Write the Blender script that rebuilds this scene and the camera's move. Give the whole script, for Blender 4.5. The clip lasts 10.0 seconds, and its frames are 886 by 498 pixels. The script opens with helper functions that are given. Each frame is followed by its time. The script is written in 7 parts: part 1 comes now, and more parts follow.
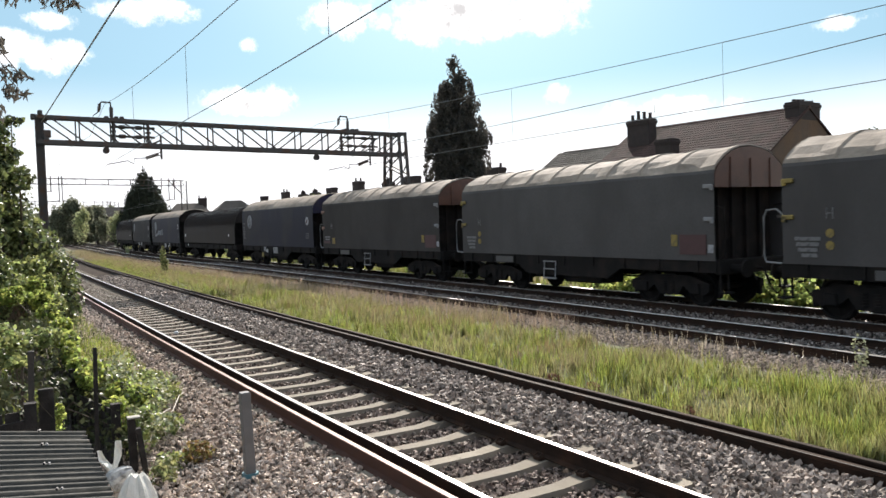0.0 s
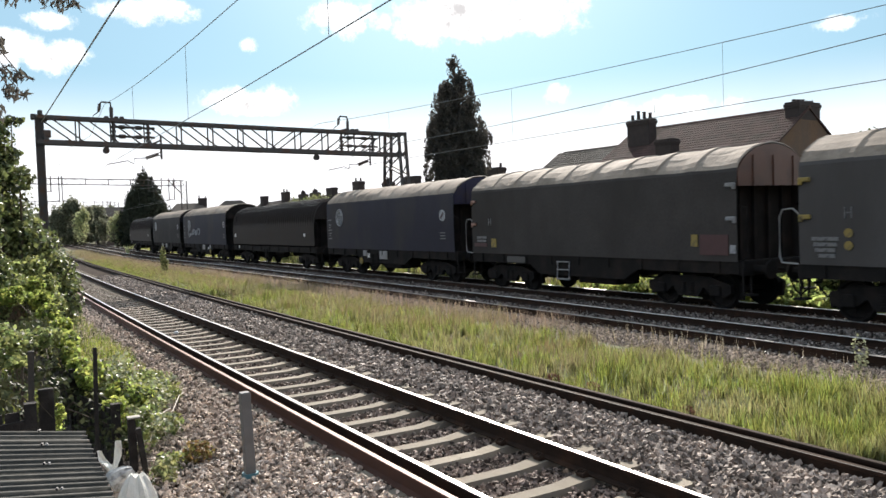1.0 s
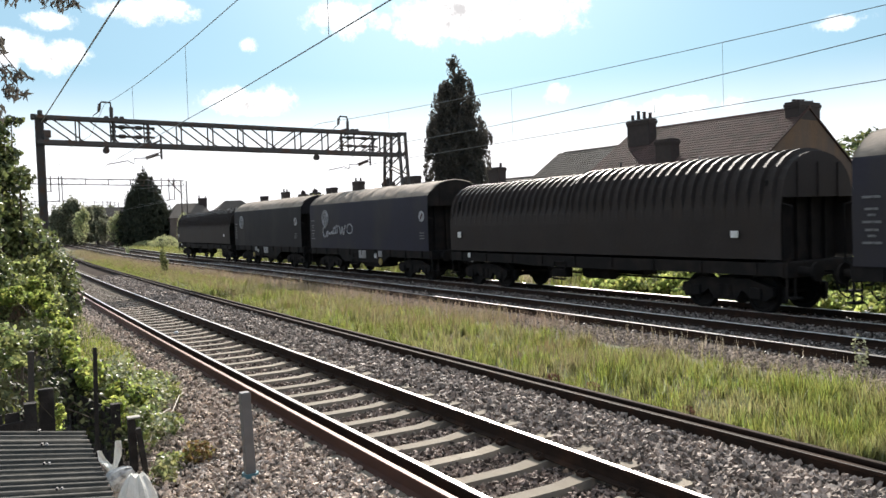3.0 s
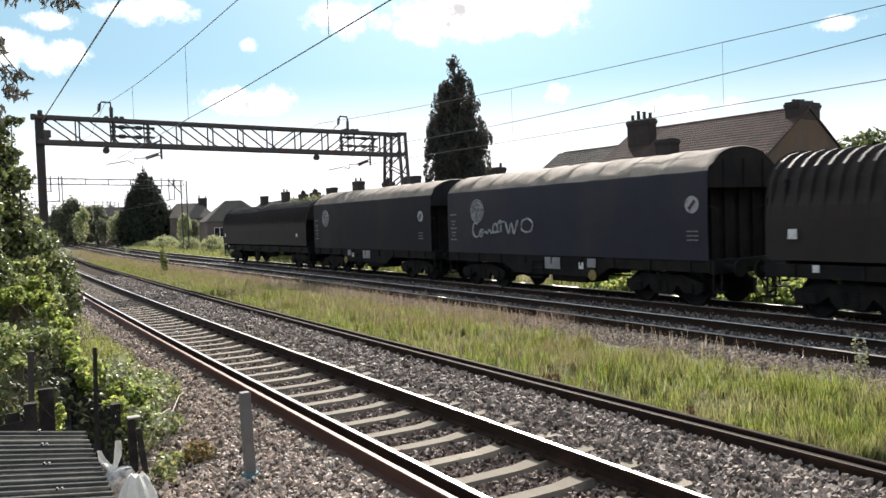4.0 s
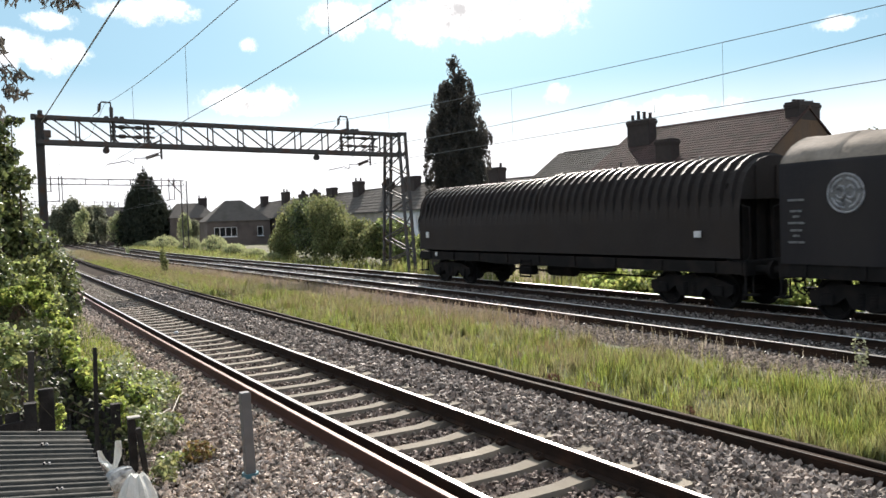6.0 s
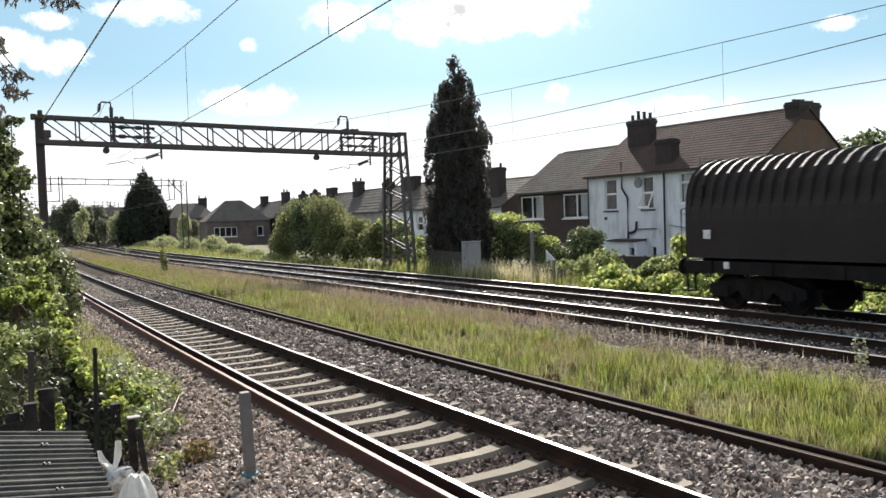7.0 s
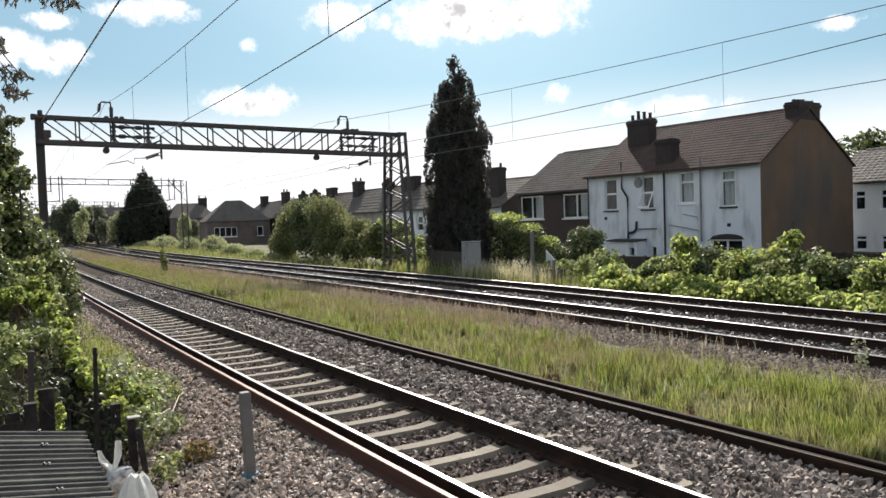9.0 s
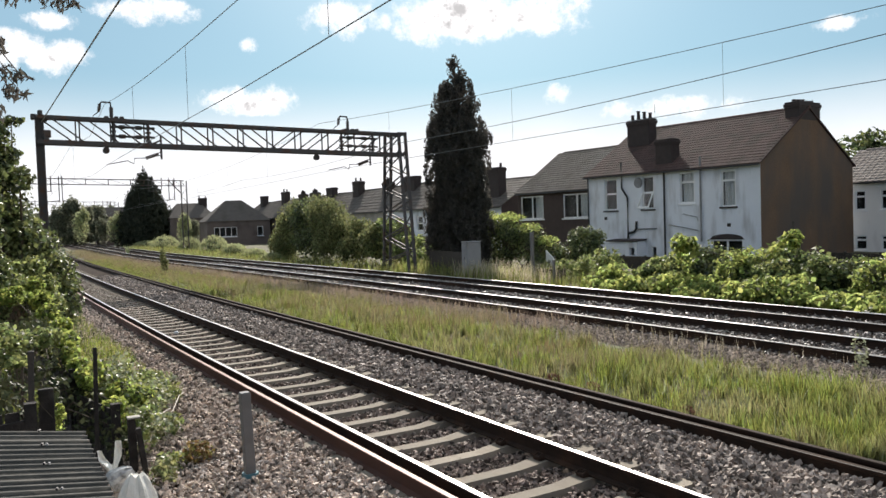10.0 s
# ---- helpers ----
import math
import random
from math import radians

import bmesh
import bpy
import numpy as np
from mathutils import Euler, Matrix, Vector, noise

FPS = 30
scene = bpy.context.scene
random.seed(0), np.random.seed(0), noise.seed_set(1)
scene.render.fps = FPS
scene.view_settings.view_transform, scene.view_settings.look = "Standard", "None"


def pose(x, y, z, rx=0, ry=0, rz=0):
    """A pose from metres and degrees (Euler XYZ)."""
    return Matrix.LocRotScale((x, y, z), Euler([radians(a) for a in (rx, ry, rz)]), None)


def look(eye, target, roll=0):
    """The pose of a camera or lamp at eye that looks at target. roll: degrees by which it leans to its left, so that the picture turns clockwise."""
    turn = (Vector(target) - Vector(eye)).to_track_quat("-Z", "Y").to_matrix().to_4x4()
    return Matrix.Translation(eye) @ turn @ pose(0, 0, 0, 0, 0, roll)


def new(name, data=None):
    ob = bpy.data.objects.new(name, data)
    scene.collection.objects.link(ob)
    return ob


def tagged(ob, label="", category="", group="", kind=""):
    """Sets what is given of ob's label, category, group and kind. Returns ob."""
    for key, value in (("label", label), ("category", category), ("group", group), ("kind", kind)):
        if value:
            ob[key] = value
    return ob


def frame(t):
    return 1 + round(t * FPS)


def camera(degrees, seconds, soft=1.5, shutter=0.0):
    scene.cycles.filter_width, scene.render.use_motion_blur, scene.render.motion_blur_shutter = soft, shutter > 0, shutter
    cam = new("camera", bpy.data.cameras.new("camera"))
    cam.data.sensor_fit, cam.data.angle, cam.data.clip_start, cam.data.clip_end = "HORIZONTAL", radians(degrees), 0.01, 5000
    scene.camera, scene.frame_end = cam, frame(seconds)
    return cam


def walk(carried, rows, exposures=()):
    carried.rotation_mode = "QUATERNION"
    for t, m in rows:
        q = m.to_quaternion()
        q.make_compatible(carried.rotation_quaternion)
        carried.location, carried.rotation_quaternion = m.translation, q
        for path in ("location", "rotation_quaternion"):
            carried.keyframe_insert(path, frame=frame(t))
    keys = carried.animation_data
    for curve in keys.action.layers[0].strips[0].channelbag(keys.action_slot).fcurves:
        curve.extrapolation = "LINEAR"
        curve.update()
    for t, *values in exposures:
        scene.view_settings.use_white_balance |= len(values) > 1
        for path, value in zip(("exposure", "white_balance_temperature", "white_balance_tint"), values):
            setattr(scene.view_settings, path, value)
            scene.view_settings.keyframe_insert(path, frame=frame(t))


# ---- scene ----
# Camera: stands still on a tripod beside the line, 2.42 m above the rail tops.
EYE = Vector((0, 0, 2.4205))
AIM = EYE + 10 * Vector((0.47886, 0.87717, -0.03615))
cam = camera(58.857, 10.0, soft=1.5, shutter=0.12)
walk(cam, [(0, look(EYE, AIM, -1.842)), (10, look(EYE, AIM, -1.842))],
     exposures=[(0, 0.75, 6580, 13), (7.0, 0.75, 6580, 13), (8.5, 0.59, 6580, 13), (10, 0.45, 6580, 13)])

# World: a bright summer sky with broken cloud, the sun high and ahead.
SUN_AZ, SUN_EL = radians(30.7), radians(32.5)


def make_world():
    world = bpy.data.worlds.new("sky")
    scene.world = world
    world.use_nodes = True
    nt = world.node_tree
    N, L = nt.nodes, nt.links
    N.clear()
    out = N.new("ShaderNodeOutputWorld")
    back = N.new("ShaderNodeBackground")
    sky = N.new("ShaderNodeTexSky")
    sky.sky_type, sky.sun_disc = "NISHITA", False
    sky.sun_elevation, sky.sun_rotation = SUN_EL, SUN_AZ
    sky.air_density, sky.dust_density, sky.ozone_density = 1.0, 1.4, 2.0
    co = N.new("ShaderNodeTexCoord")

    def math_node(op, a, b=None, c=None):
        n = N.new("ShaderNodeMath")
        n.operation = op
        for i, v in enumerate((a, b, c)):
            if v is None:
                continue
            if isinstance(v, (int, float)):
                n.inputs[i].default_value = v
            else:
                L.new(v, n.inputs[i])
        return n.outputs[0]

    # every cloud: azimuth and elevation of its middle, half widths, all in radians
    clouds = [(0.1525, 0.2523, 0.050, 0.013, 1.0), (0.170, 0.259, 0.030, 0.012, 1.0), (0.0472, 0.2355, 0.026, 0.010, 0.9), (0.0186, 0.2052, 0.032, 0.017, 1.0), (0.0494, 0.1981, 0.040, 0.018, 1.0),
              (-0.006, 0.1946, 0.03, 0.015, 1.0), (0.2671, 0.2194, 0.010, 0.008, 0.8), (0.241, 0.156, 0.030, 0.013, 0.9), (0.2984, 0.1542, 0.026, 0.016, 0.95),
              (0.266, 0.147, 0.046, 0.010, 0.9), (0.3787, 0.2534, 0.038, 0.020, 0.8), (0.4278, 0.2464, 0.014, 0.010, 0.7), (0.4916, 0.2385, 0.036, 0.020, 1.0), (0.5418, 0.252, 0.080, 0.030, 1.1),
              (0.6196, 0.2500, 0.066, 0.024, 1.0), (0.6403, 0.2351, 0.018, 0.008, 0.8), (0.6507, 0.1535, 0.016, 0.012, 0.75), (0.9675, 0.2045, 0.028, 0.0075, 0.8), (0.7876, 0.1279, 0.06, 0.010, 0.5),
              (0.1, 0.42, 0.2, 0.06, 0.9), (0.8, 0.5, 0.25, 0.08, 0.9), (1.5, 0.3, 0.2, 0.05, 0.9),
              (2.4, 0.35, 0.3, 0.07, 0.9), (-0.9, 0.3, 0.22, 0.06, 0.9), (-1.9, 0.4, 0.3, 0.08, 0.9), (-2.7, 0.25, 0.2, 0.05, 0.9)]
    sep = N.new("ShaderNodeSeparateXYZ")
    L.new(co.outputs["Generated"], sep.inputs[0])
    az = math_node("ARCTAN2", sep.outputs[0], sep.outputs[1])
    el = math_node("ARCSINE", sep.outputs[2])
    noise_a = N.new("ShaderNodeTexNoise")
    noise_a.inputs["Scale"].default_value, noise_a.inputs["Detail"].default_value = 34, 9
    noise_a.inputs["Roughness"].default_value = 0.68
    L.new(co.outputs["Generated"], noise_a.inputs["Vector"])
    total = None
    for a, e, wa, we, amount in clouds:
        da = math_node("DIVIDE", math_node("SUBTRACT", az, a), wa)
        de = math_node("DIVIDE", math_node("SUBTRACT", el, e), we)
        r2 = math_node("ADD", math_node("MULTIPLY", da, da), math_node("MULTIPLY", de, de))
        one = math_node("MULTIPLY", math_node("SUBTRACT", 1.25, r2), amount)
        total = one if total is None else math_node("MAXIMUM", total, one)
    ragged = math_node("ADD", total, math_node("MULTIPLY", math_node("SUBTRACT", noise_a.outputs["Fac"], 0.5), 5.6))
    ramp = N.new("ShaderNodeMapRange")
    ramp.interpolation_type = "SMOOTHSTEP"
    ramp.inputs["From Min"].default_value, ramp.inputs["From Max"].default_value = -0.35, 1.45
    L.new(ragged, ramp.inputs["Value"])
    # broken cloud high up and behind, unseen, added to brighten the fill light
    noise_c = N.new("ShaderNodeTexNoise")
    noise_c.inputs["Scale"].default_value, noise_c.inputs["Detail"].default_value = 3.2, 7
    L.new(co.outputs["Generated"], noise_c.inputs["Vector"])
    broken = N.new("ShaderNodeMapRange")
    broken.interpolation_type = "SMOOTHSTEP"
    broken.inputs["From Min"].default_value, broken.inputs["From Max"].default_value = 0.49, 0.62
    L.new(noise_c.outputs["Fac"], broken.inputs["Value"])
    ahead = N.new("ShaderNodeVectorMath")
    ahead.operation = "DOT_PRODUCT"
    L.new(co.outputs["Generated"], ahead.inputs[0])
    ahead.inputs[1].default_value = (0.479, 0.877, 0.0)
    rest = N.new("ShaderNodeMapRange")
    rest.interpolation_type = "SMOOTHSTEP"
    rest.inputs["From Min"].default_value, rest.inputs["From Max"].default_value = 0.72, 0.45
    L.new(ahead.outputs["Value"], rest.inputs["Value"])
    cover = math_node("MAXIMUM", ramp.outputs[0], math_node("MULTIPLY", broken.outputs[0], rest.outputs[0]))
    # thin haze that whitens the low sky
    haze = N.new("ShaderNodeMapRange")
    haze.interpolation_type = "SMOOTHSTEP"
    haze.inputs["From Min"].default_value, haze.inputs["From Max"].default_value = 0.19, 0.03
    L.new(el, haze.inputs["Value"])
    noise_b = N.new("ShaderNodeTexNoise")
    noise_b.inputs["Scale"].default_value, noise_b.inputs["Detail"].default_value = 3.5, 5
    L.new(co.outputs["Generated"], noise_b.inputs["Vector"])
    veil = math_node("MULTIPLY", haze.outputs[0], math_node("ADD", 0.45, noise_b.outputs["Fac"]))
    glow = N.new("ShaderNodeVectorMath")
    glow.operation = "DOT_PRODUCT"
    L.new(co.outputs["Generated"], glow.inputs[0])
    glow.inputs[1].default_value = (math.sin(SUN_AZ) * math.cos(SUN_EL), math.cos(SUN_AZ) * math.cos(SUN_EL), math.sin(SUN_EL))
    towards = N.new("ShaderNodeMapRange")
    towards.interpolation_type = "SMOOTHSTEP"
    towards.inputs["From Min"].default_value, towards.inputs["From Max"].default_value = -0.35, 0.6
    L.new(glow.outputs["Value"], towards.inputs["Value"])
    aureole = N.new("ShaderNodeMapRange")
    aureole.interpolation_type = "SMOOTHSTEP"
    aureole.inputs["From Min"].default_value, aureole.inputs["From Max"].default_value = 0.90, 1.0
    L.new(glow.outputs["Value"], aureole.inputs["Value"])
    veil = math_node("MULTIPLY", math_node("MINIMUM", math_node("MULTIPLY", veil, 1.35), 1.0), towards.outputs[0])
    veil = math_node("MAXIMUM", veil, math_node("MULTIPLY", aureole.outputs[0], 0.25))
    tint = N.new("ShaderNodeMix")
    tint.data_type, tint.blend_type = "RGBA", "MULTIPLY"
    tint.inputs["Factor"].default_value = 1.0
    L.new(sky.outputs[0], tint.inputs["A"])
    tint.inputs["B"].default_value = (SKY_TINT[0], SKY_TINT[1], SKY_TINT[2], 1)
    # high thin cloud evens out the blue towards the sun
    even = N.new("ShaderNodeMix")
    even.data_type = "RGBA"
    L.new(math_node("MULTIPLY", towards.outputs[0], 0.6), even.inputs["Factor"])
    L.new(tint.outputs["Result"], even.inputs["A"])
    even.inputs["B"].default_value = (4.1, 6.35, 7.4, 1)
    mix1 = N.new("ShaderNodeMix")
    mix1.data_type = "RGBA"
    L.new(veil, mix1.inputs["Factor"])
    L.new(even.outputs["Result"], mix1.inputs["A"])
    mix1.inputs["B"].default_value = (HAZE * 0.975, HAZE, HAZE * 1.025, 1)
    mix2 = N.new("ShaderNodeMix")
    mix2.data_type = "RGBA"
    L.new(cover, mix2.inputs["Factor"])
    L.new(mix1.outputs["Result"], mix2.inputs["A"])
    # thick cloud is greyer inside
    thick = N.new("ShaderNodeMapRange")
    thick.interpolation_type = "SMOOTHSTEP"
    thick.inputs["From Min"].default_value, thick.inputs["From Max"].default_value = 1.15, 2.1
    thick.inputs["To Min"].default_value, thick.inputs["To Max"].default_value = CLOUD, CLOUD * 0.5
    L.new(ragged, thick.inputs["Value"])
    L.new(thick.outputs[0], mix2.inputs["B"])
    back.inputs["Strength"].default_value = 0.075
    L.new(mix2.outputs["Result"], back.inputs["Color"])
    L.new(back.outputs[0], out.inputs[0])


SKY_TINT, HAZE, CLOUD = (0.41, 0.655, 0.80), 11.0, 12.5
make_world()
sun_data = bpy.data.lights.new("sun", "SUN")
sun_data.energy, sun_data.angle, sun_data.color = 5.0, radians(0.53), (1.0, 0.945, 0.85)
sun = new("sun", sun_data)
sun.matrix_world = look((30, 30, 40), (30 - math.sin(SUN_AZ) * math.cos(SUN_EL) * 10, 30 - math.cos(SUN_AZ) * math.cos(SUN_EL) * 10, 40 - 10 * math.sin(SUN_EL)))


# ---- tools ----
def material(name, colour, rough=0.8, metal=0.0, spread=0.25, scale=6.0, fine=60.0, bump=0.2, dirt=None, dirt_amount=0.4, dirt_scale=1.5, per_piece=0.0, object_random=0.0, specular=0.4, runs=1.0):
    """A surface of one real colour with grain at two scales, fine relief and optional dirt of another colour; runs below 1 draw the dirt out downwards."""
    m = bpy.data.materials.new(name)
    m.use_nodes = True
    nt = m.node_tree
    N, L = nt.nodes, nt.links
    b = N["Principled BSDF"]
    b.inputs["Metallic"].default_value = metal
    b.inputs["Specular IOR Level"].default_value = specular
    co = N.new("ShaderNodeTexCoord")

    def noise_tex(s, detail=5, drawn=1.0):
        n = N.new("ShaderNodeTexNoise")
        n.inputs["Scale"].default_value, n.inputs["Detail"].default_value = s, detail
        if drawn == 1.0:
            L.new(co.outputs["Object"], n.inputs["Vector"])
        else:
            mp = N.new("ShaderNodeMapping")
            mp.inputs["Scale"].default_value = (1, 1, drawn)
            L.new(co.outputs["Object"], mp.inputs["Vector"])
            L.new(mp.outputs[0], n.inputs["Vector"])
        return n.outputs["Fac"]

    def val(op, a, c):
        n = N.new("ShaderNodeMath")
        n.operation = op
        for i, v in enumerate((a, c)):
            if isinstance(v, (int, float)):
                n.inputs[i].default_value = v
            else:
                L.new(v, n.inputs[i])
        return n.outputs[0]

    big, small = noise_tex(scale), noise_tex(fine, 3)
    v = val("ADD", val("MULTIPLY", val("SUBTRACT", big, 0.5), 2.2 * spread), val("MULTIPLY", val("SUBTRACT", small, 0.5), 1.6 * spread))
    v = val("ADD", v, 1.0)
    if per_piece:
        g = N.new("ShaderNodeNewGeometry")
        v = val("MULTIPLY", v, val("ADD", 1 - per_piece, val("MULTIPLY", g.outputs["Random Per Island"], 2 * per_piece)))
    if object_random:
        o = N.new("ShaderNodeObjectInfo")
        v = val("MULTIPLY", v, val("ADD", 1 - object_random, val("MULTIPLY", o.outputs["Random"], 2 * object_random)))
    hsv = N.new("ShaderNodeHueSaturation")
    hsv.inputs["Color"].default_value = (*colour, 1)
    L.new(v, hsv.inputs["Value"])
    col = hsv.outputs[0]
    if dirt:
        mix = N.new("ShaderNodeMix")
        mix.data_type = "RGBA"
        ramp = N.new("ShaderNodeMapRange")
        ramp.inputs["From Min"].default_value, ramp.inputs["From Max"].default_value = 0.62 - 0.35 * dirt_amount, 0.78 - 0.2 * dirt_amount
        L.new(noise_tex(dirt_scale, 8, runs), ramp.inputs["Value"])
        L.new(ramp.outputs[0], mix.inputs["Factor"])
        L.new(col, mix.inputs["A"])
        mix.inputs["B"].default_value = (*dirt, 1)
        col = mix.outputs["Result"]
    L.new(col, b.inputs["Base Color"])
    L.new(val("ADD", rough - 0.1, val("MULTIPLY", big, 0.2)), b.inputs["Roughness"])
    if bump:
        bp = N.new("ShaderNodeBump")
        bp.inputs["Strength"].default_value, bp.inputs["Distance"].default_value = bump, 0.02
        L.new(small, bp.inputs["Height"])
        L.new(bp.outputs[0], b.inputs["Normal"])
    return m


def leaf_material(name, colour, spread=0.45, passing=0.5, hue=0.04, gloss=0.35, other=None, patch=0.8):
    """Leaves: matt above with a little gloss, and light that comes through them."""
    m = bpy.data.materials.new(name)
    m.use_nodes = True
    nt = m.node_tree
    N, L = nt.nodes, nt.links
    N.clear()
    out, add = N.new("ShaderNodeOutputMaterial"), N.new("ShaderNodeMixShader")
    pb, tr = N.new("ShaderNodeBsdfPrincipled"), N.new("ShaderNodeBsdfTranslucent")
    pb.inputs["Roughness"].default_value, pb.inputs["Specular IOR Level"].default_value = 0.55 - 0.2 * gloss, gloss
    g, hsv = N.new("ShaderNodeNewGeometry"), N.new("ShaderNodeHueSaturation")
    hsv.inputs["Color"].default_value = (*colour, 1)
    if other:
        co, nz, mr, mx = N.new("ShaderNodeTexCoord"), N.new("ShaderNodeTexNoise"), N.new("ShaderNodeMapRange"), N.new("ShaderNodeMix")
        nz.inputs["Scale"].default_value, nz.inputs["Detail"].default_value = patch, 6
        L.new(co.outputs["Object"], nz.inputs["Vector"])
        mr.inputs["From Min"].default_value, mr.inputs["From Max"].default_value = 0.42, 0.62
        L.new(nz.outputs["Fac"], mr.inputs["Value"])
        mx.data_type = "RGBA"
        L.new(mr.outputs[0], mx.inputs["Factor"])
        mx.inputs["A"].default_value, mx.inputs["B"].default_value = (*colour, 1), (*other, 1)
        L.new(mx.outputs["Result"], hsv.inputs["Color"])
    mv, mh = N.new("ShaderNodeMapRange"), N.new("ShaderNodeMapRange")
    mv.inputs["To Min"].default_value, mv.inputs["To Max"].default_value = 1 - spread, 1 + spread
    mh.inputs["To Min"].default_value, mh.inputs["To Max"].default_value = 0.5 - hue, 0.5 + hue
    wn = N.new("ShaderNodeTexWhiteNoise")
    wn.noise_dimensions = "1D"
    L.new(g.outputs["Random Per Island"], wn.inputs["W"])
    L.new(g.outputs["Random Per Island"], mv.inputs["Value"])
    L.new(wn.outputs["Value"], mh.inputs["Value"])
    L.new(mv.outputs[0], hsv.inputs["Value"])
    L.new(mh.outputs[0], hsv.inputs["Hue"])
    L.new(hsv.outputs[0], pb.inputs["Base Color"])
    yel = N.new("ShaderNodeHueSaturation")
    yel.inputs["Hue"].default_value, yel.inputs["Value"].default_value = 0.487, 1.45
    L.new(hsv.outputs[0], yel.inputs["Color"])
    L.new(yel.outputs[0], tr.inputs["Color"])
    add.inputs[0].default_value = passing
    L.new(pb.outputs[0], add.inputs[1])
    L.new(tr.outputs[0], add.inputs[2])
    L.new(add.outputs[0], out.inputs[0])
    return m


def glass_material(name, tint=(0.05, 0.06, 0.07)):
    m = bpy.data.materials.new(name)
    m.use_nodes = True
    b = m.node_tree.nodes["Principled BSDF"]
    b.inputs["Base Color"].default_value = (*tint, 1)
    b.inputs["Roughness"].default_value, b.inputs["IOR"].default_value = 0.03, 1.25
    b.inputs["Transmission Weight"].default_value = 1.0
    return m


def raw_mesh(name, verts, faces, mats, slots=None, smooth=False):
    """A mesh from arrays: verts (n, 3) and faces (m, k), all with k corners."""
    verts, faces = np.asarray(verts, dtype=np.float32), np.asarray(faces, dtype=np.int32)
    me = bpy.data.meshes.new(name)
    m, k = faces.shape
    me.vertices.add(len(verts))
    me.vertices.foreach_set("co", verts.ravel())
    me.loops.add(m * k)
    me.loops.foreach_set("vertex_index", faces.ravel())
    me.polygons.add(m)
    me.polygons.foreach_set("loop_start", np.arange(0, m * k, k, dtype=np.int32))
    me.polygons.foreach_set("loop_total", np.full(m, k, dtype=np.int32))
    if slots is not None:
        me.polygons.foreach_set("material_index", np.asarray(slots, dtype=np.int32))
    for mt in (mats if isinstance(mats, (list, tuple)) else [mats]):
        me.materials.append(mt)
    me.polygons.foreach_set("use_smooth", np.full(m, smooth))
    me.update(calc_edges=True)
    me.validate()
    return me


def part(name, bm, mat, parent=None, label="", smooth=False):
    """Links a bmesh as one mesh object under a thing or a part."""
    me = bpy.data.meshes.new(name)
    bm.normal_update()
    bm.to_mesh(me)
    bm.free()
    for mt in (mat if isinstance(mat, (list, tuple)) else [mat]):
        me.materials.append(mt)
    if smooth:
        me.polygons.foreach_set("use_smooth", np.full(len(me.polygons), True))
    ob = new(name, me)
    if parent:
        ob.parent = parent
    if label:
        tagged(ob, label)
    return ob


def thing(name, m, label, category, group="", kind=""):
    ob = new(name)
    ob.matrix_world = m
    return tagged(ob, label, category, group, kind)


def add_box(bm, x0, x1, y0, y1, z0, z1, bevel=0.0, m=None, mat=0):
    r = bmesh.ops.create_cube(bm, size=1)
    vs = r["verts"]
    for v in vs:
        v.co = Vector((x0 + (v.co.x + 0.5) * (x1 - x0), y0 + (v.co.y + 0.5) * (y1 - y0), z0 + (v.co.z + 0.5) * (z1 - z0)))
    fs = {f for v in vs for f in v.link_faces}
    for f in fs:
        f.material_index = mat
    if bevel:
        es = {e for v in vs for e in v.link_edges}
        r = bmesh.ops.bevel(bm, geom=list(es), offset=bevel, segments=1, affect="EDGES")
        vs = r["verts"]
    if m is not None:
        bmesh.ops.transform(bm, matrix=m, verts=list({v for v in vs}))
    return bm


def box_bm(*a, **k):
    return add_box(bmesh.new(), *a, **k)


def add_tube(bm, a, b, r0, r1=None, n=8, caps=True):
    a, b = Vector(a), Vector(b)
    r1 = r0 if r1 is None else r1
    d = (b - a)
    q = d.to_track_quat("Z", "Y").to_matrix()
    rings = []
    for p, r in ((a, r0), (b, r1)):
        rings.append([bm.verts.new(p + q @ Vector((r * math.cos(i * math.tau / n), r * math.sin(i * math.tau / n), 0))) for i in range(n)])
    for i in range(n):
        bm.faces.new((rings[0][i], rings[0][(i + 1) % n], rings[1][(i + 1) % n], rings[1][i]))
    if caps:
        bm.faces.new(rings[0][::-1])
        bm.faces.new(rings[1])
    return bm


def add_path(bm, pts, r, n=6):
    """A round bar along a line of points."""
    pts = [Vector(p) for p in pts]
    rings = []
    for i, p in enumerate(pts):
        d = (pts[min(i + 1, len(pts) - 1)] - pts[max(i - 1, 0)]).normalized()
        q = d.to_track_quat("Z", "Y").to_matrix()
        rings.append([bm.verts.new(p + q @ Vector((r * math.cos(k * math.tau / n), r * math.sin(k * math.tau / n), 0))) for k in range(n)])
    for s, e in zip(rings, rings[1:]):
        for k in range(n):
            bm.faces.new((s[k], s[(k + 1) % n], e[(k + 1) % n], e[k]))
    bm.faces.new(rings[0][::-1])
    bm.faces.new(rings[-1])
    return bm


def add_beam(bm, a, b, w, h, mat=0):
    """A rectangular bar from a to b."""
    a, b = Vector(a), Vector(b)
    q = (b - a).to_track_quat("Y", "Z").to_matrix().to_4x4()
    add_box(bm, -w / 2, w / 2, 0, (b - a).length, -h / 2, h / 2, m=Matrix.Translation(a) @ q, mat=mat)
    return bm


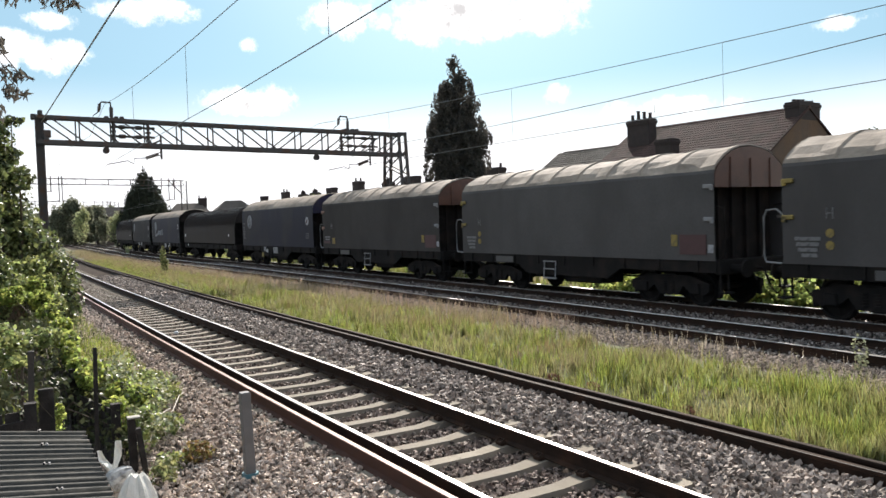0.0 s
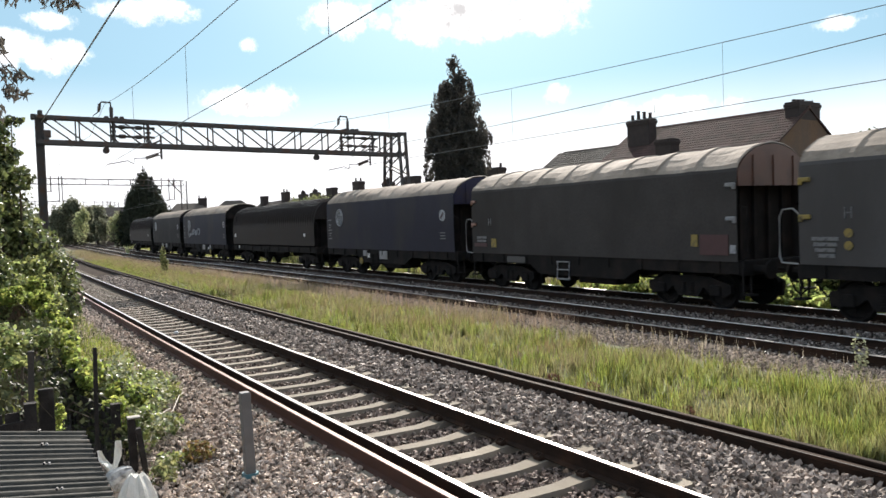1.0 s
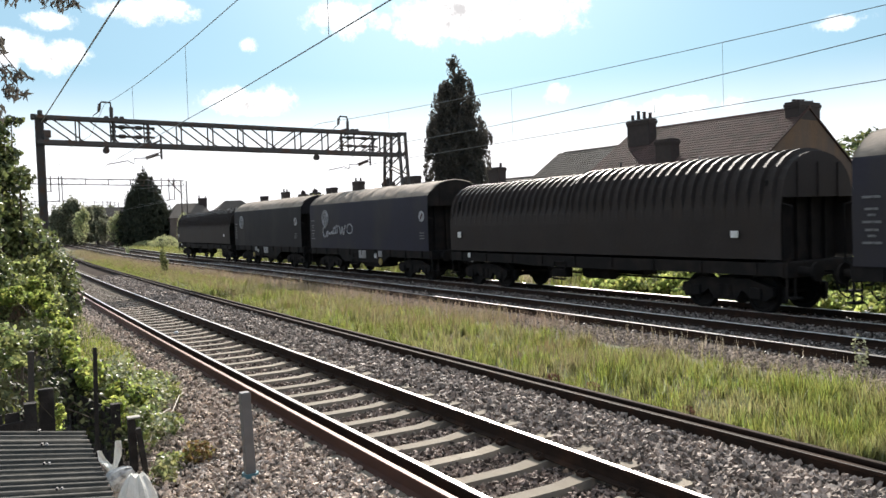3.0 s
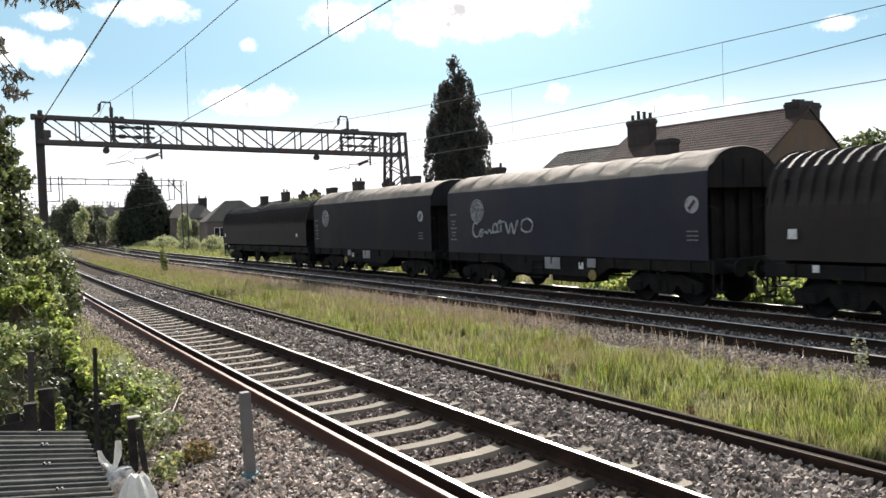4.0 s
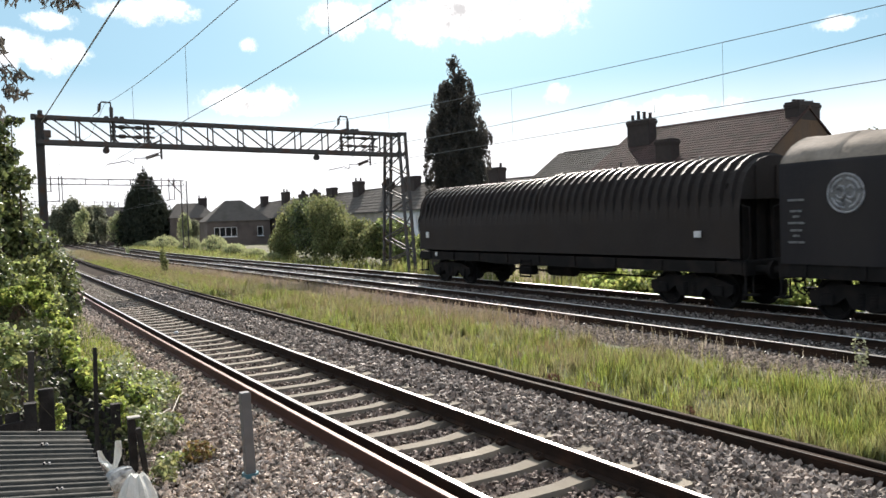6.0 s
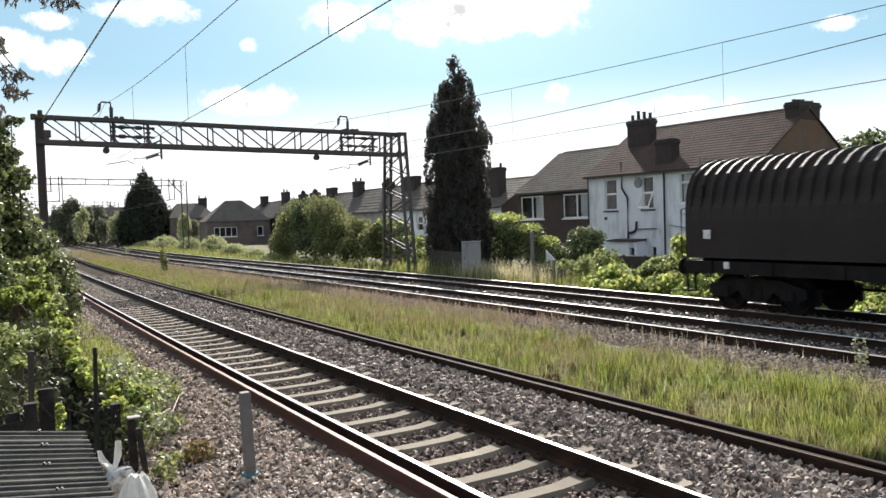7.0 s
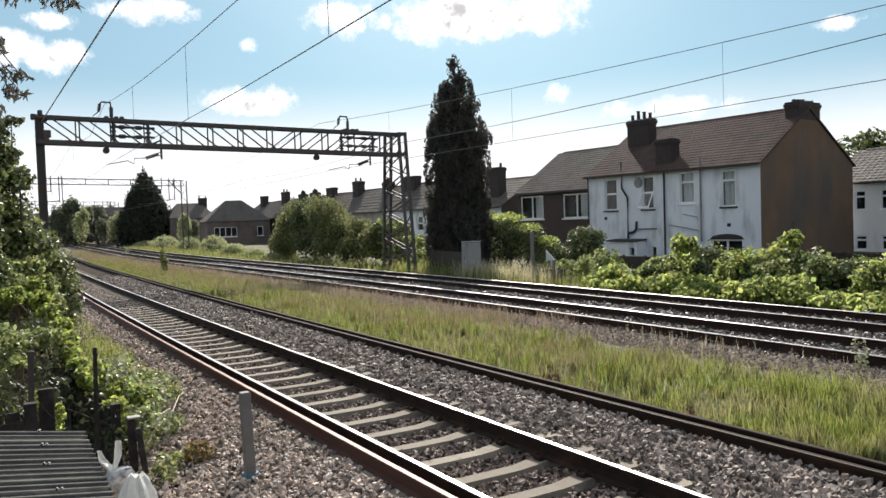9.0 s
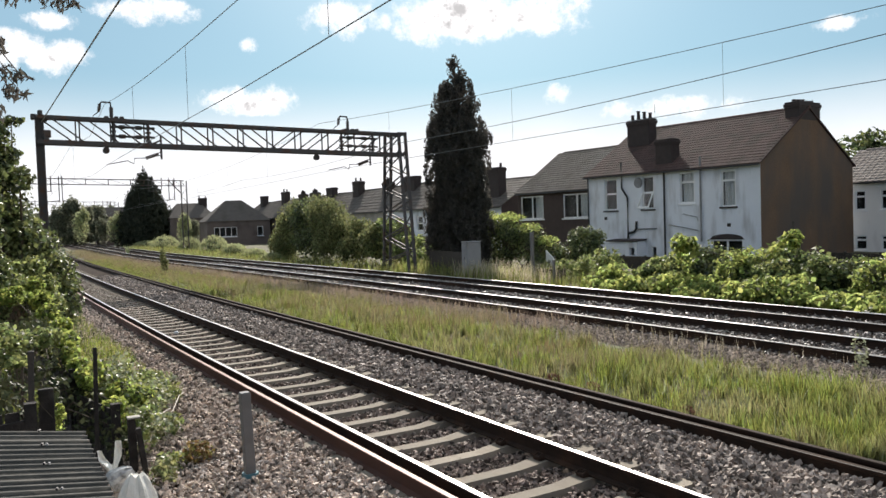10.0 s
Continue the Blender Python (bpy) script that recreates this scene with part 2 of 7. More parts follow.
def add_prism(bm, outline, z0, z1, axis="z", mat=0):
    """Extrudes an outline of 2D points. axis z: (x, y) upward; y: (x, z) along y; x: (y, z) along x."""
    def at(p, t):
        return {"z": (p[0], p[1], t), "y": (p[0], t, p[1]), "x": (t, p[0], p[1])}[axis]
    lo = [bm.verts.new(at(p, z0)) for p in outline]
    hi = [bm.verts.new(at(p, z1)) for p in outline]
    n = len(outline)
    fs = [bm.faces.new((lo[i], lo[(i + 1) % n], hi[(i + 1) % n], hi[i])) for i in range(n)]
    fs += [bm.faces.new(lo[::-1]), bm.faces.new(hi)]
    for f in fs:
        f.material_index = mat
    bmesh.ops.recalc_face_normals(bm, faces=fs)
    return bm


# The lines: y runs along them, away from the camera.
def main_x(y, x0):
    y = min(max(y, 0.0), 91.2)
    return x0 - 0.00116204 * y * y + 8.4959e-6 * y ** 3


def near_x(y, x0):
    if y < 0:
        return x0 - 0.04918 * y
    y2 = min(y, 99.4)
    return x0 - 0.04918 * y2 + 0.0002473 * y2 * y2


XA, XC, R1, R3, GAUGE = 3.782, 7.107, 12.305, 15.707, 1.505


# ---- materials ----
M_STEEL = material("worn_running_steel", (0.66, 0.62, 0.60), 0.36, 1.0, 0.08, 3, 40, 0.03)
bsdf = M_STEEL.node_tree.nodes["Principled BSDF"]
bsdf.inputs["Anisotropic"].default_value = 0.4
across = M_STEEL.node_tree.nodes.new("ShaderNodeCombineXYZ")
across.inputs[0].default_value = 1.0
M_STEEL.node_tree.links.new(across.outputs[0], bsdf.inputs["Tangent"])
M_DULL = material("tarnished_rail_head", (0.34, 0.31, 0.29), 0.38, 0.1, 0.15, 3, 40, 0.05)
M_RAIL = material("rusty_rail_side", (0.030, 0.019, 0.014), 0.8, 0.0, 0.4, 5, 60, 0.3, (0.052, 0.028, 0.018), 0.4, 3, specular=0.12)
# Rust of the spare rail's sides, with their shade put into the colour.
M_RUST_SHADED = material("shaded_rust", (0.075, 0.032, 0.021), 0.8, 0.0, 0.35, 5, 80, 0.3)
# Paler rust; on that rail's top it carries a painted highlight.
M_RUST = material("orange_brown_rust", (0.26, 0.15, 0.115), 0.5, 0.2, 0.35, 5, 80, 0.3)
M_STONE = material("ballast_stone", (0.42, 0.340, 0.285), 0.7, 0, 0.32, 9, 90, 0.4, per_piece=0.85, specular=0.12)
# Darker ballast colour: the passing train's shade is put into it.
M_SHADED_STONE = material("shade_darkened_ballast_stone", (0.205, 0.176, 0.156), 0.45, 0, 0.35, 9, 90, 0.4, per_piece=0.85, specular=0.4)
M_LOOSE = material("loose_ballast_stone", (0.325, 0.275, 0.242), 0.5, 0, 0.3, 0.8, 6, 0.3, object_random=0.6, specular=0.5)
M_SPARE = material("dull_worn_rail_top", (0.17, 0.148, 0.132), 0.6, 0.0, 0.3, 3, 40, 0.05, specular=0.2)
M_HEAP = material("greyish_heaped_ballast_stone", (0.275, 0.228, 0.196), 0.65, 0, 0.3, 9, 90, 0.4, per_piece=0.8, specular=0.14)
M_FOUL = material("brake_dusted_ballast_stone", (0.190, 0.145, 0.122), 0.65, 0, 0.35, 9, 90, 0.4, per_piece=0.85, specular=0.12)
M_FINES = material("brown_gravel", (0.35, 0.285, 0.238), 0.8, 0, 0.3, 5, 90, 0.3, per_piece=0.6, specular=0.2)
# Near-black bed: shade in the gaps between stones is painted in.
M_SHADED_BED = material("ballast_bed", (0.050, 0.040, 0.034), 0.95, 0, 0.6, 14, 45, 1.0, (0.075, 0.06, 0.05), 0.5, 9, specular=0.03)
M_CONCRETE = material("sleeper_concrete", (0.255, 0.218, 0.170), 0.9, 0, 0.18, 5, 70, 0.3, (0.20, 0.16, 0.12), 0.35, 4, object_random=0.15)
M_SOIL = material("verge_soil", (0.085, 0.072, 0.04), 0.95, 0, 0.4, 2, 30, 0.6, (0.08, 0.10, 0.03), 0.6, 1.2)
M_GROUND = material("rough_ground", (0.11, 0.11, 0.05), 0.95, 0, 0.4, 0.4, 8, 0.5, (0.09, 0.07, 0.045), 0.5, 0.2)
M_GANTRY = material("weathered_galvanised_steel", (0.085, 0.08, 0.078), 0.7, 0.3, 0.3, 3, 40, 0.2, (0.11, 0.06, 0.04), 0.3, 2)
M_WIRE = material("weathered_copper_wire", (0.19, 0.19, 0.19), 0.5, 0.5, 0.1, 3, 40, 0)
M_INSUL = material("brown_insulator_glaze", (0.05, 0.03, 0.025), 0.3, 0, 0.1, 5, 40, 0)
M_TARP_G = material("grey_tarpaulin", (0.083, 0.079, 0.078), 0.65, 0, 0.2, 1.4, 14, 0.12, (0.062, 0.058, 0.057), 0.5, 0.55, specular=0.2, runs=0.4)
M_TARP_S = material("darker_grey_tarpaulin", (0.055, 0.050, 0.048), 0.7, 0, 0.25, 1.4, 14, 0.12, (0.040, 0.036, 0.034), 0.5, 0.55, specular=0.14, runs=0.4)
M_TARP_B = material("navy_tarpaulin", (0.031, 0.030, 0.043), 0.7, 0, 0.25, 1.4, 14, 0.12, (0.046, 0.042, 0.043), 0.5, 0.5, specular=0.15, runs=0.5)
M_TARP_K = material("charcoal_tarpaulin", (0.024, 0.0225, 0.025), 0.7, 0, 0.25, 1.4, 14, 0.12, (0.036, 0.032, 0.032), 0.45, 0.6, specular=0.12, runs=0.4)
M_HOOD_K = material("sooty_ribbed_steel", (0.040, 0.034, 0.032), 0.6, 0, 0.25, 1.2, 20, 0.1, (0.042, 0.034, 0.030), 0.4, 0.7, specular=0.06)
M_END_R = material("red_brown_end_paint", (0.105, 0.052, 0.037), 0.45, 0, 0.25, 2, 30, 0.15, (0.06, 0.036, 0.03), 0.4, 1.4)
M_FRAME = material("brake_dust_black_steel", (0.018, 0.0165, 0.016), 0.8, 0.0, 0.4, 2, 40, 0.3, (0.030, 0.024, 0.021), 0.4, 2, specular=0.08)
M_WHEEL = material("wheel_steel", (0.018, 0.016, 0.015), 0.7, 0.1, 0.3, 4, 40, 0.1, specular=0.1)
M_YELLOW = material("faded_yellow_paint", (0.27, 0.20, 0.055), 0.7, 0, 0.3, 6, 40, 0.05, (0.12, 0.095, 0.05), 0.4, 7)
M_WHITE = material("grubby_white_paint", (0.72, 0.72, 0.71), 0.6, 0, 0.12, 4, 40, 0.05, (0.4, 0.38, 0.36), 0.25, 3)
M_RED = material("faded_red_paint", (0.075, 0.034, 0.035), 0.6, 0, 0.2, 4, 40, 0.05)
M_RENDER = material("white_rendered_wall", (0.74, 0.76, 0.80), 0.9, 0, 0.07, 1.2, 30, 0.15, (0.50, 0.50, 0.51), 0.32, 1.5, runs=0.3)
M_BROWN = material("brown_rendered_gable", (0.162, 0.098, 0.058), 0.9, 0, 0.40, 0.6, 9, 0.25, (0.096, 0.078, 0.065), 0.7, 0.45, runs=0.35)
M_PLASTER = material("grey_buff_render", (0.38, 0.35, 0.31), 0.9, 0, 0.1, 1.2, 30, 0.15, (0.25, 0.23, 0.2), 0.3, 0.5)
M_BRICK = material("dark_red_brick", (0.066, 0.047, 0.041), 0.9, 0, 0.3, 3, 30, 0.3)
M_FARWALL = material("weathered_buff_brick", (0.17, 0.135, 0.118), 0.9, 0, 0.2, 1.2, 30, 0.15, (0.11, 0.085, 0.075), 0.4, 0.6)
M_SOOT = material("sooty_chimney_brick", (0.050, 0.039, 0.036), 0.9, 0, 0.35, 3, 30, 0.3)
M_TILE = material("brown_concrete_tile", (0.098, 0.062, 0.054), 0.8, 0, 0.25, 1.3, 25, 0.3, (0.065, 0.045, 0.038), 0.35, 0.9, per_piece=0.12, specular=0.2)
M_TILE_P = material("faded_grey_brown_tile", (0.24, 0.205, 0.18), 0.8, 0, 0.2, 1.3, 25, 0.2, (0.19, 0.165, 0.145), 0.3, 0.6, per_piece=0.1, specular=0.2)
M_CREAM = material("pale_cream_render", (0.84, 0.81, 0.78), 0.9, 0, 0.05, 1.2, 30, 0.15, (0.66, 0.63, 0.60), 0.25, 1.0, runs=0.4)
M_TILE_G = material("grey_brown_tile", (0.115, 0.098, 0.085), 0.8, 0, 0.25, 1.3, 25, 0.3, (0.085, 0.075, 0.062), 0.3, 0.6, per_piece=0.12, specular=0.2)
M_UPVC = material("white_window_frame", (0.80, 0.80, 0.79), 0.35, 0, 0.04, 4, 40, 0)
M_PIPE = material("black_downpipe", (0.022, 0.022, 0.024), 0.4, 0, 0.1, 4, 40, 0)
M_PANE = glass_material("window_glass", (0.92, 0.94, 0.94))
# Dark colour that paints the lack of light inside the rooms.
M_ROOM_SHADE = material("painted_room_shade", (0.03, 0.03, 0.03), 0.9, 0, 0.1, 2, 20, 0)
M_CURTAIN = material("pale_curtain", (0.55, 0.56, 0.56), 0.9, 0, 0.15, 8, 30, 0.1)
M_BARK = material("rough_bark", (0.10, 0.075, 0.055), 0.9, 0, 0.35, 6, 50, 0.6)
M_WOOD = material("weathered_timber", (0.060, 0.050, 0.042), 0.85, 0, 0.3, 4, 50, 0.4)
M_ROT = material("rotten_dark_timber", (0.022, 0.018, 0.016), 0.9, 0, 0.4, 5, 50, 0.6, (0.055, 0.046, 0.04), 0.35, 6)
M_POST = material("galvanised_post", (0.155, 0.148, 0.144), 0.6, 0.2, 0.12, 3, 50, 0.1, (0.13, 0.12, 0.11), 0.3, 3)
M_CORR = material("dark_corrugated_sheet", (0.082, 0.082, 0.078), 0.7, 0.0, 0.25, 2, 50, 0.15, (0.115, 0.11, 0.10), 0.4, 5, specular=0.12)
M_BAG_GREY = material("grubby_grey_plastic_bag", (0.46, 0.46, 0.46), 0.35, 0, 0.3, 14, 50, 0.4, (0.10, 0.10, 0.10), 0.5, 14)
M_BAG = material("white_plastic_bag", (0.80, 0.77, 0.70), 0.5, 0, 0.15, 10, 60, 0.3)
M_CABINET = material("grey_cabinet_paint", (0.26, 0.26, 0.265), 0.6, 0, 0.12, 2, 40, 0.05, (0.17, 0.165, 0.155), 0.3, 1.2)
L_GRASS = leaf_material("grass_blade", (0.153, 0.187, 0.046), 0.85, 0.55, 0.04, 0.15, (0.200, 0.196, 0.085), 0.9)
L_WEED = leaf_material("rusty_weed_leaf", (0.20, 0.155, 0.055), 0.6, 0.4, 0.06, 0.2)
L_SEED = leaf_material("brown_seed_stalk", (0.225, 0.165, 0.092), 0.4, 0.4, 0.02, 0.1)
L_DRY = leaf_material("dry_grass_stalk", (0.26, 0.228, 0.125), 0.35, 0.3, 0.02, 0.1)
L_BRIGHT = leaf_material("bramble_leaf", (0.228, 0.276, 0.088), 0.7, 0.68, 0.03, 0.15)
# Brighter copy of the ivy leaf, with sunlight put into its colour.
L_IVY_PALE = leaf_material("sun_painted_ivy_leaf", (0.215, 0.265, 0.072), 0.65, 0.66, 0.03, 0.2)
L_IVY = leaf_material("ivy_leaf", (0.180, 0.215, 0.080), 0.65, 0.5, 0.03, 0.35)
L_HEDGE = leaf_material("hedge_leaf", (0.105, 0.130, 0.047), 0.85, 0.36, 0.03, 0.6)
# Darker leaf that paints shade into bush interiors and ivy hollows.
L_SHADE_LEAF = leaf_material("painted_shade_leaf", (0.065, 0.075, 0.034), 0.5, 0.2, 0.03, 0.2)
L_PALE_WEED = leaf_material("pale_weed_leaf", (0.25, 0.27, 0.16), 0.5, 0.35, 0.03, 0.6)
L_CONIFER = leaf_material("conifer_needle", (0.050, 0.056, 0.040), 0.3, 0.12, 0.03, 0.0)
L_SORREL = leaf_material("red_sorrel_leaf", (0.17, 0.078, 0.056), 0.5, 0.25, 0.03, 0.1)
L_BUSH = leaf_material("shrub_leaf", (0.145, 0.160, 0.070), 0.6, 0.55, 0.03, 0.15)
L_CYPRESS = leaf_material("cypress_spray", (0.092, 0.086, 0.075), 0.12, 0.36, 0.03, 0.0)
# Lightened leaf colour: the haze of distance is painted into it.
L_FAR = leaf_material("haze_paled_foliage", (0.16, 0.17, 0.115), 0.5, 0.45, 0.03, 0.2)
M_STEM = material("bleached_dead_stem", (0.40, 0.35, 0.29), 0.7, 0, 0.2, 6, 40, 0.1)
L_DEAD = leaf_material("dead_pinkish_stalk", (0.285, 0.222, 0.165), 0.4, 0.4, 0.02, 0.1)
M_BLUE = material("blue_green_plastic", (0.08, 0.19, 0.22), 0.4, 0, 0.1, 6, 40, 0.05)
L_STRAW = leaf_material("pale_straw", (0.42, 0.37, 0.27), 0.3, 0.45, 0.02, 0.1)
# Tarpaulin tops, dusty, with the sunlight on them put into a paler colour.
M_LIT_TOP = material("lit_dusty_tarpaulin_top", (0.315, 0.266, 0.220), 0.8, 0, 0.30, 1.6, 12, 0.35, (0.185, 0.155, 0.126), 0.45, 1.3, specular=0.12)
M_LIT_TOP_DIM = material("dimmer_lit_dusty_tarpaulin_top", (0.265, 0.222, 0.182), 0.8, 0, 0.30, 1.6, 12, 0.35, (0.155, 0.13, 0.106), 0.45, 1.3, specular=0.12)
M_DATA = material("sooty_grey_data_panel", (0.075, 0.072, 0.07), 0.6, 0, 0.2, 4, 40, 0.05)
M_END_B = material("royal_blue_end_paint", (0.012, 0.015, 0.048), 0.55, 0, 0.25, 2, 30, 0.15, (0.03, 0.028, 0.035), 0.4, 1.4)
# Roof rib crests: their highlights are painted into a paler steel colour.
M_RIB_GLINT = material("rib_highlight_steel", (0.070, 0.060, 0.055), 0.5, 0.0, 0.3, 3, 30, 0.1)
L_SCRUB = leaf_material("pale_scrub_leaf", (0.30, 0.325, 0.175), 0.5, 0.5, 0.03, 0.15)
M_FADED = material("faded_lettering", (0.17, 0.17, 0.172), 0.6, 0, 0.15, 9, 40, 0.05, (0.04, 0.04, 0.045), 0.4, 9)
M_EMBLEM = material("faded_pale_emblem", (0.34, 0.345, 0.36), 0.6, 0, 0.15, 4, 40, 0.05, (0.16, 0.16, 0.17), 0.35, 5)


# ---- ground, track beds, rails ----
def sweep(name, path, x0, section, ys, mats, slots=None, smooth=True):
    """Sweeps a cross-section of (offset, z) points along one of the lines."""
    n = len(section)
    verts = [(path(y, x0) + o, y, z) for y in ys for o, z in section]
    faces, fs = [], []
    for i in range(len(ys) - 1):
        for k in range(n - 1):
            a = i * n + k
            faces.append((a, a + 1, a + n + 1, a + n))
            fs.append(slots[k] if slots else 0)
    return raw_mesh(name, verts, faces, mats, fs, smooth)


def make_ground():
    xs = [-3000, -800, -200, -60, -25, -12, -6, -3, 0, 3, 8, 14, 20, 26, 34, 45, 60, 90, 200, 800, 3000]
    ys = [-3000, -800, -200, -60, -20, 0, 10, 20, 35, 50, 75, 100, 150, 250, 500, 1200, 3000]
    verts, faces = [], []
    for y in ys:
        for x in xs:
            z = -0.55
            if x <= -3 and -60 <= y <= 10:
                z = -0.5 if x > -4 else -0.4
            verts.append((x, y, z))
    n = len(xs)
    for j in range(len(ys) - 1):
        for i in range(n - 1):
            a = j * n + i
            faces.append((a, a + 1, a + n + 1, a + n))
    ob = new("ground", raw_mesh("ground", verts, faces, M_GROUND))
    return tagged(ob, "rough grassy ground beside the railway reaching the horizon", "ground", kind="structure")


make_ground()
YS = [-160, -120, -80, -50, -30, -15, -5] + list(np.arange(0, 100, 2.0)) + [100, 110, 125, 150, 200, 300, 450]
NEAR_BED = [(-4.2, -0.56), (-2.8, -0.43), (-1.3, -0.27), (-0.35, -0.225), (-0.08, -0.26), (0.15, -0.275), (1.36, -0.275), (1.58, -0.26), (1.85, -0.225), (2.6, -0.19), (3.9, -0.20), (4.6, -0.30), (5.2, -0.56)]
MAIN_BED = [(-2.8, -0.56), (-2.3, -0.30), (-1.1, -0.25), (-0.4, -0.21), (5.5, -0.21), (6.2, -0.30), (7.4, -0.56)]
NEAR_BED_OB = tagged(new("ballast_bed", sweep("ballast_bed", near_x, XA, NEAR_BED, YS, M_SHADED_BED)), "ballast bed of the nearer single line, painted dark for shaded gaps", "ballast", kind="structure")
tagged(new("ballast_bed", sweep("ballast_bed", main_x, R1, MAIN_BED, YS, M_SHADED_BED)), "ballast bed of the double line, painted dark for shaded gaps", "ballast", kind="structure")


def make_verge():
    verts, faces, n = [], [], 7
    for y in YS:
        a, b = near_x(y, XC) + 0.45, main_x(y, R1) - 0.75
        for i in range(n):
            u = i / (n - 1)
            z = -0.27 + 0.07 * math.sin(math.pi * u) - (0.25 if i in (0, n - 1) else 0)
            verts.append((a + (b - a) * u, y, z))
    for j in range(len(YS) - 1):
        for i in range(n - 1):
            k = j * n + i
            faces.append((k, k + 1, k + n + 1, k + n))
    ob = new("verge", raw_mesh("verge", verts, faces, M_SOIL, smooth=True))
    tagged(ob, "earth verge overgrown with grass between the lines", "verge", kind="structure")


make_verge()
RAIL = [(-0.07, -0.159), (-0.07, -0.148), (-0.012, -0.128), (-0.010, -0.045), (-0.035, -0.034), (-0.036, -0.010), (-0.033, -0.003), (-0.027, 0.0), (0.028, 0.0), (0.033, -0.003), (0.036, -0.010),
        (0.035, -0.034), (0.010, -0.045), (0.012, -0.128), (0.07, -0.148), (0.07, -0.159), (-0.07, -0.159)]
RAIL = [(o, 1.1 * z) for o, z in RAIL]
RAIL_SLOTS = [0, 0, 0, 0, 0, 0, 0, 1, 0, 0, 0, 0, 0, 0, 0, 0]
ROUNDED_SLOTS = [0, 0, 0, 0, 0, 1, 1, 1, 1, 1, 0, 0, 0, 0, 0, 0]


def make_sleeper():
    """A concrete sleeper, thicker under the rail seats and waisted in the middle."""
    verts, faces = [], []
    sec = [(-0.55, 0.135, -0.190, 0.10), (-0.30, 0.14, -0.180, 0.11), (0.10, 0.14, -0.180, 0.11), (0.42, 0.125, -0.215, 0.09), (1.085, 0.125, -0.215, 0.09), (1.40, 0.14, -0.180, 0.11), (1.80, 0.14, -0.174, 0.115), (2.16, 0.135, -0.174, 0.11)]
    for x, wb, zt, wt in sec:
        verts += [(x, -wb, -0.38), (x, -wt, zt), (x, wt, zt), (x, wb, -0.38)]
    for i in range(len(sec) - 1):
        for k in range(4):
            a, b = i * 4 + k, i * 4 + (k + 1) % 4
            faces.append((a, b, b + 4, a + 4))
    faces += [(0, 3, 2, 1), (28, 29, 30, 31)]
    return raw_mesh("sleeper", verts, faces, M_CONCRETE)


def make_clip():
    """A sprung rail fastening with its shoulder."""
    bm = bmesh.new()
    add_box(bm, 0.07, 0.15, -0.06, 0.06, -0.182, -0.140, 0.008)
    add_path(bm, [(0.15, -0.05, -0.142), (0.09, -0.04, -0.118), (0.09, 0.04, -0.118), (0.15, 0.05, -0.142)], 0.012, 5)
    me = bpy.data.meshes.new("rail_clip")
    bm.to_mesh(me)
    bm.free()
    me.materials.append(M_RAIL)
    return me


SLEEPER_MESH, CLIP_MESH = make_sleeper(), make_clip()
SPACING, FIRST = 0.7002, 15.224 - 0.7002 * 25


def make_track(label, path, x0, y0, y1, shift=0.0, clips_to=0, dull=False, sunk=0.0):
    t = thing("railway_track", Matrix.Identity(4), label, "railway track", "railway tracks")
    for g in (0, GAUGE):
        ob = new("rail", sweep("rail", path, x0 + g, RAIL, YS, [M_RAIL, M_DULL if dull and g == 0 else M_STEEL], ROUNDED_SLOTS if dull else RAIL_SLOTS, False))
        ob.parent = t
        tagged(ob, "steel running rail with a bright worn head")
    y = FIRST + shift
    count = 0
    while y < y1 and count < 295:
        if y > y0:
            slope = (path(y + 0.1, x0) - path(y - 0.1, x0)) / 0.2
            s = new("sleeper", SLEEPER_MESH)
            s.parent = t
            s.matrix_basis = Matrix.Translation((path(y, x0), y, -sunk)) @ Matrix.Rotation(-math.atan(slope), 4, "Z")
            if y < clips_to:
                for g in (0, GAUGE):
                    for turn in (0, math.pi):
                        c = new("rail_clip", CLIP_MESH)
                        c.parent = s
                        c.matrix_basis = Matrix.Translation((g, 0, 0)) @ Matrix.Rotation(turn, 4, "Z")
            count += 1
        y += SPACING
    return t


make_track("single railway track with pale concrete sleepers and shiny rail heads", near_x, XA, -4, 105, clips_to=24)
make_track("nearer track of the double line, sleepers sunk in ballast", main_x, R1, -2, 105, 0.2, 20, True, 0.05)
make_track("farther track of the double line, sleepers sunk in ballast", main_x, R3, -2, 105, 0.45, 20, True, 0.05)
for off, lab, mats in ((XA - 0.215, "rusty disused rail lying beside the track", [M_RUST_SHADED, M_RUST]), (XC, "old black rail lying along the grass verge", [M_RAIL, M_SPARE]),
                       (XC + 0.25, "second old black rail lying along the grass verge", [M_RAIL, M_RAIL])):
    t = thing("spare_rail", Matrix.Identity(4), lab, "rail", "spare rails")
    ends = [-160, -60, -20, -3.6, 14.6, 32.8, 51.0, 69.2, 87.4, 105.6, 200, 450]
    for a, b in zip(ends, ends[1:]):
        ys = [a + 0.006] + [y for y in YS if a + 0.5 < y < b - 0.5] + [b - 0.006]
        ob = new("rail_length", sweep("rail_length", near_x, off, [(o, z - 0.012) for o, z in RAIL], ys, mats, [int(k == (6 if off == XC else 7)) for k in range(16)], False))
        ob.parent = t


# ---- loose ballast ----
def section_z(section, o):
    return np.interp(o, [p[0] for p in section], [p[1] for p in section])


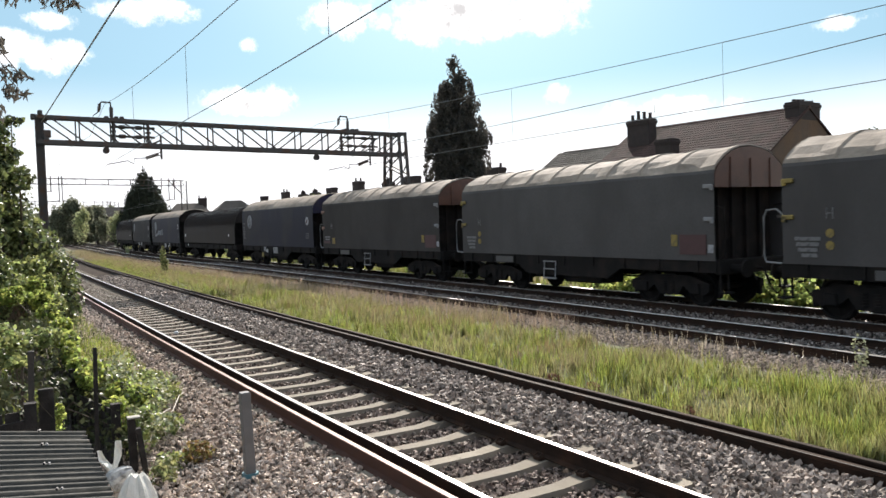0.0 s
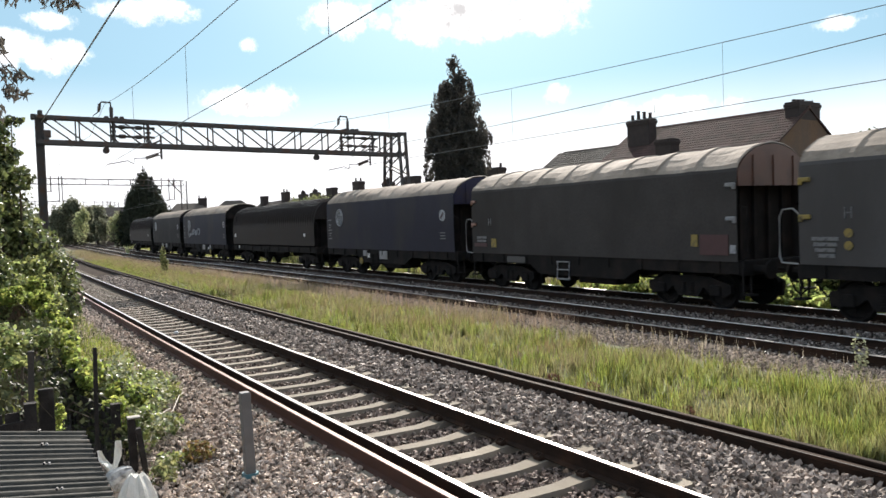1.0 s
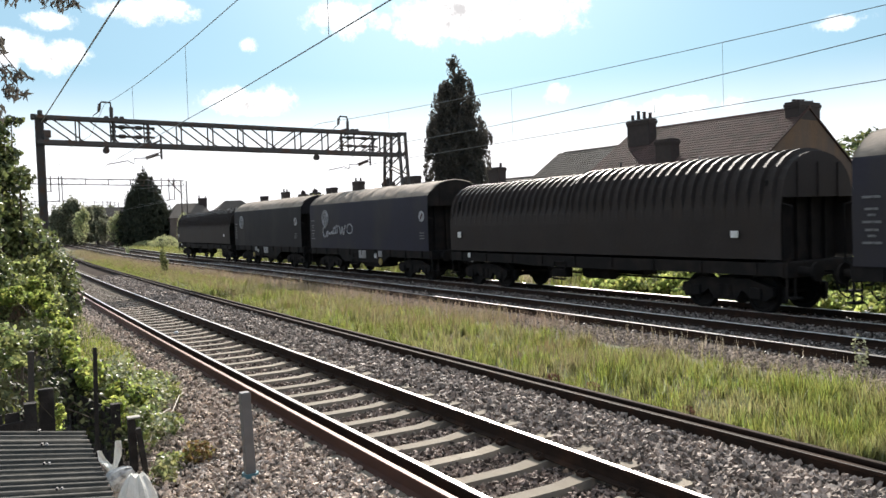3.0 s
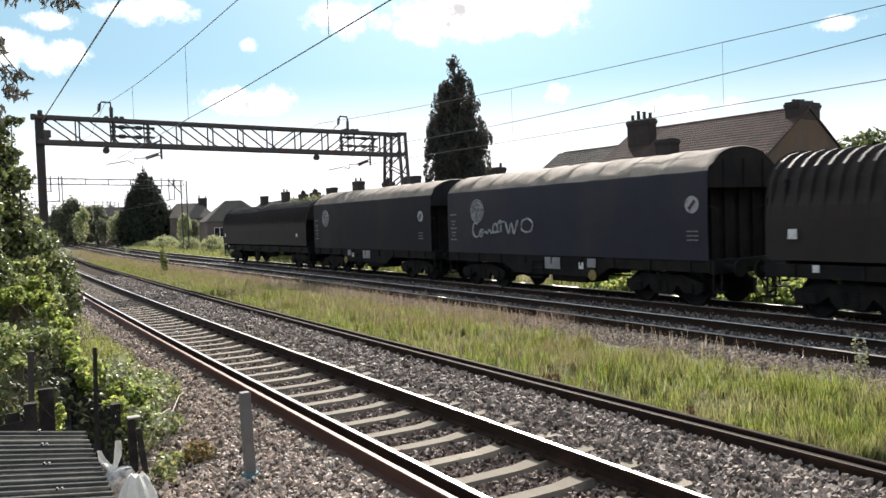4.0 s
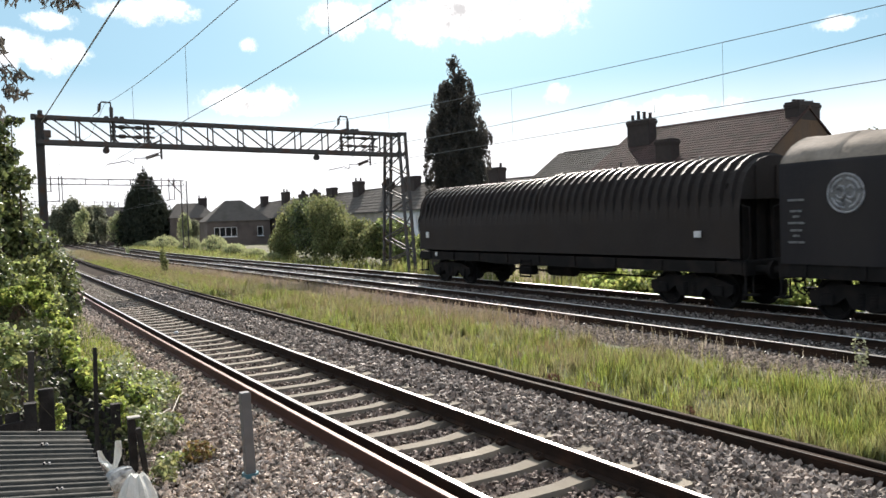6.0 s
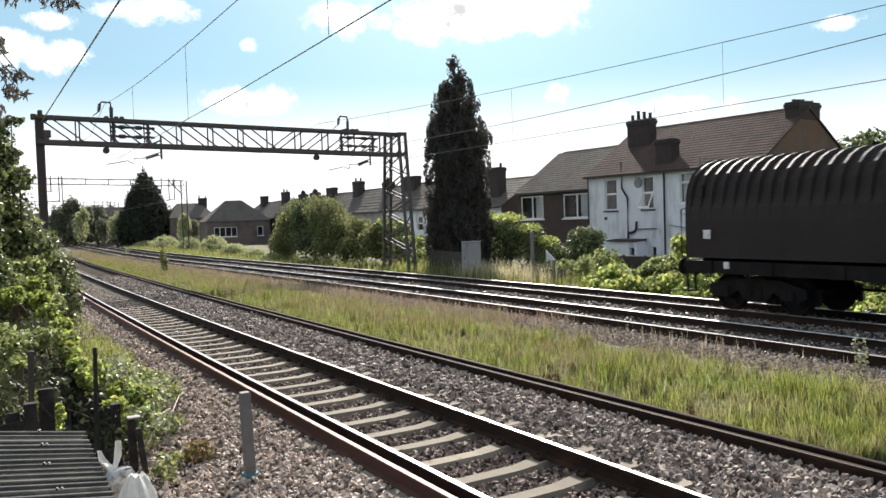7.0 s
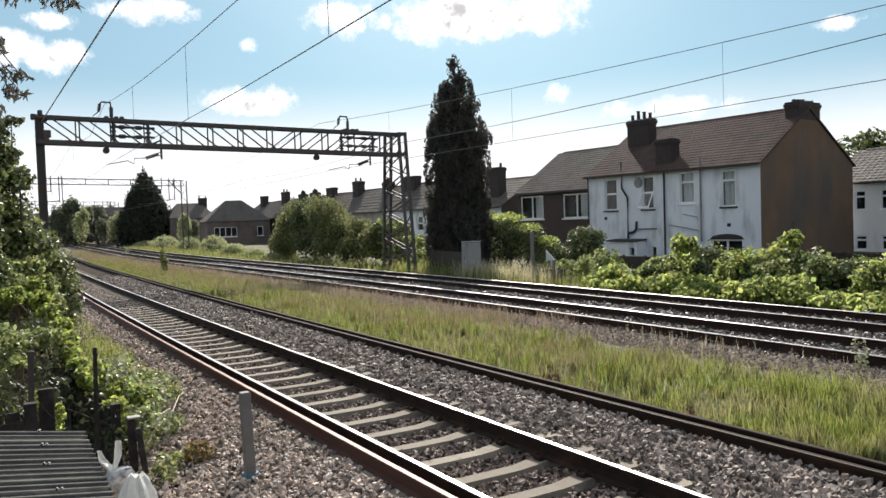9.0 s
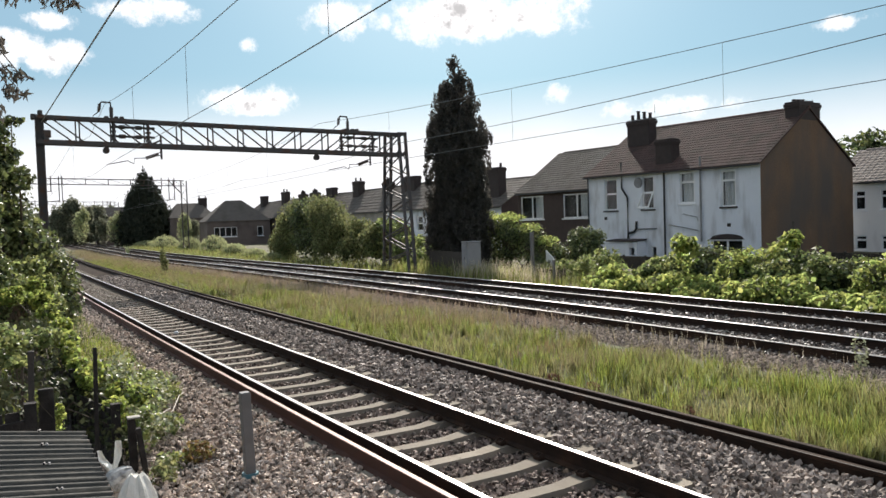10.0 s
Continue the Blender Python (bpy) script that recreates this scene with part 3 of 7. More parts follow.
def make_stones(name, label, path, x0, section, o0, o1, y0, y1, count, size, seed, falloff=1.0, bare=None, lift=0.045, mat=None, sharp=False):
    """Broken stones strewn over a bed, more of them towards y0."""
    rng = np.random.default_rng(seed)
    block = np.array([(a, b, c) for a in (-0.68, 0.68) for b in (-0.68, 0.68) for c in (-0.68, 0.68)])
    tris = np.array([(0, 1, 3), (0, 3, 2), (4, 6, 7), (4, 7, 5), (0, 4, 5), (0, 5, 1), (2, 3, 7), (2, 7, 6), (0, 2, 6), (0, 6, 4), (1, 5, 7), (1, 7, 3)])
    if sharp:
        block = np.array([(-1.05, 0, 0), (1.05, 0, 0), (0, -1.05, 0), (0, 1.05, 0), (0, 0, -1.05), (0, 0, 1.05)])
        tris = np.array([(0, 2, 5), (2, 1, 5), (1, 3, 5), (3, 0, 5), (2, 0, 4), (1, 2, 4), (3, 1, 4), (0, 3, 4)])
    y = y0 + (y1 - y0) * rng.random(count) ** falloff
    o = o0 + (o1 - o0) * rng.random(count)
    if bare:
        # the sleepers stay clear
        away = np.abs((y - FIRST + SPACING / 2) % SPACING - SPACING / 2)
        keep = (away > 0.135) | (o < bare[0]) | (o > bare[1]) | (rng.random(count) < 0.06)
        y, o = y[keep], o[keep]
        count = len(y)
    x = np.array([path(v, x0) for v in y]) + o
    z = section_z(section, o)
    s = size * (0.55 + 0.9 * rng.random(count)) * (1 + 0.012 * (y - y0))
    v = (block[None] + 0.62 * (rng.random((count, len(block), 3)) - 0.5)) * np.stack([s * (0.9 + 0.8 * rng.random(count)), s * (0.6 + 0.4 * rng.random(count)), s * (0.55 + 0.4 * rng.random(count))], 1)[:, None]
    q = rng.normal(size=(count, 4))
    q /= np.linalg.norm(q, axis=1)[:, None]
    w, a, b, c = q.T
    rot = np.stack([1 - 2 * (b * b + c * c), 2 * (a * b - c * w), 2 * (a * c + b * w), 2 * (a * b + c * w), 1 - 2 * (a * a + c * c), 2 * (b * c - a * w), 2 * (a * c - b * w), 2 * (b * c + a * w), 1 - 2 * (a * a + b * b)], 1).reshape(-1, 3, 3)
    v = np.einsum("nij,nkj->nki", rot, v) + np.stack([x, y, z + s * 0.25 + lift * rng.random(count) ** 2], 1)[:, None]
    f = (np.arange(count)[:, None, None] * len(block) + tris[None]).reshape(-1, 3)
    # faces that lie underneath are left out
    corner = v.reshape(-1, 3)[f]
    middle = np.repeat(v.mean(axis=1)[:, 2], len(tris))
    f = f[corner[:, :, 2].mean(axis=1) > middle - 0.22 * np.repeat(s, len(tris))]
    ob = new(name, raw_mesh(name, v.reshape(-1, 3), f, mat or M_STONE))
    return tagged(ob, label, "ballast", kind="stuff")


make_stones("ballast_stones", "loose grey-brown ballast stones beside the single track", near_x, XA, NEAR_BED, -3.0, -0.30, 6.0, 34, 54000, 0.0215, 1, 2.2, (-0.45, 0), 0.07)
make_stones("ballast_stones", "dark grey-brown ballast stones between the rails", near_x, XA, [(0, -0.25), (0.4, -0.268), (1.1, -0.268), (1.6, -0.25)], 0.05, 1.46, 4.5, 60, 24000, 0.022, 2, 2.2, (-1, 3), 0.03, M_FOUL)
make_stones("ballast_stones", "loose grey-brown ballast stones heaped beside the track", near_x, XA, NEAR_BED, 1.62, 3.28, 3.8, 48, 44000, 0.0268, 3, 2.0, (0, 2.14), 0.07, M_HEAP)
make_stones("ballast_stones", "grey ballast stones of the double line", main_x, R1, MAIN_BED, -0.25, 5.4, 6, 60, 33000, 0.028, 4, 1.7, None, 0.045, M_SHADED_STONE, True)
# Paler stone chosen here, so sunlight on the cess sits in the colour.
make_stones("ballast_stones", "pale stones along the far cess, sunlight put into their colour", main_x, R1, MAIN_BED, 5.3, 7.1, 5, 60, 9000, 0.028, 6, 1.6, None, 0.03, M_STONE, True)
make_stones("gravel", "fine brown gravel along the edge of the double line", main_x, R1, MAIN_BED, -2.3, -0.08, 6, 45, 32000, 0.019, 5, 1.7, None, 0.02, M_FINES, True)


def make_single_stones(bed, count, seed):
    """The stones nearest the camera, each an object of its own, on a few shared meshes."""
    rng = random.Random(seed)
    kinds = []
    for k in range(14):
        bm = bmesh.new()
        bmesh.ops.create_icosphere(bm, subdivisions=1, radius=1.0)
        flat = rng.uniform(0.45, 0.7)
        for v in bm.verts:
            v.co = Vector((v.co.x * 1.25, v.co.y * 0.85, v.co.z * flat)) * rng.uniform(0.72, 1.22)
        me = bpy.data.meshes.new("stone")
        bm.to_mesh(me)
        bm.free()
        me.materials.append(M_LOOSE)
        kinds.append(me)
    for k in range(count):
        y, o = rng.uniform(6.6, 9.4), rng.uniform(-2.5, -0.4)
        r = rng.uniform(0.024, 0.038)
        ob = new("stone", kinds[k % 14])
        ob.parent = bed
        z = float(section_z(NEAR_BED, o)) + 0.045 + 0.3 * r
        ob.matrix_basis = pose(near_x(y, XA) + o, y, z, rng.uniform(-35, 35), rng.uniform(-35, 35), rng.uniform(0, 360)) @ Matrix.Diagonal((r, r, r, 1))


make_single_stones(NEAR_BED_OB, 290, 77)


# ---- grass ----
def make_grass(name, label, points, heights, mat, seed, width=0.007, lean=0.35):
    """Single tapered, bent blades at the given (n, 3) points."""
    rng = np.random.default_rng(seed)
    n = len(points)
    p = np.asarray(points)
    h = np.asarray(heights)
    a = rng.random(n) * math.tau
    side = np.stack([np.cos(a), np.sin(a), np.zeros(n)], 1)
    b = rng.random(n) * math.tau
    bend = np.stack([np.cos(b), np.sin(b), np.zeros(n)], 1) * (lean * h * (0.2 + rng.random(n)))[:, None]
    up = np.stack([np.zeros(n), np.zeros(n), h], 1)
    w = (width * (0.6 + 0.8 * rng.random(n)))[:, None] * side
    v = np.stack([p - w, p + w, p + up * 0.55 + bend * 0.35 + w * 0.8, p + up * 0.55 + bend * 0.35 - w * 0.8, p + up * 0.95 + bend + w * 0.15, p + up * 0.95 + bend - w * 0.15], 1)
    f = (np.arange(n)[:, None, None] * 6 + np.array([(0, 1, 2, 3), (3, 2, 4, 5)])[None]).reshape(-1, 4)
    return tagged(new(name, raw_mesh(name, v.reshape(-1, 3), f, mat)), label, "grass", kind="stuff")


def verge_points(n, seed, u0, u1, y0, y1, fall, patch=0.0, tuft=0.0):
    rng = np.random.default_rng(seed)
    out = []
    while len(out) < n:
        if tuft and out and rng.random() < tuft:
            k = out[max(0, len(out) - 1 - int(rng.random() * 40))]
            out.append((k[0] + rng.normal() * 0.022, k[1] + rng.normal() * 0.022, k[2]))
            continue
        y = y0 + (y1 - y0) * rng.random() ** fall
        u = u0 + (u1 - u0) * rng.random()
        a, b = near_x(y, XC) + 0.45, main_x(y, R1) - 0.75
        x = a + (b - a) * u
        if patch and noise.noise((x * 0.5, y * 0.5, seed)) + 0.25 * noise.noise((x * 2, y * 2, 5)) < rng.random() * patch - 0.25:
            continue
        out.append((x, y, -0.29 + 0.07 * math.sin(math.pi * u)))
    return np.array(out)


def verge_heights(p, seed, lo, hi):
    rng = np.random.default_rng(seed)
    lump = np.array([noise.noise((x * 0.55, y * 0.55, 3.1)) for x, y, _ in p])
    return (lo + (hi - lo) * rng.random(len(p)) ** 1.5) * (1 + 0.6 * lump)


g = verge_points(44000, 10, 0.0, 0.74, 5, 75, 2.0)
make_grass("verge_grass", "short green grass covering the verge", g, verge_heights(g, 9, 0.05, 0.18), L_GRASS, 20, 0.0052)
g = verge_points(72000, 11, 0.0, 0.72, 5, 75, 2.0, 0.0, 0.84)
make_grass("verge_grass", "lush green grass with yellowing tips on the verge", g, verge_heights(g, 1, 0.12, 0.35), L_GRASS, 21, 0.0046, 0.34)
g = verge_points(9500, 12, 0.1, 0.86, 10, 100, 1.5, 0.9, 0.6)
make_grass("dry_grass", "dry buff grass stalks among the green of the verge", g, verge_heights(g, 2, 0.15, 0.42), L_DRY, 22, 0.0040, 0.25)
g = verge_points(7500, 34, 0.2, 0.74, 12, 90, 1.3, 0.8, 0.3)
make_grass("seed_stalks", "reddish-brown seeding stalks rising over the green grass", g, verge_heights(g, 2, 0.20, 0.42), L_SEED, 34, 0.0034, 0.18)
g = verge_points(1500, 35, 0.02, 0.7, 5, 45, 1.6, 0.6, 0.5)
make_grass("verge_grass", "broad pale leaves among the verge grass", g, verge_heights(g, 5, 0.14, 0.34), L_PALE_WEED, 35, 0.0065, 0.6)
g = verge_points(2400, 13, 0.72, 1.08, 8, 90, 1.3)
make_grass("dry_grass", "tall dry weeds along the edge of the double line", g, verge_heights(g, 3, 0.08, 0.34), L_DRY, 23, 0.004, 0.2)


def bank_points(n, seed, path, x0, o0, o1, y0, y1, z, fall=1.5):
    rng = np.random.default_rng(seed)
    y = y0 + (y1 - y0) * rng.random(n) ** fall
    o = o0 + (o1 - o0) * rng.random(n)
    return np.stack([np.array([path(v, x0) for v in y]) + o, y, z(o) if callable(z) else np.full(n, z)], 1)


g = bank_points(26000, 14, near_x, XA, -3.6, -0.95, 13, 60, lambda o: section_z(NEAR_BED, o) - 0.02)
make_grass("bank_grass", "fine pale green grass beside the single track", g, verge_heights(g, 4, 0.08, 0.26), L_GRASS, 24, 0.0055)
g = bank_points(9000, 33, near_x, XA, -3.3, -1.0, 12.5, 27, lambda o: section_z(NEAR_BED, o) - 0.02, 1.2)
make_grass("bank_grass", "soft bright grass at the foot of the hedge", g, verge_heights(g, 4, 0.08, 0.28), L_GRASS, 33, 0.0048)
g = bank_points(12000, 15, main_x, R3, 3.4, 9.0, 26, 140, -0.5, 1.2)
make_grass("bank_grass", "rough grass on the far side of the double line", g, verge_heights(g, 5, 0.2, 0.6), L_GRASS, 25, 0.014)
g = bank_points(900, 16, main_x, R3, 4.2, 6.2, 27.5, 34, -0.5, 1.0)
make_grass("dry_grass", "tall seeding grass by the equipment cabinet", g, verge_heights(g, 6, 0.6, 1.15), L_STRAW, 26, 0.007, 0.3)
g = bank_points(1500, 31, main_x, R3, 4.0, 6.6, 24, 42, -0.5, 1.0)
make_grass("bank_grass", "rough green grass round the equipment cabinet", g, verge_heights(g, 6, 0.4, 0.9), L_GRASS, 31, 0.012, 0.4)
g = verge_points(9000, 30, 0.25, 1.05, 17, 120, 1.3, 0.5)
make_grass("dry_grass", "buff seeding grass along the far end of the verge", g, verge_heights(g, 9, 0.25, 0.55), L_DRY, 32, 0.006, 0.3)
g = bank_points(240, 17, near_x, XA, -3.0, -0.5, 6.5, 15, -0.25, 1.0)
make_grass("straw", "stray pale straw stalks lying on the ballast", g, np.full(len(g), 0.12), L_STRAW, 27, 0.006, 3.0)
g = bank_points(5200, 18, main_x, R1, -1.3, -0.12, 15, 85, -0.24, 1.15)
make_grass("dry_grass", "pale dead stalks standing along the double line", g, verge_heights(g, 7, 0.15, 0.46), L_DEAD, 28, 0.0045, 0.18)
g = bank_points(420, 19, main_x, R1, -1.2, -0.1, 5, 16, -0.24, 1.0)
make_grass("dry_grass", "sparse pale weeds along the double line", g, verge_heights(g, 8, 0.10, 0.36), L_STRAW, 29, 0.003, 0.25)


# ---- overhead line ----
def make_portal(label, y, xl, xr, zb, zt):
    """A lattice portal across all the lines: a leg, a lattice tower and a trussed beam with its fittings."""
    t = thing("overhead_line_portal", Matrix.Translation((0, y, 0)), label, "overhead line gantry", "overhead line portals")
    bm = bmesh.new()
    add_box(bm, xl - 0.18, xl - 0.12, -0.15, 0.15, -0.5, zt + 0.1)
    add_box(bm, xl + 0.12, xl + 0.18, -0.15, 0.15, -0.5, zt + 0.1)
    add_box(bm, xl - 0.12, xl + 0.12, -0.02, 0.02, -0.5, zt + 0.1)
    add_box(bm, xl - 0.25, xl + 0.25, -0.25, 0.25, -0.56, -0.35)
    part("mast", bm, M_GANTRY, t, "single steel mast of H section")
    for dx, dz, r in ((-0.22, 0.0, 0.12), (0.2, -0.05, 0.14), (0.05, 0.2, 0.1), (0.3, -0.75, 0.16), (0.26, -1.0, 0.12)):
        part("clamp", box_bm(xl + dx - r, xl + dx + r, -0.2, 0.2, zt + dz - r, zt + dz + r, 0.03), M_GANTRY, t)
    zat = lambda x, z: z - 0.021 * (x - xl)

    for nm, z, dy in (("top_chord", zt, 0.30), ("top_chord", zt, -0.30), ("bottom_chord", zb, 0.30), ("bottom_chord", zb, -0.30)):
        bm = bmesh.new()
        add_beam(bm, (xl - 0.1, dy, zat(xl, z)), (xr + 0.1, dy, zat(xr, z)), 0.13, 0.15 if z == zt else 0.2)
        part(nm, bm, M_GANTRY, t)
    n = 12
    for i in range(n):
        x0, x1 = xl + (xr - xl) * i / n, xl + (xr - xl) * (i + 1) / n
        down = i < 7
        for dy in (0.30, -0.30):
            bm = bmesh.new()
            a, b = (x0, zt) if down else (x0, zb), (x1, zb) if down else (x1, zt)
            sh = 0.0 if dy > 0 else 0.38
            add_beam(bm, (min(a[0] + sh, xr), dy, zat(*a)), (min(b[0] + sh, xr), dy, zat(*b)), 0.06, 0.06)
            part("diagonal", bm, M_GANTRY, t)
        if i:
            for dy in (0.30, -0.30):
                bm = bmesh.new()
                sh = 0.0 if dy > 0 else 0.12
                add_beam(bm, (x0 + sh, dy, zat(x0, zb)), (x0 + sh, dy, zat(x0, zt)), 0.06, 0.06)
                part("upright", bm, M_GANTRY, t)
        bm = bmesh.new()
        for z in (zt, zb):
            add_beam(bm, (x0, -0.3, zat(x0, z)), (x1, 0.3, zat(x1, z)), 0.05, 0.05)
        part("plan_brace", bm, M_GANTRY, t)
    # lattice tower
    base, top, off = 1.7, 0.9, 0.65
    wide = 0.2
    for sx in (-1, 1):
        for sy in (-1, 1):
            bm = bmesh.new()
            add_beam(bm, (xr + sx * wide, off + sy * base, -0.5), (xr + sx * wide, off + sy * top, zt - 0.25), 0.14, 0.14)
            part("tower_leg", bm, M_GANTRY, t)
    for i in range(9):
        h0, h1 = 0.1 + i * zb / 9.3, 0.1 + (i + 1) * zb / 9.3
        y0, y1 = base + (top - base) * h0 / zt, base + (top - base) * h1 / zt
        s = 1 if i % 2 else -1
        for sx in (-1, 1):
            bm = bmesh.new()
            add_beam(bm, (xr + sx * wide, off - s * y0, h0), (xr + sx * wide, off + s * y1, h1), 0.05, 0.07)
            part("tower_brace", bm, M_GANTRY, t)
        for sy in (-1, 1):
            bm = bmesh.new()
            add_beam(bm, (xr - s * wide, off + sy * y0, h0), (xr + s * wide, off + sy * y1, h1), 0.05, 0.05)
            part("tower_brace", bm, M_GANTRY, t)
    bm = bmesh.new()
    for sy in (-1, 1):
        add_beam(bm, (xr, off + sy * top, zt - 0.3), (xr, sy * 0.3, zat(xr, zt)), 0.12, 0.12)
    add_beam(bm, (xr, off - top, zt - 0.3), (xr, off + top, zt - 0.3), 0.12, 0.12)
    part("tower_head", bm, M_GANTRY, t)
    # fittings: for each line an insulated support on top and a registration arm below
    for x, f0, f1, xe, xp in ((4.3, 4.36, 5.92, 6.47, 4.0), (16.18, 15.83, 17.66, 17.45, 14.34)):
        bm = bmesh.new()
        zz = zat(x, zt)
        add_tube(bm, (x, 0, zz), (x, 0, zz + 0.62), 0.085)
        add_path(bm, [(x, 0, zz + 0.6), (x - 0.03, 0, zz + 0.84), (x - 0.42, 0, zz + 0.86), (x - 0.5, 0, zz + 0.72)], 0.045)
        add_path(bm, [(x - 0.55, 0, zz + 0.40), (x - 0.82, 0, zz + 0.18)], 0.02)
        for dx in (-0.25, 0.18, 0.42):
            add_box(bm, x + dx - 0.09, x + dx + 0.09, -0.34, 0.34, zz - 0.02, zz + 0.17, 0.02)
        part("support_bracket", bm, M_GANTRY, t)
        bm = bmesh.new()
        for k in range(5):
            add_tube(bm, (x - 0.49 - 0.012 * k, 0, zz + 0.74 - k * 0.07), (x - 0.50 - 0.012 * k, 0, zz + 0.69 - k * 0.07), 0.085, 0.065)
        part("insulator", bm, M_INSUL, t)
        bm = bmesh.new()
        for xd in (f0, f1):
            zd = zat(xd, zb)
            add_tube(bm, (xd, 0.1, zat(xd, zt) + 0.12), (xd, 0.1, zd), 0.065)
            for k in range(4):
                add_tube(bm, (xd, 0.1, zd + 0.22 + k * 0.19), (xd, 0.1, zd + 0.30 + k * 0.19), 0.13)
        for q in (0.42, 0.86):
            add_tube(bm, (f0 - 0.1, 0.1, zat(f0, zb) + q), (f1 + 0.3, 0.1, zat(f1, zb) + q), 0.055)
            for u in (0.25, 0.72):
                xx = f0 + (f1 - f0) * u
                add_tube(bm, (xx - 0.14, 0.1, zat(xx, zb) + q), (xx + 0.14, 0.1, zat(xx, zb) + q), 0.10)
        part("tension_frame", bm, M_GANTRY, t)
        ze = zat(xe, zb)
        bm = bmesh.new()
        add_tube(bm, (xe, 0, ze + 0.5), (xe, 0, ze - 0.62), 0.05)
        add_path(bm, [(xe, 0, ze + 0.3), (xe - 0.45, 0, ze + 0.1)], 0.045)
        add_path(bm, [(xe, 0, ze - 0.25), (xe - 0.2, 0, ze - 0.36), (xe, 0, ze - 0.48)], 0.035)
        add_path(bm, [(xe - 0.7, 0, ze - 0.56), (xe - 1.24, 0, ze - 0.58), (xe - 1.27, 0, ze - 0.84), (xe - 1.55, 0, ze - 0.70), (xe - 2.45, 0, ze - 0.88)], 0.024)
        part("registration_arm", bm, M_GANTRY, t)
        bm = bmesh.new()
        for k in range(7):
            add_tube(bm, (xe - 0.14 - k * 0.085, 0, ze - 0.37 - k * 0.03), (xe - 0.20 - k * 0.085, 0, ze - 0.39 - k * 0.03), 0.085)
        part("insulator", bm, M_INSUL, t)
        bm = bmesh.new()
        zp = zat(xp, zb)
        add_tube(bm, (xp, -0.1, zp - 0.28), (xp, 0.1, zp - 0.28), 0.15, n=14)
        add_tube(bm, (xp, 0, zp - 0.25), (xp + 0.18, 0, zp), 0.03)
        part("pulley", bm, M_GANTRY, t)
    return t


make_portal("dark steel lattice portal carrying the overhead wires", 40.0, 1.25, 19.3, 6.55, 7.68)


def make_far_portal(label, y, xl, xr, zb, zt):
    """A light portal of two thin chords on slim masts, with drop arms for the wires."""
    t = thing("overhead_line_portal", Matrix.Translation((0, y, 0)), label, "overhead line gantry", "overhead line portals")
    zat = lambda x, z: z - 0.021 * (x - xl)
    for nm, z in (("top_chord", zt), ("bottom_chord", zb)):
        for dy in (-0.22, 0.22):
            bm = bmesh.new()
            add_beam(bm, (xl, dy, zat(xl, z)), (xr, dy, zat(xr, z)), 0.09, 0.09)
            part(nm, bm, M_GANTRY, t)
    for k in range(8):
        x = xl + (xr - xl) * (k + 0.5) / 8
        bm = bmesh.new()
        add_beam(bm, (x, 0, zat(x, zb)), (x, 0, zat(x, zt)), 0.08, 0.5)
        part("upright", bm, M_GANTRY, t)
        bm = bmesh.new()
        add_beam(bm, (x, 0.22, zat(x, zt)), (x + (xr - xl) / 8, 0.22, zat(x + (xr - xl) / 8, zb)) if k < 7 else (xr, 0.22, zat(xr, zb)), 0.035, 0.035)
        part("diagonal", bm, M_GANTRY, t)
    for x in (xl, xr):
        for dx in (-0.35, 0.35):
            bm = bmesh.new()
            add_beam(bm, (x + dx, 0, -0.6), (x + dx, 0, zat(x, zt)), 0.14, 0.14)
            part("mast", bm, M_GANTRY, t)
        for k in range(9):
            bm = bmesh.new()
            s = 1 if k % 2 else -1
            add_beam(bm, (x - 0.35 * s, 0, 0.2 + k * 0.95), (x + 0.35 * s, 0, 1.15 + k * 0.95), 0.05, 0.05)
            part("mast_brace", bm, M_GANTRY, t)
    bm = bmesh.new()
    add_beam(bm, (xr - 1.9, 0, zat(xr, zt)), (xr - 0.3, 0, zat(xr, zb) - 1.0), 0.12, 0.12)
    part("knee_brace", bm, M_GANTRY, t)
    for x, low, reach in ((4.3, 7.5, -0.9), (5.2, 6.3, -1.2), (5.55, 6.3, 0.5), (15.7, 7.4, 0.8), (17.3, 7.6, -1.0), (18.2, 6.2, -1.4), (18.9, 6.3, -0.8)):
        bm = bmesh.new()
        add_tube(bm, (x, 0, zat(x, zt) + 0.35), (x, 0, low), 0.06)
        add_path(bm, [(x, 0, low + 0.1), (x + reach, 0, low), (x + reach * 1.25, 0, low - 0.2)], 0.05)
        part("drop_arm", bm, M_GANTRY, t)
    return t


make_far_portal("distant steel portal of thin chords with drop arms", 108.0, -1.0, 20.1, 8.55, 9.25)
make_far_portal("far steel portal beyond the trees", 185.0, -1.0, 20.1, 8.5, 9.2)


def make_wire(label, pts, r=0.012):
    bm = bmesh.new()
    add_path(bm, pts, r, 5)
    return tagged(part("overhead_wire", bm, M_WIRE), label, "overhead wire", "overhead wires")


def hung(y, low, rise, mid=6.0, half=34.0):
    """Height of a messenger wire: lowest in mid-span, repeated from span to span."""
    u = ((y - mid + half) % (2 * half)) - half
    return low + rise * (u / half) ** 2


def near_wire(y):
    return (4.4 - 0.0158 * y + 0.00016 * y * y if y < 49 else near_x(y, XA + 0.75) + 0.55) if y > 0 else 4.4 - 0.03 * y


def far_wire(y):
    return 17.79 - 0.0808 * y if y < 40 else 14.558 + (main_x(y, R3 + 0.75) - 14.558) * min((y - 40) / 68, 1)


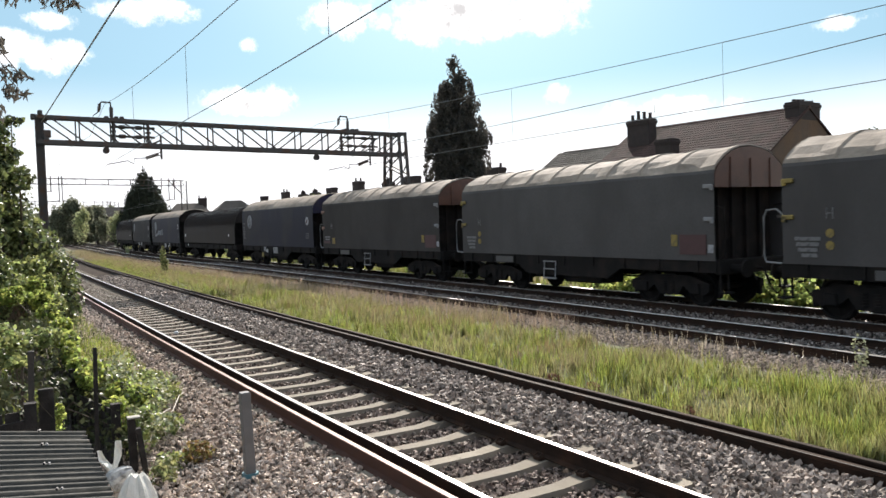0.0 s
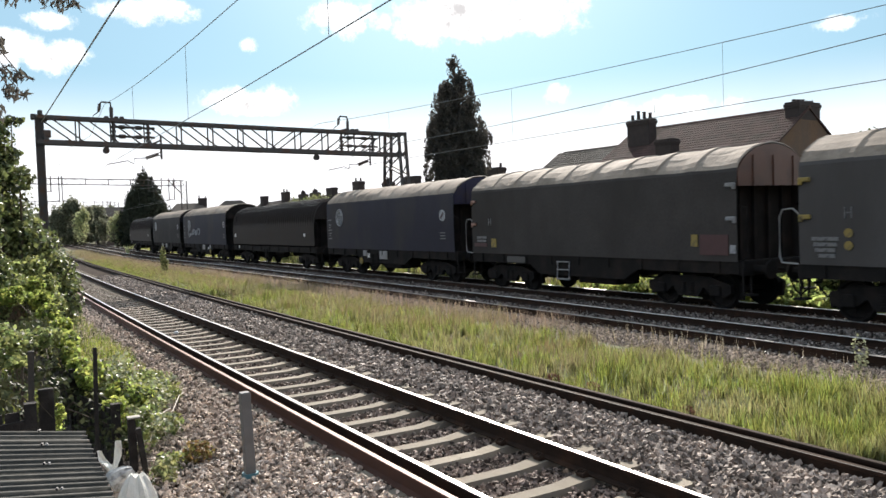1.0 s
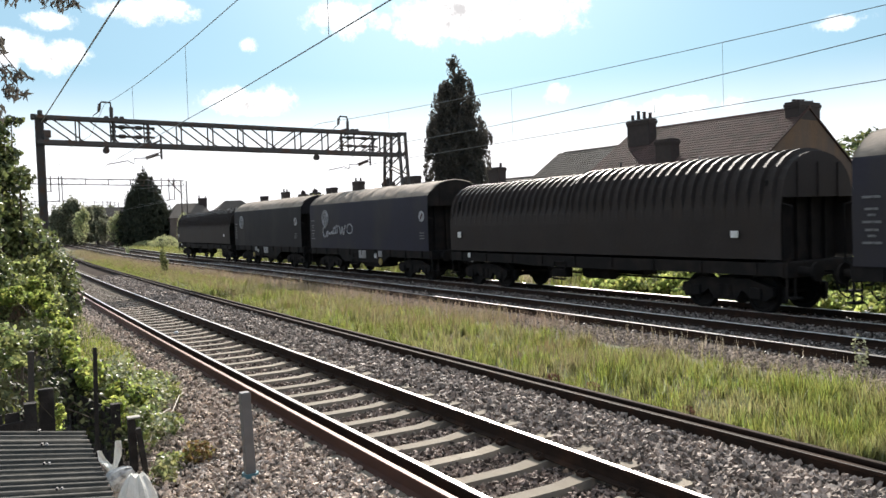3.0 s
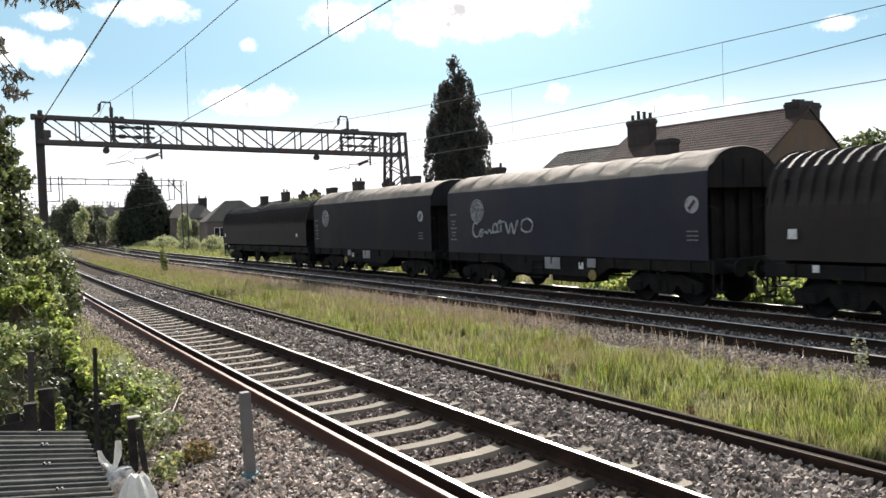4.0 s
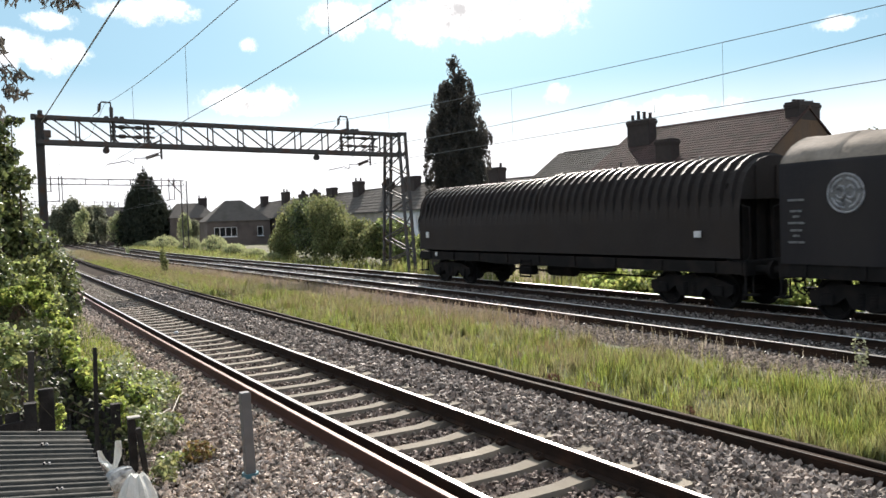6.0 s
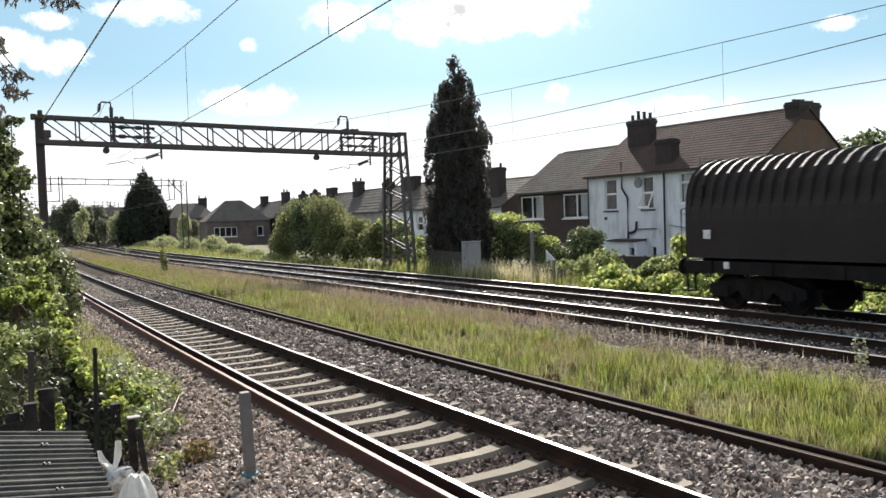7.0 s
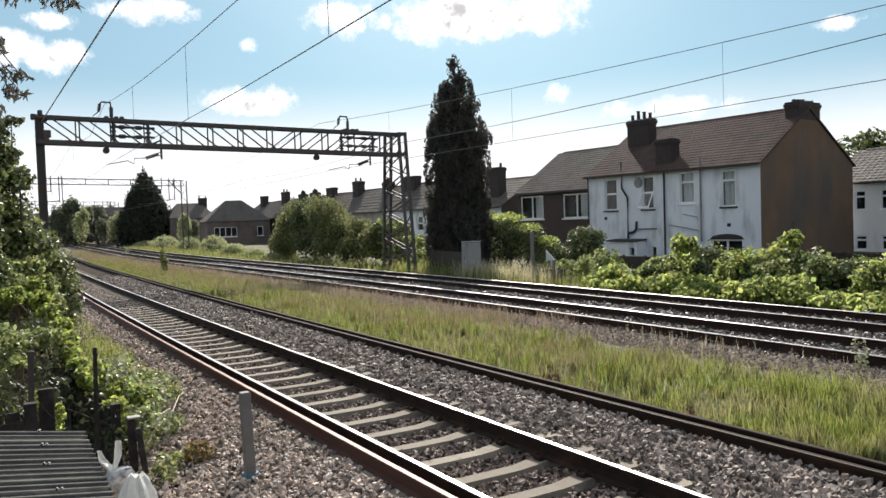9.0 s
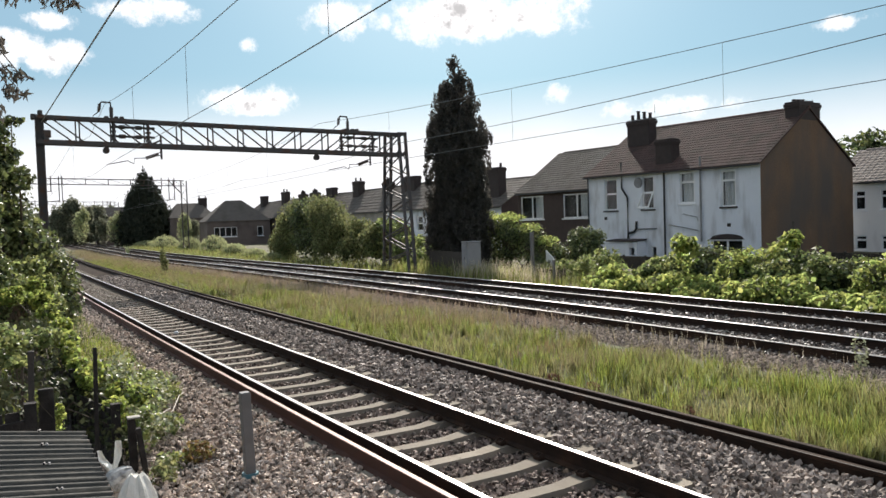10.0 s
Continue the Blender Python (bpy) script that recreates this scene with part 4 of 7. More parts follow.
WIRE_YS = list(np.arange(-28, 187, 4.0))
for xs, zc, low, rise in ((near_wire, lambda y: 5.2 + 0.345 * min(max(y - 15, 0) / 25, 1), 6.88, 1.5), (far_wire, lambda y: 5.2, 6.80, 1.0)):
    make_wire("dark messenger wire slung over the track", [(xs(y), y, hung(y, low, rise)) for y in WIRE_YS], 0.0105)
    make_wire("dark contact wire above the track", [(xs(y), y, zc(y)) for y in WIRE_YS], 0.010)
    for y in ((-20, -10, 1.0, 11.1, 21.2, 30.8, 50, 60, 70, 80, 90, 100, 120, 135) if xs is near_wire else (-20, -10, 0.0, 5.5, 14.7, 23.6, 32.5, 50, 60, 70, 80, 90, 100, 120, 135)):
        bm = bmesh.new()
        add_tube(bm, (xs(y), y, zc(y)), (xs(y), y, hung(y, low, rise)), 0.006, n=4)
        tagged(part("dropper_wire", bm, M_WIRE), "thin vertical dropper between the overhead wires", "overhead wire", "droppers")
make_wire("thick feeder cable from the mast head", [(2.85 - 0.0434 * (y - 5), y, 7.45) for y in np.arange(-30, 41, 5)], 0.022)
make_wire("thick feeder cable along the tower heads", [(19.1, y, hung(y, 6.54, 0.30, 23.0, 17.0)) for y in np.arange(-28, 186, 2.5)], 0.0135)


# ---- the train ----
SPEED = 13.81
CENTRE = R3 + GAUGE / 2


def hood_section(ribbed=False):
    """Outline of a hood: upright sides, an edge at the eaves and a shallow arched roof; a ribbed one is rounder."""
    if ribbed:
        half = [(1.36, 1.30), (1.37, 2.2), (1.36, 2.5), (1.33, 2.82), (1.25, 3.12), (1.10, 3.37), (0.88, 3.56), (0.60, 3.70), (0.30, 3.77)]
    else:
        half = [(1.36, 1.22), (1.37, 2.3), (1.355, 3.36), (1.33, 3.44), (1.27, 3.54), (1.16, 3.66), (0.95, 3.82), (0.70, 3.95), (0.40, 4.04)]
    return [(-x, z) for x, z in half] + [(0, 3.79 if ribbed else 4.08)] + [(x, z) for x, z in half[::-1]]


BAYS = 9


def hood_mesh(name, length, ribbed, seed, mats, slack=1.0):
    """The hood along y: tarpaulin sagging between its hoops, or steel with close ribs."""
    rng = random.Random(seed)
    ys, grow = [], []
    if ribbed:
        n = int(length / 0.33)
        for i in range(n):
            a = -length / 2 + length * i / n
            d = length / n
            step = 0.085 if i >= n * 0.5 else 0.0
            for u, gr in ((0, -0.04), (0.54, -0.04), (0.64, 0.055), (0.84, 0.055), (0.94, -0.04)):
                ys.append(a + d * u)
                grow.append(gr - step)
    else:
        n = BAYS
        for i in range(n):
            a, d = -length / 2 + length * i / n, length / n
            deep = 0.015 + 0.03 * rng.random()
            for u in (0.0, 0.03, 0.15, 0.4, 0.65, 0.88, 0.97):
                ys.append(a + d * u)
                grow.append(slack * {0.0: -0.012, 0.03: 0.024, 0.15: 0.010, 0.4: -0.004 - 0.5 * deep, 0.65: -0.008 - 0.5 * deep, 0.88: -0.014, 0.97: -0.012}[u])
    ys.append(length / 2)
    grow.append(0)
    bay = [rng.random() < 0.35 for _ in range(BAYS)]
    verts, faces, slots = [], [], []
    base = hood_section(ribbed)
    k = len(base)
    for y, gr in zip(ys, grow):
        for j, (x, z) in enumerate(base):
            if ribbed:
                r = math.hypot(x, z - 2.4)
                f = 1 + gr * min(max((z - 2.45) / 0.3, 0.0), 1.0) / r
                verts.append((x * f, y, 2.4 + (z - 2.4) * f if z > 2.4 else z))
            else:
                up = min(max((z - 3.3) / 0.3, 0), 1)
                wrinkle = (0.014 * noise.noise((y * 1.6, x * 1.5, seed + z)) + (0.028 if slack == 1 else 0.06) * noise.noise((y * 1.8, x * 4 + z * 5, seed)) * up * (1 if z < 3.75 else 0.35)) * (0.4 + up)
                verts.append((x * (1 + (0.25 * gr * up + wrinkle) / 1.4), y, z + (gr + wrinkle) * up * (1.0 if z > 3.45 else 0.6)))
    for i in range(len(ys) - 1):
        for j in range(k - 1):
            a = i * k + j
            faces.append((a, a + 1, a + k + 1, a + k))
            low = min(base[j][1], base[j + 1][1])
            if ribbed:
                # only crests near the roof carry the painted highlight
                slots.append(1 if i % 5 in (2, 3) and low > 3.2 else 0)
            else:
                # pale lit-top colour above the eaves, dimmer in some bays and at hoops
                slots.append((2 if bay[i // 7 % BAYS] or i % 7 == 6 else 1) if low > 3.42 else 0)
    return raw_mesh(name, verts, faces, mats, slots, smooth=not ribbed and slack < 1)


def disc_bm(r, t=0.012, n=20):
    """A thin round plate that faces -x."""
    bm = bmesh.new()
    add_tube(bm, (0, 0, 0), (-t, 0, 0), r, n=n)
    return bm


def make_wheelset():
    bm = bmesh.new()
    n = 24
    for s in (-1, 1):
        prof = [(s * 0.68, 0.05), (s * 0.70, 0.12), (s * 0.735, 0.14), (s * 0.735, 0.37), (s * 0.70, 0.40), (s * 0.70, 0.485), (s * 0.73, 0.49), (s * 0.745, 0.462), (s * 0.83, 0.455), (s * 0.83, 0.40), (s * 0.77, 0.37), (s * 0.77, 0.14), (s * 0.85, 0.12), (s * 0.85, 0.05)]
        rings = [[bm.verts.new((x, r * math.cos(i * math.tau / n), r * math.sin(i * math.tau / n))) for i in range(n)] for x, r in prof]
        for a, b in zip(rings, rings[1:]):
            for i in range(n):
                bm.faces.new((a[i], a[(i + 1) % n], b[(i + 1) % n], b[i]))
        for i in range(4):
            an = i * math.pi / 2
            add_box(bm, s * 0.775 - 0.012, s * 0.775 + 0.012, -0.03, 0.03, 0.16, 0.35, m=Matrix.Rotation(an, 4, "X"))
    add_tube(bm, (-1.0, 0, 0), (1.0, 0, 0), 0.075, n=10)
    bmesh.ops.recalc_face_normals(bm, faces=bm.faces)
    me = bpy.data.meshes.new("wheelset")
    bm.to_mesh(me)
    bm.free()
    me.materials.append(M_WHEEL)
    return me


def make_bogie_frame():
    bm = bmesh.new()
    for s in (-1, 1):
        x0, x1 = (s * 0.93, s * 1.05) if s > 0 else (s * 1.05, s * 0.93)
        add_prism(bm, [(-1.35, 0.62), (-1.35, 0.42), (-1.15, 0.30), (-0.75, 0.34), (-0.5, 0.52), (-0.32, 0.28), (0.32, 0.28), (0.5, 0.52), (0.75, 0.34), (1.15, 0.30), (1.35, 0.42), (1.35, 0.62), (0.7, 0.80), (-0.7, 0.80)], x0, x1, "x")
        for y in (-0.9, 0.9):
            add_box(bm, x0 - 0.06, x1 + 0.06, y - 0.16, y + 0.16, 0.32, 0.60, 0.03)
        for y in (-0.14, 0.14):
            for q in range(5):
                add_tube(bm, (s * 1.0, y, 0.36 + q * 0.06), (s * 1.0, y, 0.40 + q * 0.06), 0.10, n=10)
        for y in (-1.45, 1.45, -0.38, 0.38):
            add_box(bm, s * 0.75 - 0.06, s * 0.75 + 0.06, y - 0.05, y + 0.05, 0.25, 0.62, 0.01)
    add_box(bm, -1.0, 1.0, -0.22, 0.22, 0.55, 0.85, 0.02)
    me = bpy.data.meshes.new("bogie")
    bm.normal_update()
    bm.to_mesh(me)
    bm.free()
    me.materials.append(M_FRAME)
    return me


WHEELSET_MESH, BOGIE_MESH = make_wheelset(), make_bogie_frame()
WHEELS = []


def make_wagon(label, length, style, seed, turn=1):
    """A bogie wagon with a rounded hood. Its middle is at y = 0 and the front faces -y."""
    w = thing("freight_wagon", Matrix.Identity(4), label, "freight wagon", "wagons of the train")
    ribbed = style == "ribbed"
    tarp = {"grey": M_TARP_S if seed == 2 else M_TARP_G, "navy": M_TARP_B, "charcoal": M_TARP_K, "ribbed": M_HOOD_K}[style]
    h = new("hood", hood_mesh("hood", length, ribbed, seed, [tarp, M_RIB_GLINT if ribbed else M_LIT_TOP, M_LIT_TOP_DIM], 1.0 if style == "grey" else 0.55))
    h.parent = w
    h["label"] = {"grey": "grey tarpaulin hood sagging between hoops", "navy": "navy tarpaulin hood sagging between hoops", "charcoal": "charcoal tarpaulin hood sagging between hoops", "ribbed": "sooty ribbed steel hood"}[style]
    L = length / 2
    end_mat = {"grey": M_END_R, "navy": M_FRAME if seed == 5 else M_END_B}.get(style, tarp)
    for s in (-1, 1):
        bm = bmesh.new()
        foot = 2.7 if ribbed else 3.02
        out = [(x * 0.985, z - 0.04) for x, z in hood_section(ribbed) if z > foot + 0.02]
        out = [(-1.33, foot)] + out + [(1.33, foot)]
        add_prism(bm, out, s * (L - 0.02) - 0.03, s * (L - 0.02) + 0.03, "y")
        for x in (-0.75, 0, 0.75):
            add_box(bm, x - 0.04, x + 0.04, s * (L + 0.01) - 0.03, s * (L + 0.01) + 0.04, foot, 3.5 if ribbed else 3.75)
        part("end_gable", bm, end_mat, w, "rust-red painted hood end" if style == "grey" else "")
        bm = bmesh.new()
        add_box(bm, -1.25, 1.25, s * (L - 0.45) - 0.04, s * (L - 0.45) + 0.04, 1.2, 3.1, 0.02)
        for x in (-0.8, -0.27, 0.27, 0.8):
            add_box(bm, x - 0.05, x + 0.05, s * (L - 0.38) - 0.05, s * (L - 0.38) + 0.05, 1.2, 3.1)
        part("end_wall", bm, M_FRAME, w)
        # headstock, buffers, coupling hook, handrail
        bm = bmesh.new()
        add_box(bm, -1.3, 1.3, s * (L + 0.02) - 0.09, s * (L + 0.02) + 0.09, 0.88, 1.24, 0.02)
        part("headstock", bm, M_FRAME, w)
        for x in (-0.87, 0.87):
            bm = bmesh.new()
            add_tube(bm, (x, s * (L + 0.1), 1.03), (x, s * (L + 0.5), 1.03), 0.11, 0.09, 12)
            add_tube(bm, (x, s * (L + 0.5), 1.03), (x, s * (L + 0.56), 1.03), 0.22, 0.21, 16)
            part("buffer", bm, M_FRAME, w)
        bm = bmesh.new()
        add_path(bm, [(0, s * (L + 0.1), 1.0), (0, s * (L + 0.35), 0.98), (0, s * (L + 0.45), 0.72), (0, s * (L + 0.62), 0.70)], 0.035)
        add_path(bm, [(0.35, s * (L + 0.1), 0.9), (0.35, s * (L + 0.3), 0.45), (0.3, s * (L + 0.5), 0.35), (0.3, s * (L + 0.68), 0.55)], 0.025)
        part("coupling", bm, M_FRAME, w)
        for x in (-1.12, 1.12):
            bm = bmesh.new()
            add_box(bm, x - 0.16, x + 0.16, s * (L + 0.12) - 0.12, s * (L + 0.12) + 0.12, 0.42, 0.46)
            for q in (-0.14, 0.14):
                add_box(bm, x + q - 0.02, x + q + 0.02, s * (L + 0.06) - 0.02, s * (L + 0.06) + 0.02, 0.44, 0.9)
            part("end_step", bm, M_FRAME, w)
        for x in (-1.28, 1.28):
            bm = bmesh.new()
            if style == "grey" and s > 0:
                add_path(bm, [(x, L + 0.08, 1.22), (x, L + 0.50, 1.24), (x, L + 0.56, 1.4), (x, L + 0.56, 2.25), (x, L + 0.48, 2.42), (x, L + 0.22, 2.44), (x, L + 0.05, 2.3)], 0.022)
            else:
                add_path(bm, [(x, s * (L + 0.08), 1.25), (x, s * (L + 0.22), 1.35), (x, s * (L + 0.22), 2.5), (x, s * (L - 0.1), 2.58), (x, s * (L - 0.3), 2.55)], 0.022)
            part("handrail", bm, M_CABINET if style == "grey" and s > 0 else M_FRAME, w)
        if style == "grey":
            for x in (-1.40, 1.40):
                for z in (3.05, 2.25):
                    bm = bmesh.new()
                    add_box(bm, x - 0.03, x + 0.03, s * (L - 0.16) - 0.14, s * (L - 0.16) + 0.14, z - 0.05, z + 0.05, 0.015)
                    add_box(bm, x - 0.03, x + 0.03, s * (L - 0.06) - 0.05, s * (L - 0.06) + 0.05, z - 0.11, z + 0.03, 0.015)
                    part("hood_latch", bm, (M_RUST if seed == 2 else M_YELLOW) if s > 0 else M_CABINET, w, ("rusty hood latch" if seed == 2 else "yellow hood latch") if s > 0 else "")
    # underframe: deck, solebars, fish-belly girders and gear
    bm = bmesh.new()
    add_box(bm, -1.30, 1.30, -L + 0.1, L - 0.1, 1.06, 1.22)
    part("deck", bm, M_FRAME, w)
    belly = 0.88 if ribbed else 0.62
    for s in (-1, 1):
        bm = bmesh.new()
        add_prism(bm, [(-L, 1.22), (-L, 0.92), (-L * 0.42, 0.92), (-L * 0.33, belly), (L * 0.33, belly), (L * 0.42, 0.92), (L, 0.92), (L, 1.22)], s * 1.28 - 0.04, s * 1.28 + 0.04, "x")
        for k in range(9):
            y = -L * 0.9 + k * L * 1.8 / 8
            add_box(bm, s * 1.30 - 0.06, s * 1.30 + 0.06, y - 0.03, y + 0.03, 0.95, 1.22)
        part("solebar", bm, M_FRAME, w)
    bm = bmesh.new()
    add_tube(bm, (-0.6, -0.9, 0.72), (-0.6, 0.3, 0.72), 0.2, n=14)
    add_box(bm, -1.2, -0.9, 0.6, 1.3, 0.55, 0.85, 0.03)
    add_box(bm, 0.3, 0.9, -1.2, 0.4, 0.6, 0.9, 0.03)
    if not ribbed:
        add_box(bm, -1.15, -0.2, -1.4, 0.25, 0.42, 0.95, 0.04)
        add_box(bm, -1.1, 1.1, 1.5, 1.75, 0.5, 1.0, 0.02)
        add_tube(bm, (-0.9, -1.9, 0.66), (-0.9, -1.45, 0.66), 0.16, n=12)
    add_tube(bm, (0, -L * 0.6, 0.6), (0, L * 0.6, 0.6), 0.03)
    part("brake_gear", bm, M_FRAME, w)
    bc = L - 1.82
    for s in (-1, 1):
        b = new("bogie", BOGIE_MESH)
        b.parent = w
        b.location = (0, s * bc, 0)
        for k in (-0.9, 0.9):
            ws = new("wheelset", WHEELSET_MESH)
            ws.parent = b
            ws.location = (0, k, 0.46)
            WHEELS.append((ws, k))
    sx = -1.375
    bm = bmesh.new()
    add_path(bm, [(-1.33, 0.42, 1.06), (-1.37, 0.42, 0.50), (-1.37, 0.98, 0.50), (-1.33, 0.98, 1.06)], 0.022)
    for z in (0.52, 0.80, 1.04):
        add_box(bm, -1.39, -1.29, 0.42, 0.98, z - 0.015, z + 0.015)
    part("step", bm, M_CABINET if style == "grey" else M_FRAME, w)

    def plate(nm, bm, y, z, mat, lab="", x=sx):
        p = part(nm, bm, mat, w, lab)
        p.location = (x, y, z)
        return p

    def flat(wd, ht):
        return box_bm(-0.012, 0.0, -wd / 2, wd / 2, -ht / 2, ht / 2)

    if style == "grey":
        plate("panel", flat(0.2, 0.3), -L + 1.28, 1.72, M_YELLOW, "small yellow panel")
        plate("panel", flat(0.16, 0.2), -L + 0.12, 1.52, M_EMBLEM, "small pale panel")
        plate("panel", flat(0.85, 0.5), -L + 0.68, 1.62, M_RED, "dull red panel")
        for k, (y, z) in enumerate(((L - 0.62, 1.78), (L - 0.62, 1.66), (L - 0.62, 1.54), (L - 0.66, 1.42))[:2 if seed == 2 else 4]):
            plate("lettering_bar", flat(0.62 - 0.08 * k, 0.08), y, z, M_FADED, "row of illegible white lettering")
        if seed == 2:
            plate("panel", flat(0.3, 0.3), L - 1.37, 1.59, M_YELLOW, "faded yellow panel")
            plate("panel", flat(0.8, 0.12), L - 0.55, 1.52, M_RED, "dull red panel below white lettering")
        for z in (1.90, 1.64) if seed != 2 else ():
            plate("disc_mark", disc_bm(0.095, 0.012, 18), L - 1.15, z, M_YELLOW, "round yellow mark")
        plate("panel", flat(1.0, 0.2), L - 2.6, 1.05, M_DATA, "dull grey data panel", -1.345)
        bm = bmesh.new()
        for y in (-0.07, 0.07):
            add_box(bm, -0.012, 0, y - 0.014, y + 0.014, -0.12, 0.12)
        add_box(bm, -0.010, 0, -0.056, 0.056, -0.014, 0.014)
        plate("mark", bm, L - 1.15, 2.32, M_FADED)
    elif ribbed:
        plate("panel", flat(0.22, 0.22), L - 0.75, 1.88, M_WHITE, "small white square plate", -1.43)
        plate("panel", flat(0.16, 0.16), L - 1.25, 1.13, M_WHITE, "small white square plate", -1.345)
        plate("panel", flat(0.22, 0.16), -L + 1.2, 1.88, M_WHITE, "small white square plate", -1.43)
    else:
        small = -L + (0.80 if turn > 0 else 0.48)
        em = L - (1.58 if turn > 0 else 2.05)
        bm = bmesh.new()
        add_path(bm, [(-0.006, 0.40 * math.cos(a * math.tau / 24), 0.40 * math.sin(a * math.tau / 24)) for a in range(25)], 0.022, 5)
        for q in range(4):
            a0 = q * math.pi / 2
            add_path(bm, [(-0.006, 0.31 * math.cos(a0 + u), 0.31 * math.sin(a0 + u)) for u in (0.1, 0.5, 0.9, 1.3)], 0.030, 5)
        plate("emblem", bm, em, 2.72, M_EMBLEM, "white round emblem ring")
        plate("emblem_field", disc_bm(0.38, 0.005, 24), em, 2.72, M_FADED, "faded grey disc inside the emblem ring", -1.372)
        bm = bmesh.new()
        for side in (-1, 1):
            add_path(bm, [(-0.006, side * 0.11 + 0.09 * math.cos(u), 0.03 + 0.13 * math.sin(u)) for u in np.linspace(0.6, 6.0, 11)] + [(-0.006, side * 0.11 + 0.1, -0.14), (-0.006, side * 0.11 - 0.02, -0.2)], 0.024, 5)
        plate("emblem_stroke", bm, em, 2.72, M_EMBLEM)
        plate("emblem", disc_bm(0.22, 0.010, 24), small, 2.62, M_EMBLEM, "small white disc with a dark stroke")
        bm = bmesh.new()
        add_beam(bm, (-0.016, -0.1, 0.1), (-0.016, 0.1, -0.1), 0.02, 0.07)
        plate("emblem_stroke", bm, small, 2.62, M_RED)
        for k, z in enumerate((2.62, 2.38, 2.26, 2.12, 1.96, 1.84, 1.7)):
            plate("lettering_bar", flat(0.40 - 0.12 * (k % 3), 0.05), L - 0.42, z, M_FADED, "row of illegible pale lettering")
        for k, z in enumerate((1.95, 1.84, 1.73)):
            plate("lettering_bar", flat(0.36, 0.035), small, z, M_FADED, "row of illegible pale lettering")
        plate("panel", flat(0.74, 0.36), (-0.1 if turn > 0 else -0.05), 0.99, M_CABINET, "pale grey data panel on the underframe", -1.345)
        plate("panel", flat(0.2, 0.2), (1.36 if turn > 0 else -1.40), 0.95, M_WHITE, "small white panel on the underframe", -1.345)
        plate("panel", flat(0.36, 0.26), (1.75 if turn > 0 else -1.86), 1.04, M_CABINET, "small grey panel on the underframe", -1.345)
        plate("brake_disc_mark", disc_bm(0.16, 0.03, 20), (2.15 if turn > 0 else -1.90), 0.69, M_YELLOW, "faded yellow round mark", -1.345)
    return w


# middle of each wagon along the line at 0 s, hood length, style
TRAIN = [(5.95, 11.5, "grey", "bogie freight wagon with a soot-streaked grey tarpaulin hood"),
         (19.35, 11.5, "grey", "bogie freight wagon with a grey tarpaulin hood and rust-red ends"),
         (32.5, 11.5, "grey", "bogie freight wagon with a torn grey tarpaulin hood"),
         (45.5, 12.0, "navy", "bogie freight wagon with a navy tarpaulin hood and white emblem"),
         (60.3, 14.2, "ribbed", "long bogie freight wagon with a black ribbed steel hood"),
         (75.2, 12.3, "navy", "bogie freight wagon with a navy hood scrawled with graffiti"),
         (88.63, 12.0, "charcoal", "bogie freight wagon with a dark charcoal tarpaulin hood"),
         (103.47, 15.45, "ribbed", "last wagon of the train, black ribbed steel hood")]
WAGONS = []
for k, (mid, length, style, label) in enumerate(TRAIN):
    WAGONS.append((make_wagon(label, length, style, k, -1 if k == 5 else 1), mid))


def add_graffiti(w):
    # loops and zigzags, from the emblem towards the middle: (along, up) in units of the tag's length and height
    strokes = [[(0.10, 0.9), (0.04, 0.95), (0.01, 0.5), (0.05, 0.05), (0.12, 0.1), (0.14, 0.4)], [(0.20, 0.5), (0.15, 0.45), (0.19, 0.2), (0.15, 0.0), (0.22, 0.35), (0.27, 0.2), (0.30, 0.45), (0.34, 0.2)],
               [(0.36, 0.2), (0.38, 0.75), (0.43, 0.8), (0.44, 0.35), (0.38, 0.25), (0.47, 0.3)], [(0.50, 0.25), (0.50, 1.0), (0.46, 0.85), (0.56, 0.95)], [(0.58, 0.9), (0.62, 0.15), (0.67, 0.8), (0.71, 0.1), (0.77, 0.95)],
               [(0.90, 0.15), (0.83, 0.35), (0.84, 0.85), (0.92, 1.0), (0.99, 0.7), (0.97, 0.25), (0.90, 0.15)]]
    for st in strokes:
        line = []
        for i in range(len(st) - 1):
            p = [Vector((*st[min(max(i + k, 0), len(st) - 1)], 0)) for k in (-1, 0, 1, 2)]
            for u in (0, 0.25, 0.5, 0.75):
                line.append(0.5 * ((2 * p[1]) + (p[2] - p[0]) * u + (2 * p[0] - 5 * p[1] + 4 * p[2] - p[3]) * u * u + (3 * p[1] - p[0] - 3 * p[2] + p[3]) * u ** 3))
        line.append(Vector((*st[-1], 0)))
        bm = bmesh.new()
        add_path(bm, [(-1.372, 4.45 - 3.6 * q.x, 1.78 + 0.52 * q.y + 0.1 * q.x) for q in line], 0.038, 5)
        part("graffiti_scrawl", bm, M_EMBLEM, w, "white sprayed scrawl")


add_graffiti(WAGONS[5][0])


